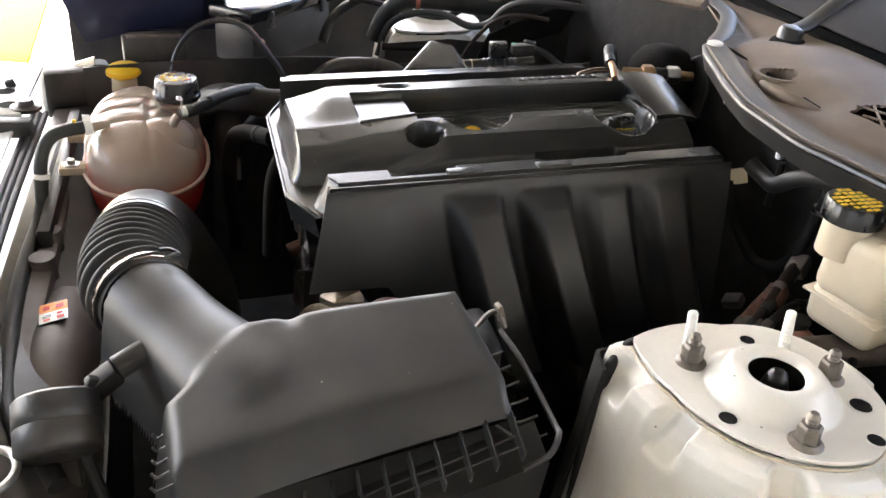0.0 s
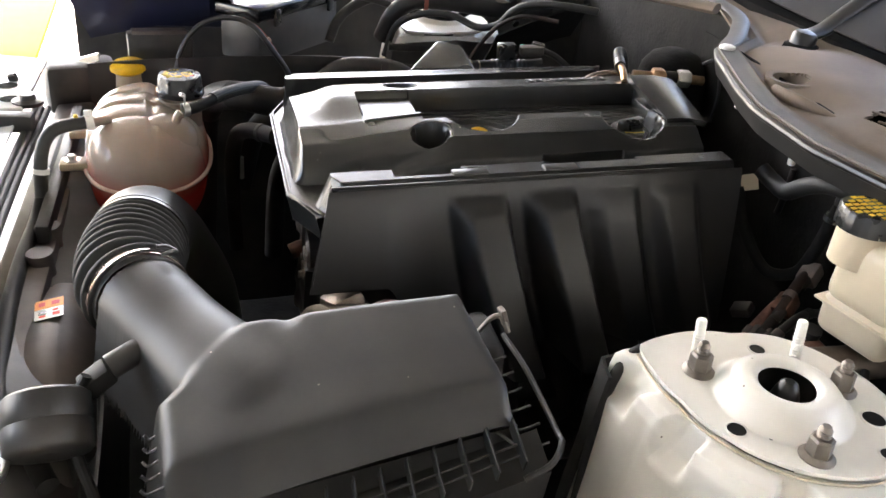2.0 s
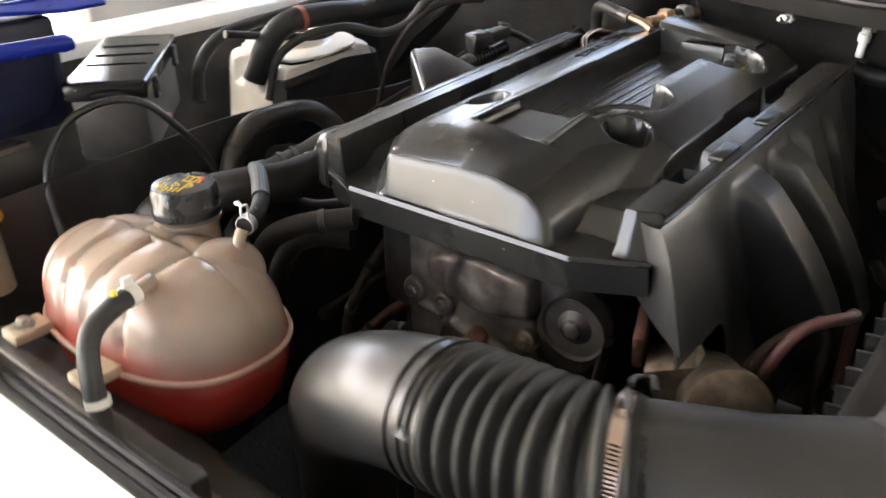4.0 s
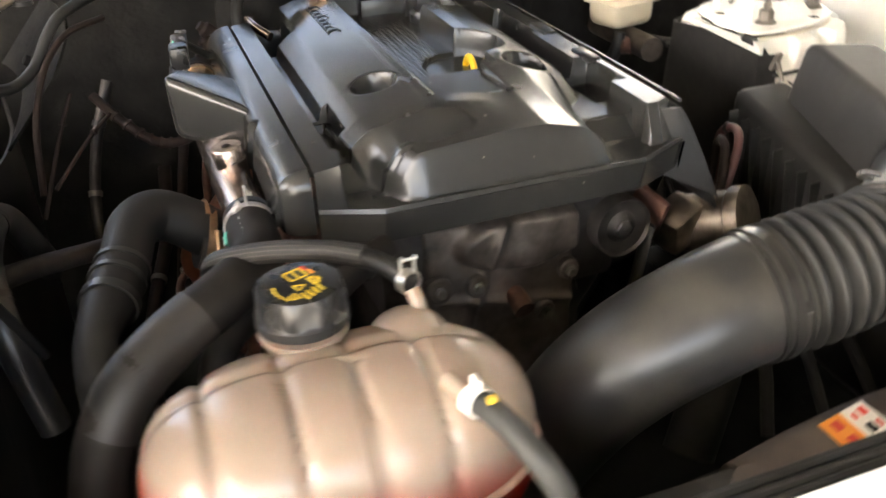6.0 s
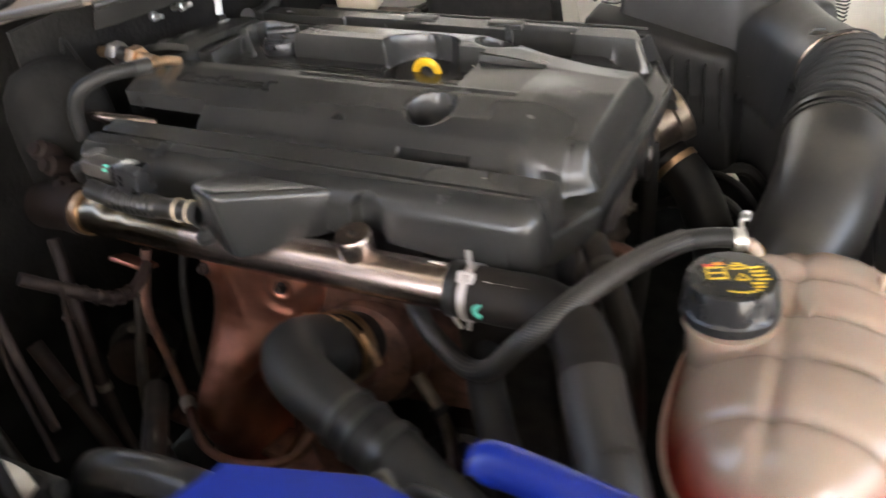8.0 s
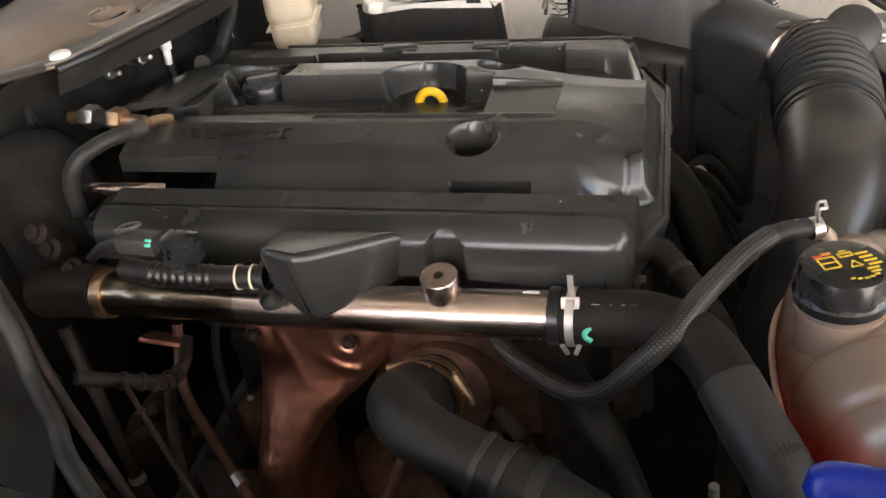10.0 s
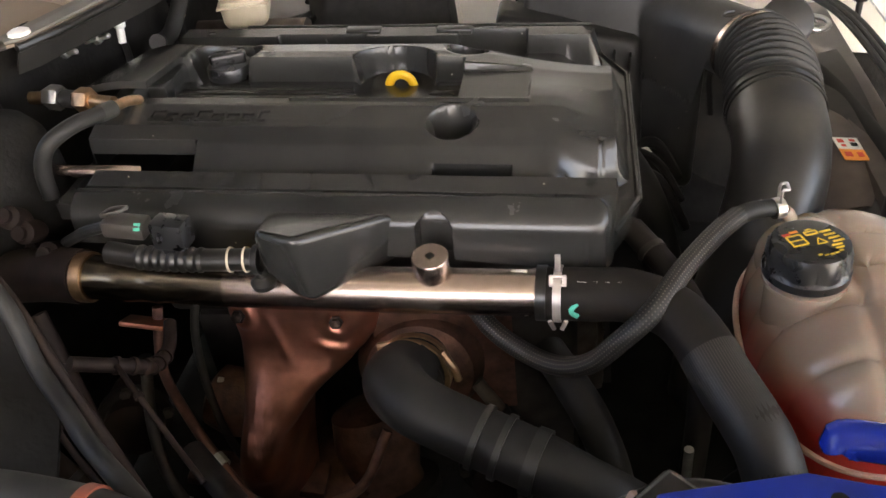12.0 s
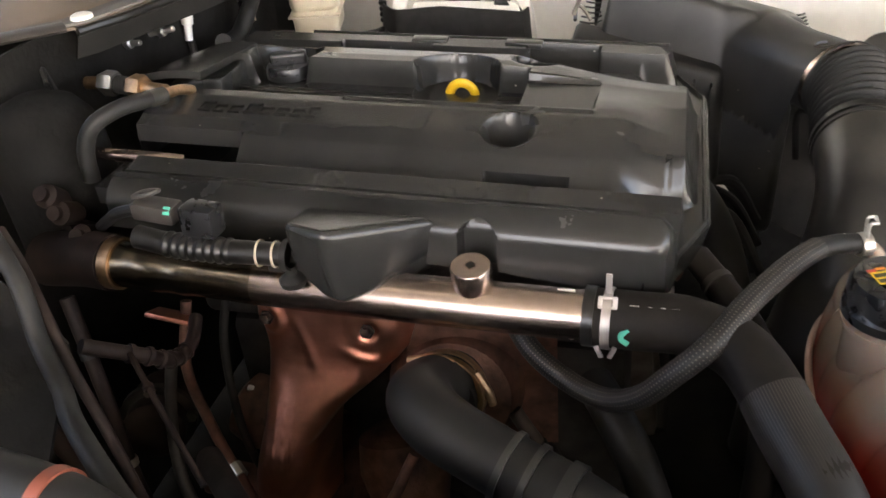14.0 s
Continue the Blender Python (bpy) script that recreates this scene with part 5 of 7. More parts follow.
# ---- hoses on the driver's side of the firewall ----
def build_rear_hoses():
    h = empty("heater_hose", "dusty black heater hose along the firewall", "hose", (-0.4, 0.33, -0.02), "rubber hoses")
    part("hose", tube([(-0.4, 0.26, -0.02), (-0.408, 0.285, -0.03), (-0.405, 0.32, -0.028), (-0.4, 0.36, 0.0), (-0.405, 0.4, 0.02), (-0.43, 0.45, 0.02)], 0.0125, 16), rubber, h)
    b = empty("brake_vacuum_hose", "ribbed black vacuum hose with a bright clip", "hose", (-0.42, 0.38, -0.1), "rubber hoses")
    part("hose", tube([(-0.43, 0.402, 0.0), (-0.428, 0.397, -0.035), (-0.425, 0.388, -0.09), (-0.42, 0.37, -0.135), (-0.4, 0.33, -0.15), (-0.38, 0.28, -0.1), (-0.375, 0.255, -0.05)], 0.009, 16), black_hole, b)
    part("clip", ring((-0.429, 0.398, -0.03), (0, 0.1, 1), 0.0125, 0.008, 0.002, 20), chrome, b)
    part("end_cap", lathe([(0.01, -0.01), (0.01, 0.02), (0.007, 0.024), (0, 0.024)], (-0.43, 0.402, 0.0), (0, 0.05, 1), 16), cap_black, b)
    t = empty("paper_tag", "faded yellowed tag on the wiring", "tag", (-0.388, 0.254, -0.046))
    part("tag_sheet", rbox((0.026, 0.0015, 0.024), pose(-0.385, 0.262, -0.04, 20, 10, -10), 0.0005, 1), cream, t)
    rng = random.Random(5)
    for i in range(3):
        x = -0.36 + 0.05 * i
        w = empty("wiring_loom", "taped black wiring loom low behind the engine", "cable", (x, 0.4, -0.2), "wiring looms")
        part("loom", tube([(x, 0.33 + 0.05 * rng.random(), -0.25), (x + 0.03, 0.4 + 0.05 * rng.random(), -0.25 - 0.03 * rng.random()), (x + 0.06, 0.47, -0.26), (x + 0.1, 0.52 + 0.03 * rng.random(), -0.3), (x + 0.16, 0.5, -0.36)], 0.006 + 0.004 * rng.random(), 10), rubber, w)
    for x, y, z in ((-0.36, 0.36, -0.2), (-0.3, 0.42, -0.24)):
        c = empty("wiring_plug", "grey plastic wiring plug", "plug", (x, y, z), "wiring plugs")
        part("plug_body", rbox((0.022, 0.03, 0.016), pose(x, y, z, 30, 20, 40), 0.003), radiator_plastic, c)

    # red and brown fluid lines between engine and airbox
    for pts, mt, label in (([(0.115, 0.43, -0.22), (0.118, 0.432, -0.14), (0.15, 0.43, -0.118), (0.196, 0.4, -0.125), (0.21, 0.37, -0.2)], red_rubber, "faded red fluid hose beside the airbox"), ([(0.13, 0.41, -0.26), (0.135, 0.415, -0.15), (0.17, 0.4, -0.13), (0.21, 0.37, -0.16), (0.22, 0.35, -0.25)], sleeve_brown, "brown fluid hose beside the airbox")):
        o = empty("fluid_hose", label, "hose", pts[0], "rubber hoses")
        part("hose", tube(pts, 0.006, 14), mt, o)
        part("clamp", ring(curve(pts, 8)[12], (1, 0.1, 0.1), 0.006, 0.006, 0.0015, 18), dark_metal, o)

    # refrigerant pipes at the rear corner
    f = empty("pipe_fitting", "brass and zinc pipe union behind the cover", "pipe fitting", (-0.38, -0.015, 0.025))
    part("pipe", tube([(-0.44, -0.005, 0.024), (-0.4, -0.01, 0.026), (-0.36, -0.02, 0.026), (-0.318, -0.03, 0.026)], 0.008, 14), brass, f)
    part("union_nut", lathe([(0.014, -0.011), (0.0155, -0.008), (0.0155, 0.008), (0.014, 0.011)], (-0.404, -0.01, 0.026), (1, -0.2, 0), 6), zinc, f)
    part("union_nut", lathe([(0.014, -0.01), (0.0155, -0.007), (0.0155, 0.007), (0.014, 0.01)], (-0.36, -0.02, 0.026), (1, -0.2, 0), 6), brass, f)
    part("sleeve", tube([(-0.392, -0.013, 0.026), (-0.373, -0.017, 0.026)], 0.011, 14, 2), rubber, f)
    g = empty("fuel_feed_hose", "black feed hose with crimped metal end", "hose", (-0.35, -0.12, 0.0), "rubber hoses")
    part("hose", tube([(-0.36, -0.145, -0.03), (-0.357, -0.143, 0.005), (-0.345, -0.135, 0.03), (-0.325, -0.11, 0.04), (-0.31, -0.075, 0.036)], 0.0092, 16), rubber, g)
    part("crimp", tube([(-0.312, -0.078, 0.036), (-0.305, -0.055, 0.032)], 0.0098, 16, 2), duct_black, g)
    part("pipe_end", tube([(-0.306, -0.057, 0.033), (-0.3, -0.03, 0.028), (-0.295, -0.012, 0.02)], 0.006, 12), brass, g)
    k = empty("cross_pipe", "short bent metal pipe under the feed hose", "pipe", (-0.3, -0.1, -0.02))
    part("pipe", tube([(-0.365, -0.12, -0.01), (-0.33, -0.13, -0.006), (-0.29, -0.125, -0.01), (-0.265, -0.11, -0.02)], 0.007, 12), steel, k)

    d = empty("suspension_dome", "dusty black rubber dome by the firewall", "dome", (-0.43, -0.1, -0.1))
    part("dome", lathe([(0.064, -0.14), (0.066, -0.05), (0.064, -0.01), (0.058, 0.018), (0.044, 0.038), (0.022, 0.048), (0, 0.05)], (-0.437, -0.105, 0.0), segs=48), black_hole, d, degrees=60)
    part("breather", tube([(-0.46, -0.05, 0.04), (-0.475, -0.03, 0.05), (-0.48, -0.01, 0.0), (-0.47, 0.0, -0.05)], 0.003, 8), rubber, d)


build_rear_hoses()


# ---- passenger side of the engine: coolant pipe, heat shield, charge hose ----
def build_pipe():
    p = empty("coolant_pipe", "brushed steel coolant pipe along the engine's flank", "pipe", (-0.06, -0.235, -0.09))
    line = curve([(-0.305, -0.222, -0.082), (-0.2, -0.228, -0.082), (-0.1, -0.231, -0.086), (0.05, -0.229, -0.092), (0.185, -0.225, -0.098)], 10)
    part("tube", sweep(line[17:], 0.0235, 40), steel, p, degrees=60)
    part("rear_tube", sweep(line[:18], lambda s: 0.0238 + 0.0018 * math.cos(s * 60) ** 2 * (s < 0.1), 40), bronzed_steel, p, "dark heat-bronzed rear length", degrees=60)
    part("collar", ring((-0.296, -0.2225, -0.082), (1, -0.05, 0), 0.0235, 0.012, 0.004, 40), brass, p)
    boss = part("boss", lathe([(0.0185, -0.03), (0.0185, -0.002), (0.0188, 0.0), (0.0188, 0.017), (0.0178, 0.0185), (0.005, 0.0185), (0.0045, 0.012), (0, 0.012)], (0.08, -0.226, -0.068), (0, -0.12, 1), 40), steel, p, "round threaded boss")
    part("groove", ring((0.08, -0.2262, -0.066), (0, -0.12, 1), 0.0175, 0.0014, 0.0013, 40), dark_metal, boss)
    # socket is a black disc, its shade painted
    part("socket", lathe([(0.0048, 0.0), (0.0048, 0.001), (0, 0.001)], (0.08, -0.2282, -0.0496), (0, -0.12, 1), 4), black_hole, boss)
    for x, w in ((0.128, 0.034), (0.165, 0.016)):
        part("label_plate", rbox((w, 0.007, 0.001), pose(x, -0.2275 + 0.008, -0.0725 - 0.012 * 0.2, -20, 1, -1), 0.0003, 1), white_print, p, "small pale stamped plate")
    part("rear_rubber", tube([(-0.3, -0.222, -0.082), (-0.34, -0.215, -0.085), (-0.4, -0.2, -0.1)], 0.03, 24), sleeve_brown, p, "brown rubber sleeve")
    part("bracket", rbox((0.02, 0.012, 0.02), pose(-0.105, -0.235, -0.055), 0.002), rubber, p)

    h = empty("coolant_hose", "thick black coolant hose with ribbed sleeve", "hose", (0.35, -0.33, -0.3), "rubber hoses")
    part("hose", tube([(0.183, -0.225, -0.098), (0.23, -0.228, -0.097), (0.275, -0.231, -0.097), (0.319, -0.262, -0.099), (0.352, -0.325, -0.119), (0.38, -0.372, -0.147), (0.395, -0.405, -0.21), (0.4, -0.42, -0.32), (0.41, -0.41, -0.5)], 0.0265, 32, 10), hose_brown, h, degrees=60)
    part("sleeve", tube([(0.338, -0.296, -0.108), (0.352, -0.325, -0.119), (0.368, -0.352, -0.132), (0.38, -0.372, -0.147), (0.39, -0.39, -0.175)], 0.0272, 40, 12, False), streaked_sleeve, h, "woven sleeve")
    part("cuff", ring((0.187, -0.225, -0.098), (1, -0.05, 0), 0.0265, 0.01, 0.0012, 40), rubber_shiny, h)
    clamp = part("clamp_band", ring((0.203, -0.2262, -0.0978), (1, -0.05, 0), 0.0268, 0.008, 0.0016, 40), clamp_silver, h, "dull silver spring clamp with forked ears")
    part("clamp_ear", rbox((0.0055, 0.0025, 0.024), pose(0.203, -0.2265, -0.0615), 0.0006, 1), clamp_silver, clamp)
    for dx in (-0.0062, 0.0062):
        part("clamp_ear", rbox((0.0045, 0.004, 0.009), pose(0.203 + dx, -0.2375, -0.0725, -35, 0, 0), 0.0006, 1), clamp_silver, clamp)
    for z, y in ((-0.0695, -0.2345), (-0.0755, -0.2405)):
        part("clamp_ear", rbox((0.0165, 0.0035, 0.0028), pose(0.203, y, z, -35, 0, 0), 0.0006, 1), clamp_silver, clamp)
    for q in (-1, 1):
        part("clamp_ear", rbox((0.0042, 0.003, 0.015), pose(0.203 + 0.0058 * q, -0.2545, -0.114, 12, 18 * q, 0), 0.0006, 1), clamp_silver, clamp)
    part("paint_mark", tube([(0.222, -0.2505, -0.09), (0.2165, -0.2525, -0.094), (0.2165, -0.2535, -0.099), (0.222, -0.2538, -0.103)], 0.0028, 8, 5), green_mark, h, "green paint mark")
    for i in range(4):
        part("print_bar", rbox((0.008, 0.003, 0.0004), pose(0.226 + 0.011 * i, -0.2375, -0.0735, -25, 0, -5), 0), white_print, h)


def build_heat_shield():
    s = empty("heat_shield", "copper-tinted pressed heat shield over the turbo manifold", "heat shield", (-0.08, -0.24, -0.3))

    def skin(u, v):
        # v down from the pipe, u from rear to front; a broad head whose front edge sweeps into a throat
        z = -0.112 - 0.31 * v
        left = float(np.interp(z, [-0.42, -0.36, -0.32, -0.255, -0.18, -0.14, -0.098], [-0.205, -0.183, -0.176, -0.158, -0.155, -0.16, -0.15]))
        right = float(np.interp(z, [-0.42, -0.32, -0.26, -0.235, -0.2, -0.17, -0.14, -0.098], [-0.108, -0.096, -0.084, -0.064, -0.022, 0.004, 0.014, 0.012]))
        w = 2 * u - 1
        x = (left + right) / 2 + (right - left) / 2 * math.copysign(abs(w) ** 0.85, w)
        bulge = math.sqrt(max(0.0, 1 - abs(w) ** 2.4))
        # the belly stands out furthest where the head runs into the throat
        out = sum(float(np.interp(z + k, [-0.42, -0.36, -0.305, -0.275, -0.23, -0.185, -0.15, -0.112], [0.075, 0.092, 0.11, 0.106, 0.074, 0.038, 0.03, 0.026])) for k in (-0.012, 0.0, 0.012)) / 3
        y = -0.197 - out * bulge
        # boss with a sunk bolt, a second one at the rear, and creases that run down from them
        for bx, bz, r in ((-0.03, -0.138, 0.016), (-0.14, -0.136, 0.013)):
            q = math.hypot(x - bx, z - bz)
            y -= 0.0045 * float(step(r + 0.012, r, q)) - 0.004 * float(step(r * 0.8, r * 0.4, q))
        d = z + 0.178 + 0.35 * (x + 0.02)
        y -= 0.0035 * math.exp(-(d / 0.006) ** 2) * float(step(-0.07, -0.04, x))
        d = x + 0.098 + 0.35 * (z + 0.16)
        y -= 0.002 * math.exp(-(d / 0.006) ** 2) * float(step(-0.2, -0.17, z) * step(-0.125, -0.14, z))
        if -0.142 < x < -0.108 and -0.275 < z < -0.215:
            # rows of embossed marks
            y -= 0.0009 * float(step(0.0, 0.5, math.sin(x * 620)) * step(-0.4, 0.1, math.sin(z * 400 + x * 60)))
        for n in range(26):
            # small knocks and dents all over
            dx, dz, r = -0.17 + 0.18 * (n * 0.618 % 1), -0.13 - 0.25 * (n * 0.382 % 1), 0.006 + 0.008 * (n * 0.27 % 1)
            y += 0.0011 * (1 if n % 3 else -1) * math.exp(-((x - dx) ** 2 + (z - dz) ** 2) / (r * r))
        return (x, y, z)
    part("shield_skin", sheet(skin, 120, 130, 0.002), copper, s, "dented copper-tinted skin", degrees=70)
    part("lower_flange", rbox((0.17, 0.05, 0.014), pose(-0.17, -0.235, -0.385, 0, 12, 4), 0.005), rust, s, "rusty flange at the shield's foot")
    part("shield_side", sheet(lambda u, v: (0.0 + 0.15 * u, -0.205 + 0.03 * u, -0.135 - 0.16 * v - 0.02 * u), 14, 12, 0.002), rust, s)
    for x, y, z in ((-0.03, -0.227, -0.138), (-0.14, -0.222, -0.136)):
        part("bolt", lathe([(0.008, 0), (0.008, 0.003), (0.0055, 0.003), (0.0055, 0.008), (0, 0.009)], (x, y, z), (0, -1, 0.25), 6), sleeve_brown, s)
    part("flange", rbox((0.05, 0.03, 0.006), pose(-0.245, -0.23, -0.14, -25, 8, 0), 0.002), copper, s)
    part("lower_cat", tube([(-0.075, -0.2, -0.4), (-0.07, -0.18, -0.48), (-0.06, -0.15, -0.6)], 0.06, 28), rust, s)

    c = empty("turbo_body", "dark cast turbo housing behind the charge hose", "turbo", (0.05, -0.2, -0.25))
    part("housing", lathe([(0.02, -0.05), (0.055, -0.045), (0.07, -0.02), (0.072, 0.01), (0.06, 0.035), (0.035, 0.045), (0.03, 0.06)], (0.045, -0.185, -0.23), (0.1, -1, 0.25), 40), rust, c)
    part("snout", tube([(0.05, -0.22, -0.2), (0.052, -0.25, -0.185), (0.054, -0.28, -0.175)], 0.034, 28), dark_metal, c)

    h = empty("charge_hose", "fat black rubber charge elbow with steel clamps", "hose", (0.08, -0.33, -0.3), "rubber hoses")
    line = curve([(0.054, -0.25, -0.18), (0.049, -0.285, -0.152), (0.05, -0.32, -0.132), (0.075, -0.347, -0.132), (0.122, -0.362, -0.147), (0.178, -0.38, -0.16), (0.246, -0.4, -0.176), (0.3, -0.4, -0.23), (0.33, -0.39, -0.34)], 8)
    part("hose", sweep(line, lambda q: 0.0325 - 0.004 * min(1, q / 0.15) - 0.006 * float(step(0.24, 0.3, q)), 36), rubber, h, degrees=60)
    for k in (34, 37, 41):
        part("cuff", ring(line[k], (line[k + 1] - line[k]).normalized(), 0.0285, 0.012 if k == 41 else 0.006, 0.003, 40), duct_black, h, "moulded rubber cuff")
    for k, (at, d) in enumerate((((0.0535, -0.268, -0.175), (0, -1, 0.35)), ((0.0535, -0.252, -0.181), (0, -1, 0.35)))):
        part("clamp_band", ring(at, d, 0.0385, 0.009, 0.0018, 40), brass, h, "steel worm clamp")
    part("clamp_screw", tube([(0.022, -0.262, -0.14), (0.05, -0.262, -0.134), (0.066, -0.262, -0.138)], 0.0045, 10), brass, h)
    part("clamp_screw", tube([(0.084, -0.255, -0.152), (0.096, -0.258, -0.172), (0.1, -0.26, -0.186)], 0.0045, 10), brass, h)

    # thin pipes and looms in the dark beside the shield
    for name, label, pts, r, mt in (
        ("oil_pipe", "thin rusty oil feed pipe", [(-0.235, -0.215, -0.13), (-0.24, -0.24, -0.2), (-0.225, -0.25, -0.27), (-0.19, -0.275, -0.315), (-0.14, -0.312, -0.335), (-0.08, -0.312, -0.345), (-0.02, -0.29, -0.33), (0.01, -0.25, -0.28)], 0.006, rust),
        ("drain_pipe", "grimy braided drain pipe", [(-0.27, -0.22, -0.2), (-0.275, -0.25, -0.28), (-0.26, -0.28, -0.33), (-0.235, -0.3, -0.37), (-0.22, -0.3, -0.45)], 0.007, dark_metal),
        ("sensor_cable", "thin heat-sleeved black sensor cable", [(-0.2, -0.18, -0.12), (-0.215, -0.2, -0.2), (-0.2, -0.23, -0.3), (-0.17, -0.24, -0.4)], 0.005, rubber),
    ):
        o = empty(name, label, "pipe", pts[0])
        part("run", tube(pts, r, 12), mt, o)
        if name != "sensor_cable":
            q = Vector(pts[3])
            d = (Vector(pts[4]) - Vector(pts[3])).normalized()
            part("union", ring(q, d, r, 0.016, 0.003, 10), zinc, o)
    w = empty("white_clip", "small pale plastic clip in the dark", "clip", (-0.25, -0.12, -0.345))
    part("clip_body", rbox((0.014, 0.008, 0.014), pose(-0.25, -0.12, -0.345, 10, 20, 10), 0.002), white_print, w)


def build_connector():
    c = empty("purge_valve", "black plastic purge valve with plug and ribbed pipe", "valve", (-0.17, -0.245, -0.02))
    part("ribbed_pipe", sweep(curve([(-0.24, -0.25, -0.028), (-0.2, -0.253, -0.033), (-0.15, -0.255, -0.034), (-0.09, -0.252, -0.036)], 30), lambda s: 0.0112 + (0.0018 * (0.5 + 0.5 * math.cos(s * 700)) if 0.03 < s < 0.1 else 0), 24), rubber_shiny, c)
    part("valve_box", rbox((0.034, 0.024, 0.03), pose(-0.165, -0.25, -0.004, 0, 3, -4), 0.003), cap_black, c)
    part("stem", rbox((0.014, 0.012, 0.024), pose(-0.17, -0.253, -0.02), 0.003), cap_black, c)
    part("plug", rbox((0.045, 0.022, 0.018), pose(-0.213, -0.245, 0.0, 0, 3, -4), 0.003), radiator_plastic, c)
    part("lock_tab", tube([(-0.236, -0.245, 0.012), (-0.218, -0.245, 0.016), (-0.212, -0.236, 0.016), (-0.23, -0.235, 0.013), (-0.236, -0.245, 0.012)], 0.0022, 8, 3), radiator_plastic, c)
    part("paint_mark", rbox((0.007, 0.008, 0.002), pose(-0.196, -0.2555, 0.006, 50, 0, -4), 0.0005, 1), green_mark, c, "green paint mark")
    for x in (-0.112, -0.096):
        part("band", ring((x, -0.2525, -0.0355), (1, 0.05, 0), 0.0118, 0.002, 0.001, 24), cream, c)
    part("cable_tie", ring((-0.085, -0.251, -0.0365), (1, 0, 0), 0.0125, 0.006, 0.0025, 24), rubber, c)
    part("tie_foot", lathe([(0.012, 0), (0.013, 0.006), (0.006, 0.012), (0.005, 0.02)], (-0.085, -0.252, -0.068), segs=20), rubber, c)
    part("lead", tube([(-0.235, -0.246, 0.0), (-0.262, -0.24, -0.01), (-0.29, -0.22, -0.03), (-0.33, -0.19, -0.06)], 0.006, 10), rubber, c)

    # dark machinery left of the valve
    rng = random.Random(11)
    for i in range(5):
        x, y, z = -0.38 + 0.02 * i * (i % 3) / 2, -0.16 + 0.05 * rng.random() - 0.05, -0.03 - 0.018 * i
        b = empty("rear_bracket", "grimy rust-brown casting at the engine's rear", "bracket", (x, y, z), "rear castings")
        part("casting", lathe([(0.009, -0.02), (0.013, -0.012), (0.013, 0.012), (0.008, 0.016), (0.008, 0.022), (0, 0.022)], (x, y, z), (rng.random() - 0.5, -1, rng.random()), 14), sleeve_brown, b)


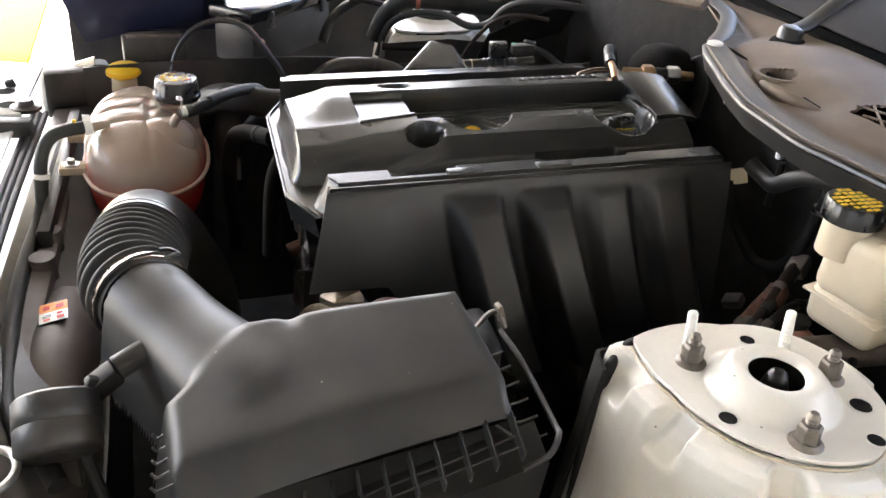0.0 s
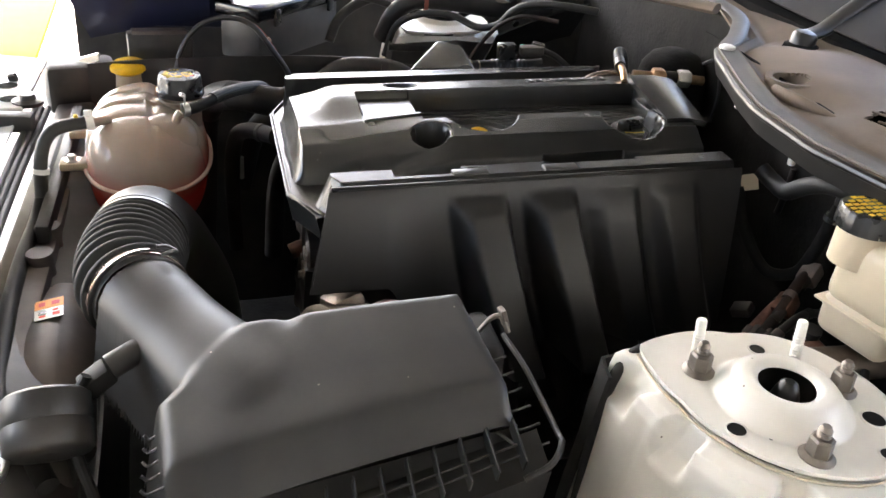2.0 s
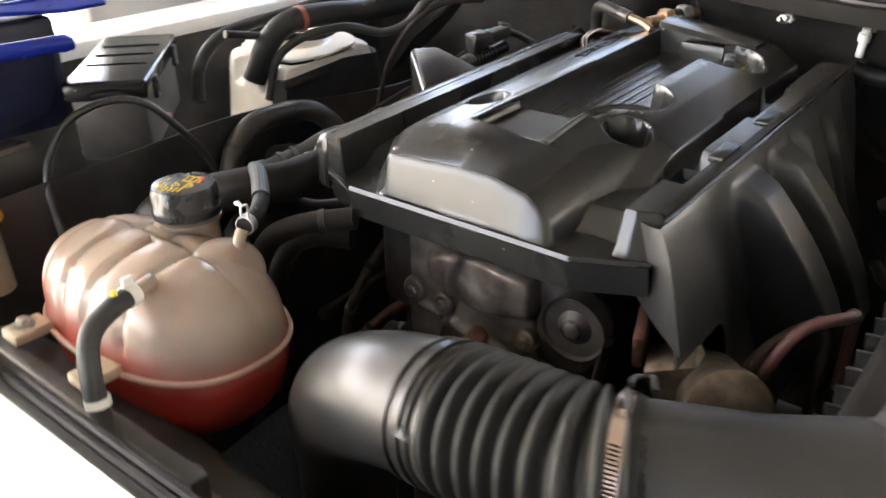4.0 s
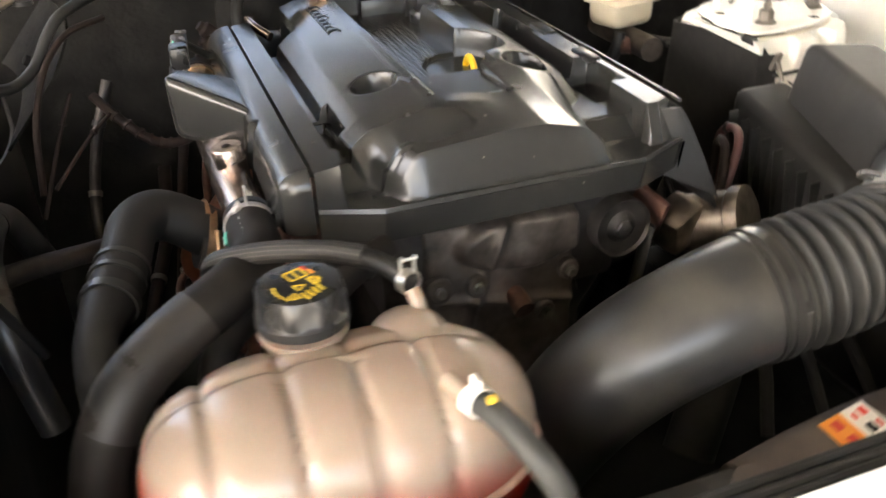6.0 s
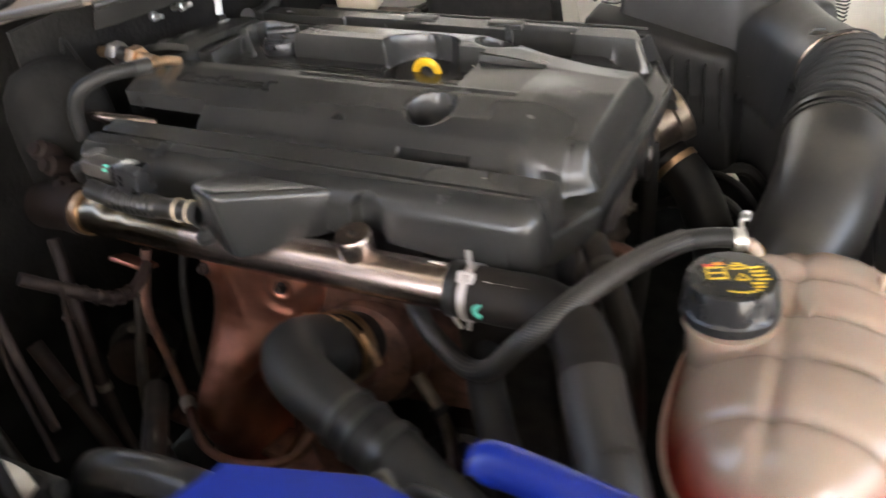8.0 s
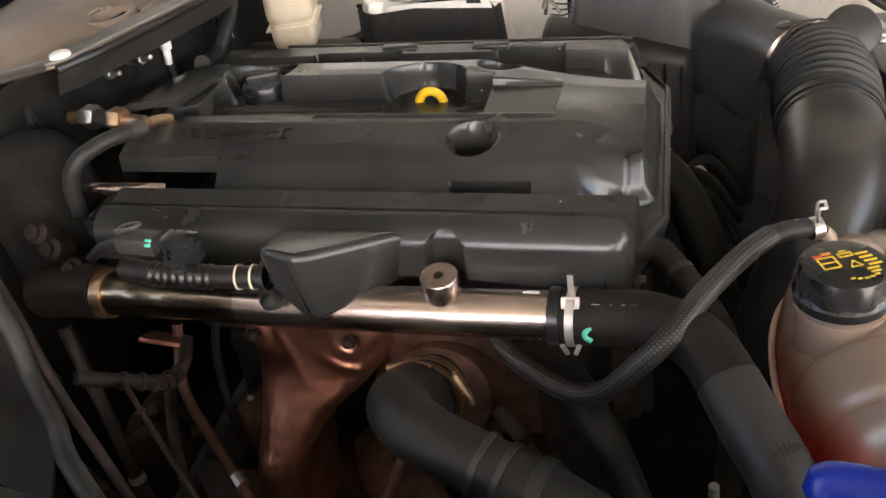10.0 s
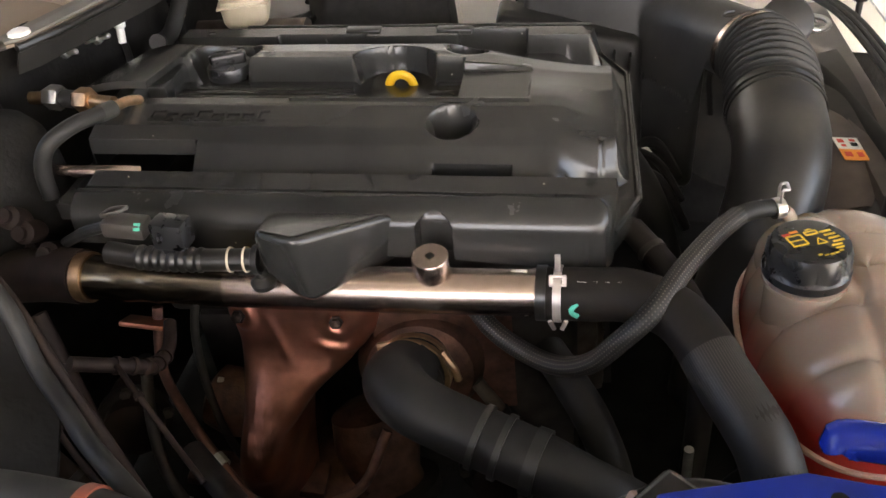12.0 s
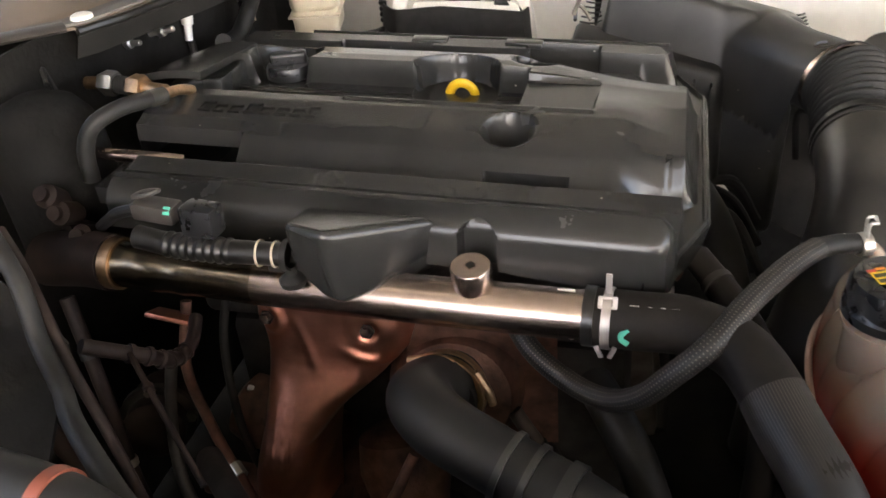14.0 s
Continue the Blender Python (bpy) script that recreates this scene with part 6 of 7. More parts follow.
def build_low_left():
    t = empty("inner_wing_tube", "fat dusty black tube low beside the engine", "hose", (-0.15, -0.57, 0.0), "rubber hoses")
    part("hose", tube([(-0.36, -0.53, 0.005), (-0.26, -0.552, 0.0), (-0.218, -0.56, 0.0), (-0.133, -0.572, 0.008), (-0.06, -0.585, 0.004), (-0.02, -0.6, -0.03), (0.0, -0.62, -0.09)], 0.0205, 24), rubber, t)
    part("band", ring((-0.084, -0.58, 0.007), (1, -0.15, -0.03), 0.021, 0.009, 0.002, 32), red_clip, t, "terracotta plastic band")
    part("band_tail", rbox((0.009, 0.004, 0.03), pose(-0.084, -0.604, 0.005, 20, 0, 0), 0.001, 1), red_clip, t)
    a = empty("power_steering_hose", "shiny black hose sweeping down past the wing", "hose", (-0.15, -0.47, 0.0), "rubber hoses")
    part("hose", tube([(-0.37, -0.31, 0.06), (-0.309, -0.349, 0.06), (-0.255, -0.39, 0.05), (-0.226, -0.412, 0.03), (-0.205, -0.435, -0.004), (-0.17, -0.465, -0.018), (-0.125, -0.508, -0.006), (-0.068, -0.55, -0.016), (-0.02, -0.575, -0.05), (0.0, -0.585, -0.12)], 0.0075, 20), rubber, a)
    part("second_hose", tube([(-0.3, -0.34, 0.03), (-0.245, -0.385, 0.028), (-0.21, -0.415, 0.005), (-0.185, -0.435, -0.03), (-0.16, -0.45, -0.08), (-0.14, -0.46, -0.16)], 0.0045, 16), sleeve_brown, a)
    s = empty("splash_shield", "dark plastic splash shield on the inner wing", "shield", (-0.3, -0.48, -0.03))
    part("panel", sheet(lambda u, v: (-0.4 + 0.2 * u, -0.42 - 0.08 * v + 0.03 * math.sin(3 * u), 0.05 - 0.09 * v - 0.07 * u * u), 16, 12, 0.004), black_hole, s)
    part("stud", lathe([(0.008, 0), (0.007, 0.006), (0, 0.007)], (-0.25, -0.445, -0.005), (0.3, -1, 0.6), 14), black_hole, s)
    f = empty("fan_hose", "fat black lower hose in front of the shield", "hose", (0.05, -0.5, -0.15), "rubber hoses")
    part("hose", tube([(-0.1, -0.47, -0.25), (-0.06, -0.49, -0.165), (-0.017, -0.5, -0.128), (0.05, -0.5, -0.116), (0.12, -0.5, -0.125), (0.17, -0.49, -0.18), (0.19, -0.47, -0.3)], 0.018, 24), duct_black, f)
    part("band", ring((0.15, -0.496, -0.15), (0.6, 0.1, -0.6), 0.018, 0.008, 0.0018, 32), dark_metal, f, "dull steel hose clamp")
    part("tape", ring((0.02, -0.5, -0.12), (1, 0, 0.12), 0.0178, 0.014, 0.0012, 32), rubber_shiny, f)
    c = empty("bonnet_cable", "thin arched black cable with pale clip", "cable", (0.25, -0.5, -0.05), "wiring looms")
    part("cable", tube([(0.2, -0.455, -0.2), (0.222, -0.475, -0.13), (0.248, -0.482, -0.089), (0.293, -0.5, -0.036), (0.345, -0.52, -0.026), (0.4, -0.535, -0.05), (0.44, -0.53, -0.11), (0.45, -0.5, -0.2)], 0.0055, 14), rubber_shiny, c)
    part("wire", tube([(0.245, -0.49, -0.085), (0.275, -0.503, -0.045), (0.31, -0.515, -0.024)], 0.0012, 8), red_clip, c)
    part("clip", rbox((0.009, 0.009, 0.009), pose(0.262, -0.492, -0.062, 0, 30, 30), 0.002), pale_pink, c)
    n = empty("bypass_hose", "black bypass hose dropping beside the radiator hose", "hose", (0.34, -0.2, -0.2), "rubber hoses")
    part("hose", tube([(0.28, -0.1, -0.11), (0.32, -0.165, -0.125), (0.342, -0.2, -0.155), (0.35, -0.225, -0.24), (0.345, -0.24, -0.4)], 0.014, 18), hose_brown, n)
    part("clamp", ring((0.3, -0.133, -0.117), (0.5, -0.8, -0.2), 0.014, 0.008, 0.002, 24), dark_metal, n)
    # rods, pipes and brackets in the dark rear corner
    for name, label, pts, r, mt in (
        ("bracket_rod", "thin rusty steel rod in the rear corner", [(-0.25, -0.404, -0.058), (-0.22, -0.43, -0.11), (-0.15, -0.468, -0.199)], 0.003, sleeve_brown),
        ("bracket_rod", "thin rusty steel rod in the rear corner", [(-0.2, -0.356, -0.08), (-0.16, -0.39, -0.1), (-0.1, -0.438, -0.139)], 0.0028, sleeve_brown),
        ("ribbed_conduit", "heat-browned ribbed conduit by the rear corner", [(-0.23, -0.375, -0.06), (-0.2, -0.341, -0.095), (-0.2, -0.305, -0.13), (-0.2, -0.272, -0.137), (-0.21, -0.24, -0.13)], 0.007, sleeve_brown),
        ("chassis_bar", "dull grey chassis bar low by the wing", [(0.06, -0.56, -0.2), (0.0, -0.504, -0.2), (-0.1, -0.4, -0.235), (-0.2, -0.3, -0.27)], 0.014, dark_metal),
    ):
        o = empty(name, label, "pipe", pts[0])
        part("run", tube(pts, r, 12), mt, o)
        d = (Vector(pts[1]) - Vector(pts[0])).normalized()
        for k in range(6 if name == "ribbed_conduit" else 1):
            q = curve(pts, 8)[6 + 3 * k]
            part("collar", ring(q, d if k < 3 else (0, 1, -0.3), r, 0.004, 0.002, 16), mt, o)
    l = empty("lower_hose", "black hose dropping in the gap beside the radiator", "hose", (0.3, -0.3, -0.3), "rubber hoses")
    part("hose", tube([(0.19, -0.2, -0.2), (0.215, -0.25, -0.2), (0.24, -0.285, -0.225), (0.262, -0.3, -0.3), (0.27, -0.29, -0.45)], 0.019, 20), rubber, l)
    part("stub", tube([(0.33, -0.3, -0.28), (0.33, -0.3, -0.245), (0.33, -0.3, -0.235)], 0.005, 10), zinc, l)


def build_low_machinery():
    """Grimy castings, pipes and looms low in the dark under the turbo."""
    for at, ax, r, long in (((-0.02, -0.2, -0.42), (0.2, -0.4, -1), 0.055, 0.2), ((-0.2, -0.12, -0.4), (1, -0.2, -0.3), 0.05, 0.16), ((0.12, -0.16, -0.42), (0.3, -1, 0.1), 0.045, 0.12), ((-0.33, -0.2, -0.32), (0.4, -1, 0.2), 0.038, 0.1)):
        c = empty("low_casting", "grimy rust-brown casting low beneath the turbo", "casting", at, "low castings")
        h = long / 2
        part("casting", lathe([(r * 0.6, -h), (r * 0.9, -h * 0.9), (r, -h * 0.5), (r * 0.8, 0), (r * 0.95, h * 0.4), (r * 0.95, h * 0.8), (r * 0.5, h), (0, h)], at, ax, 28), sleeve_brown if r < 0.046 else rust, c, degrees=50)
        part("flange", lathe([(r * 0.5, h * 0.1), (r * 1.2, h * 0.12), (r * 1.2, h * 0.3), (r * 0.5, h * 0.32)], at, ax, 28), dark_metal, c)
        m = axis_matrix(Vector(at), Vector(ax))
        for k in range(4):
            q = m @ Vector((r * 1.06 * math.cos(k * math.pi / 2), r * 1.06 * math.sin(k * math.pi / 2), h * 0.34))
            part("bolt", lathe([(0.007, -0.004), (0.007, 0.005), (0.0, 0.006)], q, ax, 6), dull_zinc, c)
    for name, label, pts, r, mt in (
        ("wiring_loom", "dusty taped wiring loom low in the bay", [(-0.4, -0.3, -0.25), (-0.32, -0.32, -0.34), (-0.2, -0.36, -0.4), (-0.05, -0.38, -0.43), (0.12, -0.36, -0.42)], 0.011, sleeve_brown),
        ("wiring_loom", "dusty taped wiring loom low in the bay", [(-0.36, -0.24, -0.12), (-0.33, -0.27, -0.22), (-0.3, -0.3, -0.36), (-0.22, -0.33, -0.47)], 0.008, sleeve_brown),
        ("breather_pipe", "heat-browned breather pipe beside the turbo", [(-0.16, -0.2, -0.36), (-0.1, -0.24, -0.42), (0.0, -0.3, -0.44), (0.1, -0.34, -0.5)], 0.009, rust),
        ("breather_pipe", "heat-browned breather pipe beside the turbo", [(0.11, -0.21, -0.24), (0.15, -0.23, -0.3), (0.16, -0.26, -0.38), (0.14, -0.28, -0.46)], 0.008, block_metal),
        ("wiring_loom", "dusty taped wiring loom low in the bay", [(-0.44, -0.36, -0.1), (-0.4, -0.4, -0.2), (-0.34, -0.42, -0.3), (-0.3, -0.42, -0.42)], 0.009, dark_metal),
    ):
        o = empty(name, label, "pipe" if r < 0.0095 and "pipe" in name else "loom", pts[0])
        part("run", tube(pts, r, 12), mt, o)
        line = curve(pts, 8)
        for k in (5, 13, 20):
            part("clip", ring(line[k], (line[k + 1] - line[k]).normalized(), r, 0.009, 0.002, 14), dull_zinc if k == 13 else rubber, o)


build_low_machinery()
build_pipe()
build_heat_shield()
build_connector()
build_low_left()


# ---- engine body under the cover ----
def build_engine():
    e = empty("engine_block", "oily aluminium engine block under the cover", "engine", (0, 0.05, -0.7))
    part("cylinder_head", rbox((0.54, 0.3, 0.16), pose(-0.03, 0.05, -0.16), 0.012), dark_metal, e)
    part("block", rbox((0.5, 0.26, 0.42), pose(-0.03, 0.04, -0.46), 0.02), dark_metal, e)
    def casting(u, v):
        # a lumpy cast front with a sunk oval, ribs and rounded shoulders
        y, z = -0.06 + 0.21 * u, -0.115 - 0.3 * v
        edge = float(step(0.0, 0.07, u) * step(1.0, 0.93, u) * step(0.0, 0.05, v))
        x = 0.205 + 0.04 * edge + 0.016 * float(step(0.075, 0.06, math.hypot((y - 0.075) * 0.8, (z + 0.155) * 1.9)))
        x += 0.007 * math.exp(-((y - 0.02 - 0.3 * (z + 0.2)) / 0.006) ** 2) + 0.006 * math.exp(-((z + 0.225 + 0.2 * y) / 0.006) ** 2)
        x += 0.003 * math.sin(y * 70 + z * 20) * math.sin(z * 60)
        return (x, y, z)
    part("timing_cover", sheet(casting, 70, 90, 0.004), block_metal, e, "bronze-stained timing cover", degrees=60)
    for y, z, r in ((0.012, -0.205, 0.012), (-0.035, -0.2, 0.014), (0.13, -0.21, 0.011), (0.1, -0.26, 0.01)):
        part("bolt_boss", lathe([(r * 1.3, -0.012), (r * 1.2, 0.006), (r, 0.008), (0.0, 0.008)], (0.246, y, z), (1, 0, 0.05), 18), block_metal, e)
        part("bolt", lathe([(0.0075, 0), (0.0075, 0.003), (0.0055, 0.004), (0.0055, 0.009), (0, 0.009)], (0.2535, y, z), (1, 0, 0.05), 6), dull_zinc, e)
    part("oil_plug", tube([(0.235, 0.06, -0.23), (0.258, 0.062, -0.235), (0.27, 0.063, -0.24)], 0.013, 16), rust, e)
    p = empty("idler_pulley", "grey belt pulley with a central bolt", "pulley", (0.24, 0.19, -0.17))
    part("wheel", lathe([(0.012, 0.012), (0.02, 0.006), (0.034, 0.008), (0.037, 0.012), (0.037, -0.012), (0.0, -0.012)], (0.25, 0.195, -0.165), (1, 0.05, 0), 36), dark_metal, p)
    part("bolt", lathe([(0.01, 0.006), (0.01, 0.015), (0, 0.016)], (0.25, 0.195, -0.165), (1, 0.05, 0), 6), zinc, p)
    b = empty("drive_belt", "ribbed black drive belt in front of the engine", "belt", (0.25, 0.1, -0.35))
    part("belt", tube([(0.255, 0.235, -0.17), (0.255, 0.2, -0.32), (0.255, 0.12, -0.42), (0.255, 0.0, -0.45)], 0.012, 10, 8, True, 0.3), rubber, b)

    t = empty("throttle_body", "stained cast throttle body with charge pipe", "throttle body", (0.24, 0.35, -0.25))
    part("barrel", lathe([(0.034, -0.05), (0.038, -0.046), (0.038, 0.02), (0.042, 0.024), (0.042, 0.04), (0.034, 0.044)], (0.235, 0.35, -0.2), (0.7, 0.5, 0.3), 36), bronze_cast, t)
    part("motor_box", rbox((0.05, 0.06, 0.06), pose(0.22, 0.3, -0.2, 20, 10, 20), 0.012), bronze_cast, t)
    part("pipe", tube([(0.25, 0.36, -0.26), (0.29, 0.34, -0.29), (0.33, 0.3, -0.35), (0.36, 0.25, -0.45)], 0.033, 24), rubber, t)
    part("clamp_band", ring((0.262, 0.355, -0.268), (0.6, -0.3, -0.5), 0.034, 0.01, 0.002, 32), brass, t)
    m = empty("intake_manifold", "black plastic intake runners low behind the shield", "manifold", (0.1, 0.36, -0.3))
    for i in range(4):
        x = 0.1 - 0.1 * i
        part("runner", tube([(x, 0.26, -0.27), (x - 0.01, 0.3, -0.3), (x - 0.02, 0.31, -0.37), (x - 0.02, 0.26, -0.45)], 0.03, 20), rubber, m)
    part("plenum", tube([(0.16, 0.3, -0.32), (0.02, 0.31, -0.34), (-0.1, 0.31, -0.35)], 0.026, 20), rubber, m)
    part("bracket", rbox((0.05, 0.012, 0.05), pose(0.22, 0.255, -0.17, 0, 20, 20), 0.004), rust, m, "rust-brown bracket")
    s = empty("cam_sensor", "dull metal sensor cap below the shield", "sensor", (0.2, 0.29, -0.2))
    part("cap", lathe([(0.02, -0.02), (0.02, 0.004), (0.012, 0.008), (0, 0.009)], (0.205, 0.3, -0.205), (0.2, 1, 0.3), 24), dark_metal, s)
    part("hub", lathe([(0.01, 0), (0.01, 0.014), (0, 0.015)], (0.205, 0.3, -0.205), (0.2, 1, 0.3), 16), block_metal, s)
    rng = random.Random(4)
    for i in range(3):
        y = 0.33 + 0.06 * i
        w = empty("wiring_loom", "taped black wiring loom in the gap by the airbox", "cable", (0.3, y, -0.3), "wiring looms")
        part("loom", tube([(0.22 + 0.05 * rng.random(), y - 0.02, -0.32 - 0.04 * rng.random()), (0.29, y + 0.02 * rng.random(), -0.3 - 0.05 * rng.random()), (0.35, y + 0.02, -0.33), (0.4, y + 0.06 * rng.random(), -0.42)], 0.006 + 0.006 * rng.random(), 10), rubber, w)
    for pts, r, mt, label in (
        ([(-0.47, 0.36, -0.14), (-0.4, 0.41, -0.12), (-0.33, 0.46, -0.15), (-0.25, 0.49, -0.22), (-0.15, 0.5, -0.3)], 0.008, sleeve_brown, "brown taped loom between engine and tower"),
        ([(-0.44, 0.44, -0.16), (-0.36, 0.47, -0.14), (-0.28, 0.5, -0.18), (-0.18, 0.52, -0.26), (-0.1, 0.52, -0.34)], 0.006, rubber, "black taped loom between engine and tower"),
        ([(-0.42, 0.38, -0.17), (-0.36, 0.42, -0.16), (-0.28, 0.45, -0.22), (-0.2, 0.46, -0.3)], 0.009, rust, "rust-brown pipe between engine and tower"),
    ):
        w = empty("wiring_loom" if "loom" in label else "fluid_hose", label, "cable" if "loom" in label else "hose", pts[0], "wiring looms" if "loom" in label else "rubber hoses")
        line = curve(pts, 8)
        part("run", sweep(line, r, 12), mt, w)
        for q in (6, 12, 18):
            part("tape", ring(line[q], (line[q + 1] - line[q]).normalized(), r, 0.012, 0.0015, 14), brown_shroud if q == 12 else rubber, w)
    for x, y, z, mt in ((-0.36, 0.44, -0.14, rust), (-0.31, 0.47, -0.17, brown_shroud), (-0.42, 0.4, -0.12, brown_shroud)):
        c = empty("wiring_plug", "grimy plug among the looms by the tower", "plug", (x, y, z), "wiring plugs")
        part("plug_body", rbox((0.034, 0.026, 0.022), pose(x, y, z, 20, 25, 35), 0.004), mt, c)
        part("plug_boot", tube([(x + 0.012, y + 0.01, z), (x + 0.03, y + 0.022, z - 0.008)], 0.008, 12, 3), rubber, c)
    # white chip added to stand in for bright ground seen through the gap
    g = empty("ground_glimpse", "white chip added for bright ground glimpsed beneath the intake", "bracket", (0.33, 0.4, -0.3))
    part("plate", rbox((0.022, 0.018, 0.008), pose(0.335, 0.42, -0.32, 30, 20, 50), 0.003), white_paint, g)


# ---- radiator top, label, horn, front corner ----
def build_front():
    s = empty("fan_shroud", "dusty black radiator fan shroud with a warning label", "fan shroud", (0.6, 0.2, -0.5))
    part("shroud_top", sheet(lambda u, v: (0.655 - 0.11 * v, -0.42 + 0.98 * u, -0.215 - 0.035 * v - 0.1 * max(0, v - 0.75) + 0.012 * math.sin(u * 9)), 40, 12, 0.004), radiator_plastic, s)
    part("shroud_face", sheet(lambda u, v: (0.545 + 0.015 * math.sin(5 * u), -0.42 + 0.98 * u, -0.275 - 0.4 * v), 30, 6, 0.004), radiator_plastic, s)
    part("duct", tube([(0.6, 0.14, -0.29), (0.6, 0.22, -0.27), (0.595, 0.32, -0.265), (0.59, 0.42, -0.29)], 0.055, 32), brown_shroud, s, "rounded dusty housing")
    for y in (0.02, 0.1):
        part("post", tube([(0.63, y, -0.2), (0.628, y, -0.26), (0.625, y, -0.4)], 0.018, 18), brown_shroud, s)
    part("rail", rbox((0.02, 0.5, 0.03), pose(0.632, -0.2, -0.2), 0.004), radiator_plastic, s)

    l = empty("warning_label", "orange and white warning label on the shroud", "label", (0.6, 0.23, -0.213))
    m = pose(0.601, 0.232, -0.2105, 6, 8, 8)
    part("label_white", rbox((0.036, 0.028, 0.0008), m @ pose(0, 0.013, 0), 0), white_print, l)
    part("label_orange", rbox((0.036, 0.026, 0.0008), m @ pose(0, -0.0145, 0), 0), orange, l)
    for dx, dy, w, h, mt in ((-0.009, 0.018, 0.009, 0.008, red_print), (0.008, 0.01, 0.01, 0.008, cap_black), (0.008, 0.02, 0.008, 0.005, red_print), (-0.008, 0.007, 0.007, 0.005, red_print), (-0.008, -0.014, 0.01, 0.01, red_print), (0.009, -0.014, 0.008, 0.01, red_print)):
        part("label_mark", rbox((w, h, 0.0006), m @ pose(dx, dy, 0.0008), 0), mt, l)

    h = empty("signal_horn", "grey-black round horn housing by the airbox", "horn", (0.55, 0.54, -0.2))
    part("drum", lathe([(0.0, -0.03), (0.038, -0.03), (0.0425, -0.026), (0.043, 0.0), (0.042, 0.0012), (0.043, 0.0024), (0.043, 0.026), (0.039, 0.031), (0.026, 0.032), (0.0, 0.029)], (0.556, 0.535, -0.15), (-0.08, 0.78, -0.6), 48), radiator_plastic, h, degrees=50)
    part("foot", rbox((0.03, 0.03, 0.12), pose(0.56, 0.505, -0.22), 0.008), radiator_plastic, h)
    r = empty("bracket_ring", "bright metal bracket ring at the front corner", "bracket", (0.63, 0.6, -0.17))
    part("loop", tube([(0.615 + 0.024 * math.cos(a), 0.575 + 0.03 * math.sin(a), -0.165) for a in np.linspace(0, 2 * math.pi, 17)], 0.0045, 10, 3, False), zinc, r)
    part("arm", rbox((0.02, 0.06, 0.008), pose(0.62, 0.63, -0.18), 0.002), zinc, r)

    # washer filler and lamp housings at the passenger corner
    w = empty("washer_filler", "pale washer bottle neck with yellow flip cap", "washer filler", (0.54, -0.545, -0.2))
    part("neck", lathe([(0.03, -0.1), (0.028, -0.03), (0.026, 0.0)], (0.541, -0.548, -0.145), segs=28), cream, w)
    part("cap", lathe([(0.0, 0.012), (0.03, 0.012), (0.036, 0.008), (0.037, 0.0), (0.03, -0.006)], (0.541, -0.548, -0.142), (0.05, 0.1, 1), 32), yellow_plastic, w, "yellow flip cap")
    part("cap_tab", rbox((0.02, 0.014, 0.004), pose(0.505, -0.545, -0.138), 0.001), yellow_plastic, w)
    g = empty("control_module", "dusty grey module box on the inner wing", "module", (0.47, -0.6, -0.12))
    part("case", rbox((0.13, 0.06, 0.06), pose(0.48, -0.615, -0.115, 8, 0, 6), 0.006), radiator_plastic, g)
    part("lid", rbox((0.11, 0.05, 0.008), pose(0.48, -0.61, -0.082, 8, 0, 6), 0.002), brown_shroud, g)
    k = empty("slam_cover", "pale front slam cover with two round holes", "slam cover", (0.7, -0.35, -0.13))
    part("plate", slab([(0.69, -0.53), (0.78, -0.55), (0.8, -0.25), (0.695, -0.26)], -0.128, -0.118, bevel=0.003), gloss_white, k)
    part("edge", rbox((0.14, 0.03, 0.03), pose(0.745, -0.24, -0.135, 0, 0, -4), 0.004), radiator_plastic, k)
    for x, y in ((0.72, -0.3), (0.735, -0.37)):
        # black disc on the closed plate, painted as a shaded hole
        part("hole", lathe([(0.017, 0.001), (0, 0.0012)], (x, y, -0.118), segs=24), black_hole, k)
    part("bump_stop", lathe([(0.026, 0), (0.026, 0.006), (0.014, 0.009), (0.012, 0.018), (0, 0.019)], (0.69, -0.29, -0.122), segs=28), rubber_shiny, k)
    part("screw", lathe([(0.01, 0), (0.009, 0.012), (0, 0.014)], (0.73, -0.4, -0.118), (0.2, 0.2, 1), 8), cap_black, k)
    j = empty("headlamp_housing", "black headlamp housing edge with added bright highlight", "headlamp", (0.66, -0.6, -0.16))
    part("housing", rbox((0.14, 0.08, 0.1), pose(0.64, -0.585, -0.19, 0, 0, 15), 0.012), radiator_plastic, j)
    # chrome sheet added in place of a white highlight on the black housing
    part("reflector", sheet(lambda u, v: (0.6 + 0.06 * u, -0.57 - 0.04 * v, -0.135 + 0.012 * math.sin(3 * v) - 0.02 * u), 8, 8, 0.003), chrome, j)

    # box of relays with shiny lid
    x = empty("fuse_box", "black fuse box with a glossy lid", "fuse box", (0.222, -0.655, -0.12))
    m = pose(0.222, -0.655, -0.02, 0, 0, 47)
    part("body", rbox((0.28, 0.105, 0.1), m @ pose(0, 0, -0.056), 0.008), radiator_plastic, x)
    part("lid", rbox((0.3, 0.118, 0.028), m, 0.006, 3), lid_black, x, "glossy black lid")
    for dx in (-0.1, 0.09):
        part("clip", rbox((0.018, 0.008, 0.034), m @ pose(dx, 0.06, -0.012), 0.002), cap_black, x)
    for k in range(3):
        part("lid_rib", rbox((0.004, 0.09, 0.002), m @ pose(-0.07 + 0.06 * k, 0, 0.0145), 0.0008, 1), lid_black, x)
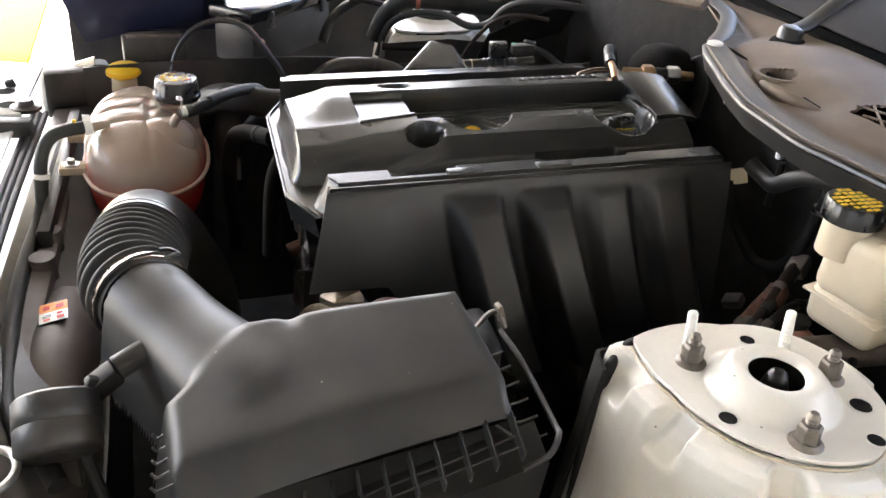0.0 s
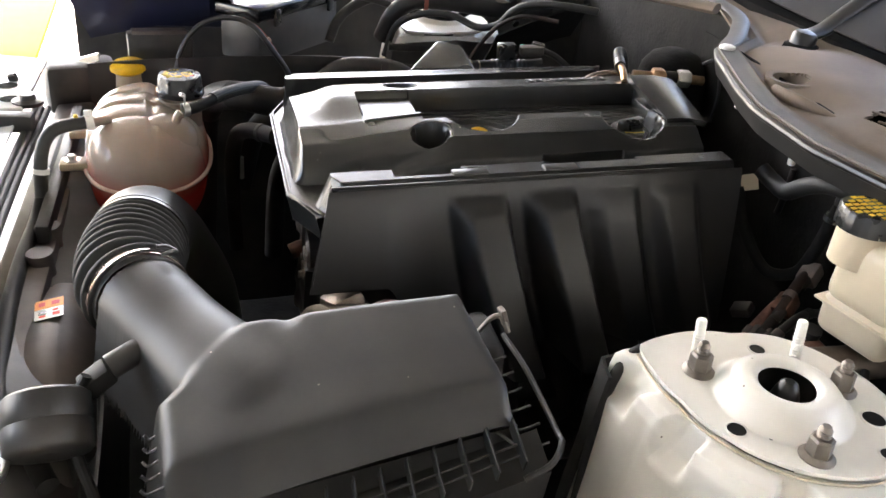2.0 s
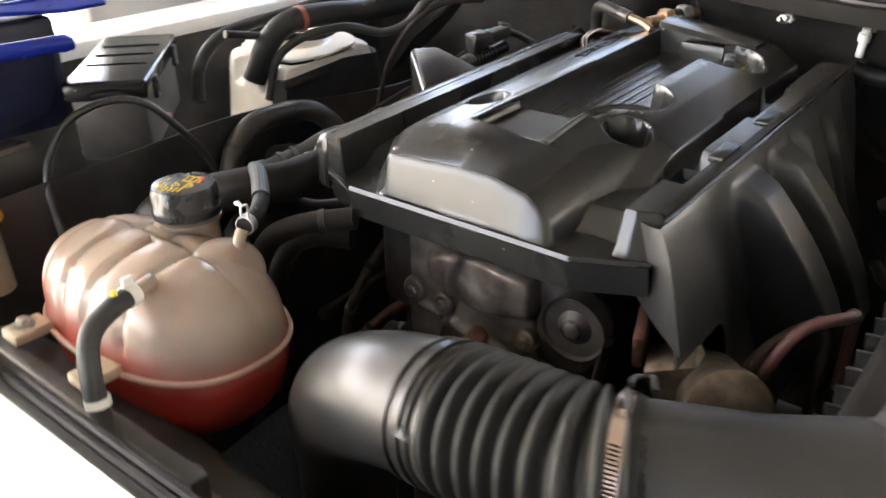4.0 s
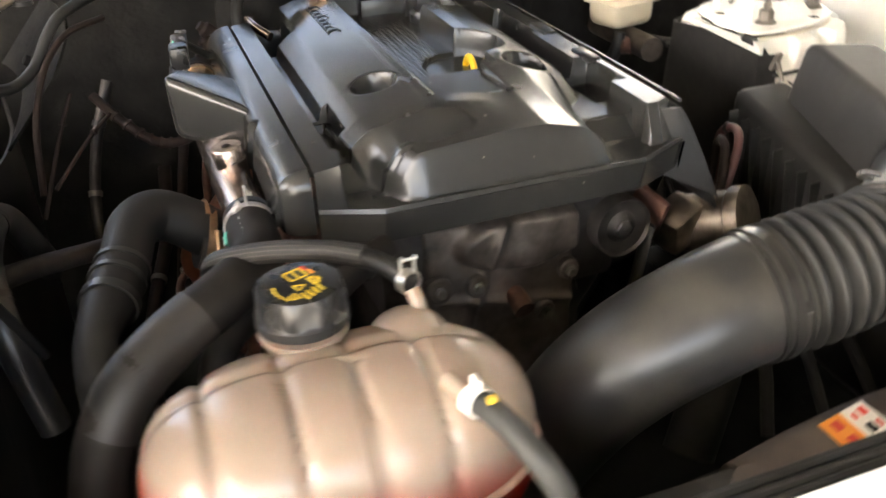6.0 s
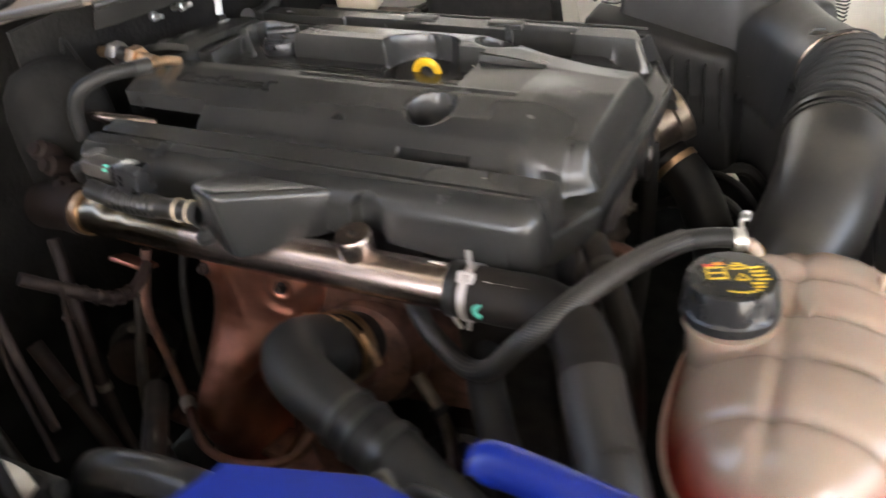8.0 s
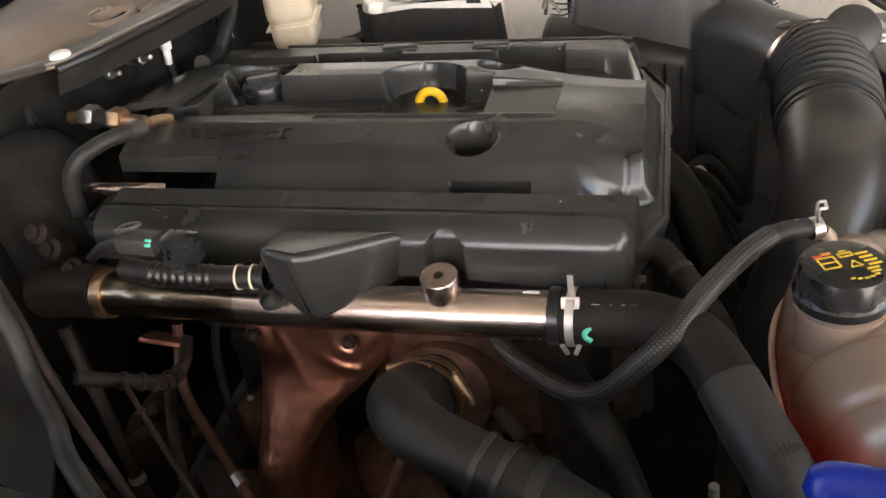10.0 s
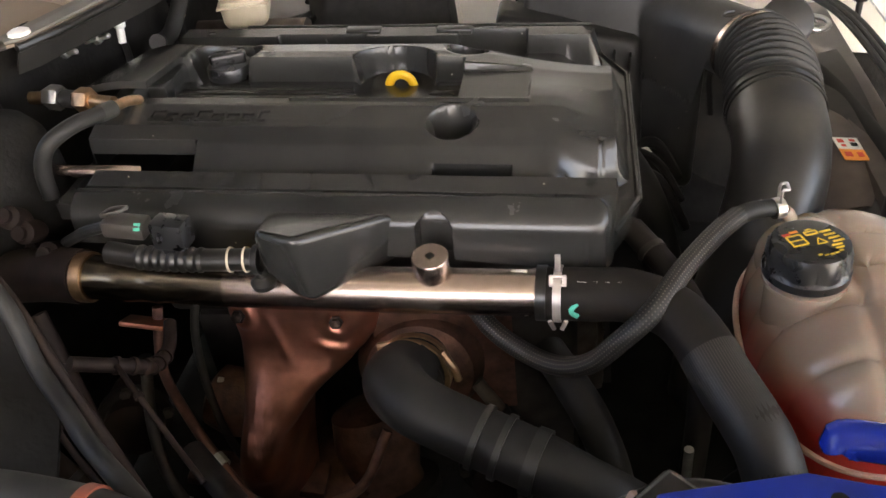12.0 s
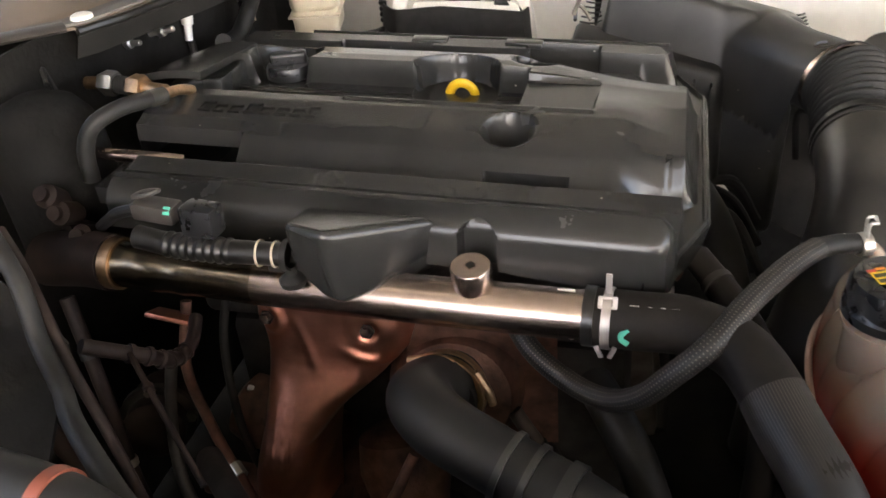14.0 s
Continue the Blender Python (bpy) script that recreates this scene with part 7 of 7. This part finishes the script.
    for pts, r in (([(0.12, -0.62, -0.1), (0.1, -0.64, -0.06), (0.06, -0.66, -0.03), (0.0, -0.67, -0.01), (-0.1, -0.66, 0.0), (-0.25, -0.62, 0.02)], 0.011), ([(0.0, -0.55, -0.09), (-0.07, -0.55, -0.092), (-0.14, -0.56, -0.088)], 0.008), ([(0.05, -0.62, 0.0), (-0.05, -0.6, -0.02), (-0.15, -0.58, -0.03), (-0.23, -0.57, 0.02)], 0.007)):
        o = empty("wing_cable", "thick black cable along the passenger wing", "cable", pts[0], "wing cables")
        part("run", tube(pts, r, 14), rubber, o)
    q = empty("wing_brace", "dusty brace bar with bolts along the passenger wing", "brace", (-0.3, -0.45, 0.05))
    part("bar", tube([(-0.2, -0.6, -0.01), (-0.32, -0.5, 0.05), (-0.45, -0.35, 0.09), (-0.56, -0.2, 0.1)], 0.02, 14, 8, True, 0.5), cowl_dust, q)
    for t in (0.2, 0.45, 0.7):
        at = Vector((-0.2, -0.6, 0.0)).lerp(Vector((-0.52, -0.25, 0.115)), t)
        part("bolt", lathe([(0.014, 0), (0.013, 0.006), (0.007, 0.008), (0.006, 0.014), (0, 0.014)], at, segs=12), rubber, q)

    # blue sheet-metal tray propped on the wing
    b = empty("blue_metal_tray", "glossy blue metal tray with a white decal on the wing", "tray", (0.45, -0.66, 0.0))
    plate = slab([(0.335, -0.588), (0.262, -0.603), (0.235, -0.69), (0.26, -0.75), (0.62, -0.75), (0.56, -0.66), (0.49, -0.628)], 0.088, 0.094, Matrix.Translation((0.34, -0.6, 0.092)) @ Euler((radians(-6), radians(-3), 0)).to_matrix().to_4x4() @ Matrix.Translation((-0.34, 0.6, -0.092)), 0.0025, 3)
    part("lid_plate", plate, dusty_blue, b, "flat blue plate with a punched hole")
    # punched hole is a black disc with its shade painted in
    part("hole", lathe([(0.0045, 0.0), (0, 0.0005)], (0.345, -0.608, 0.0965), (0, -0.1, 1), 20), black_hole, b)
    part("pressed_edge", tube([(0.3, -0.66, 0.104), (0.375, -0.645, 0.1), (0.4, -0.655, 0.1), (0.48, -0.72, 0.1)], 0.004, 10), blue_paint, b)
    part("decal", slab([(0.375, -0.66), (0.39, -0.658), (0.47, -0.74), (0.3, -0.74), (0.33, -0.68)], 0.1045, 0.1055, bevel=0), white_print, b, "white decal with a black stroke")
    part("decal_stroke", rbox((0.012, 0.05, 0.0006), pose(0.385, -0.69, 0.1062, 0, 0, -25), 0), cap_black, b)
    part("front_rim", tube([(0.368, -0.54, 0.055), (0.375, -0.539, 0.06), (0.45, -0.552, 0.06), (0.53, -0.567, 0.06), (0.62, -0.58, 0.05)], 0.0115, 18), blue_paint, b, "rolled blue rim")
    # bay side and support: their shade is put into the navy colour
    part("front_wall", sheet(lambda u, v: (0.375 + 0.295 * u - 0.05 * u * v, -0.568 - 0.037 * u - 0.05 * v + 0.012 * math.sin(3.14 * v), 0.055 - (0.1 + 0.065 * u) * v), 12, 8, 0.004), shaded_navy, b, "blue side coloured dark navy for shade")
    part("support", rbox((0.3, 0.12, 0.16), pose(0.48, -0.69, 0.0), 0.01), shaded_navy, b)

    # bonnet prop
    p = empty("bonnet_prop", "thin dark-painted steel bonnet prop rod", "prop rod", (0.7, 0.63, -0.15))
    part("rod", tube([(0.7, 0.63, -0.2), (0.699, 0.629, 0.2), (0.69, 0.62, 1.0), (0.6, 0.6, 1.55)], 0.0055, 14), radiator_plastic, p)
    part("grommet", lathe([(0.012, -0.01), (0.012, 0.01), (0.007, 0.014)], (0.7, 0.63, -0.14), segs=20), rubber, p)


build_engine()
build_front()
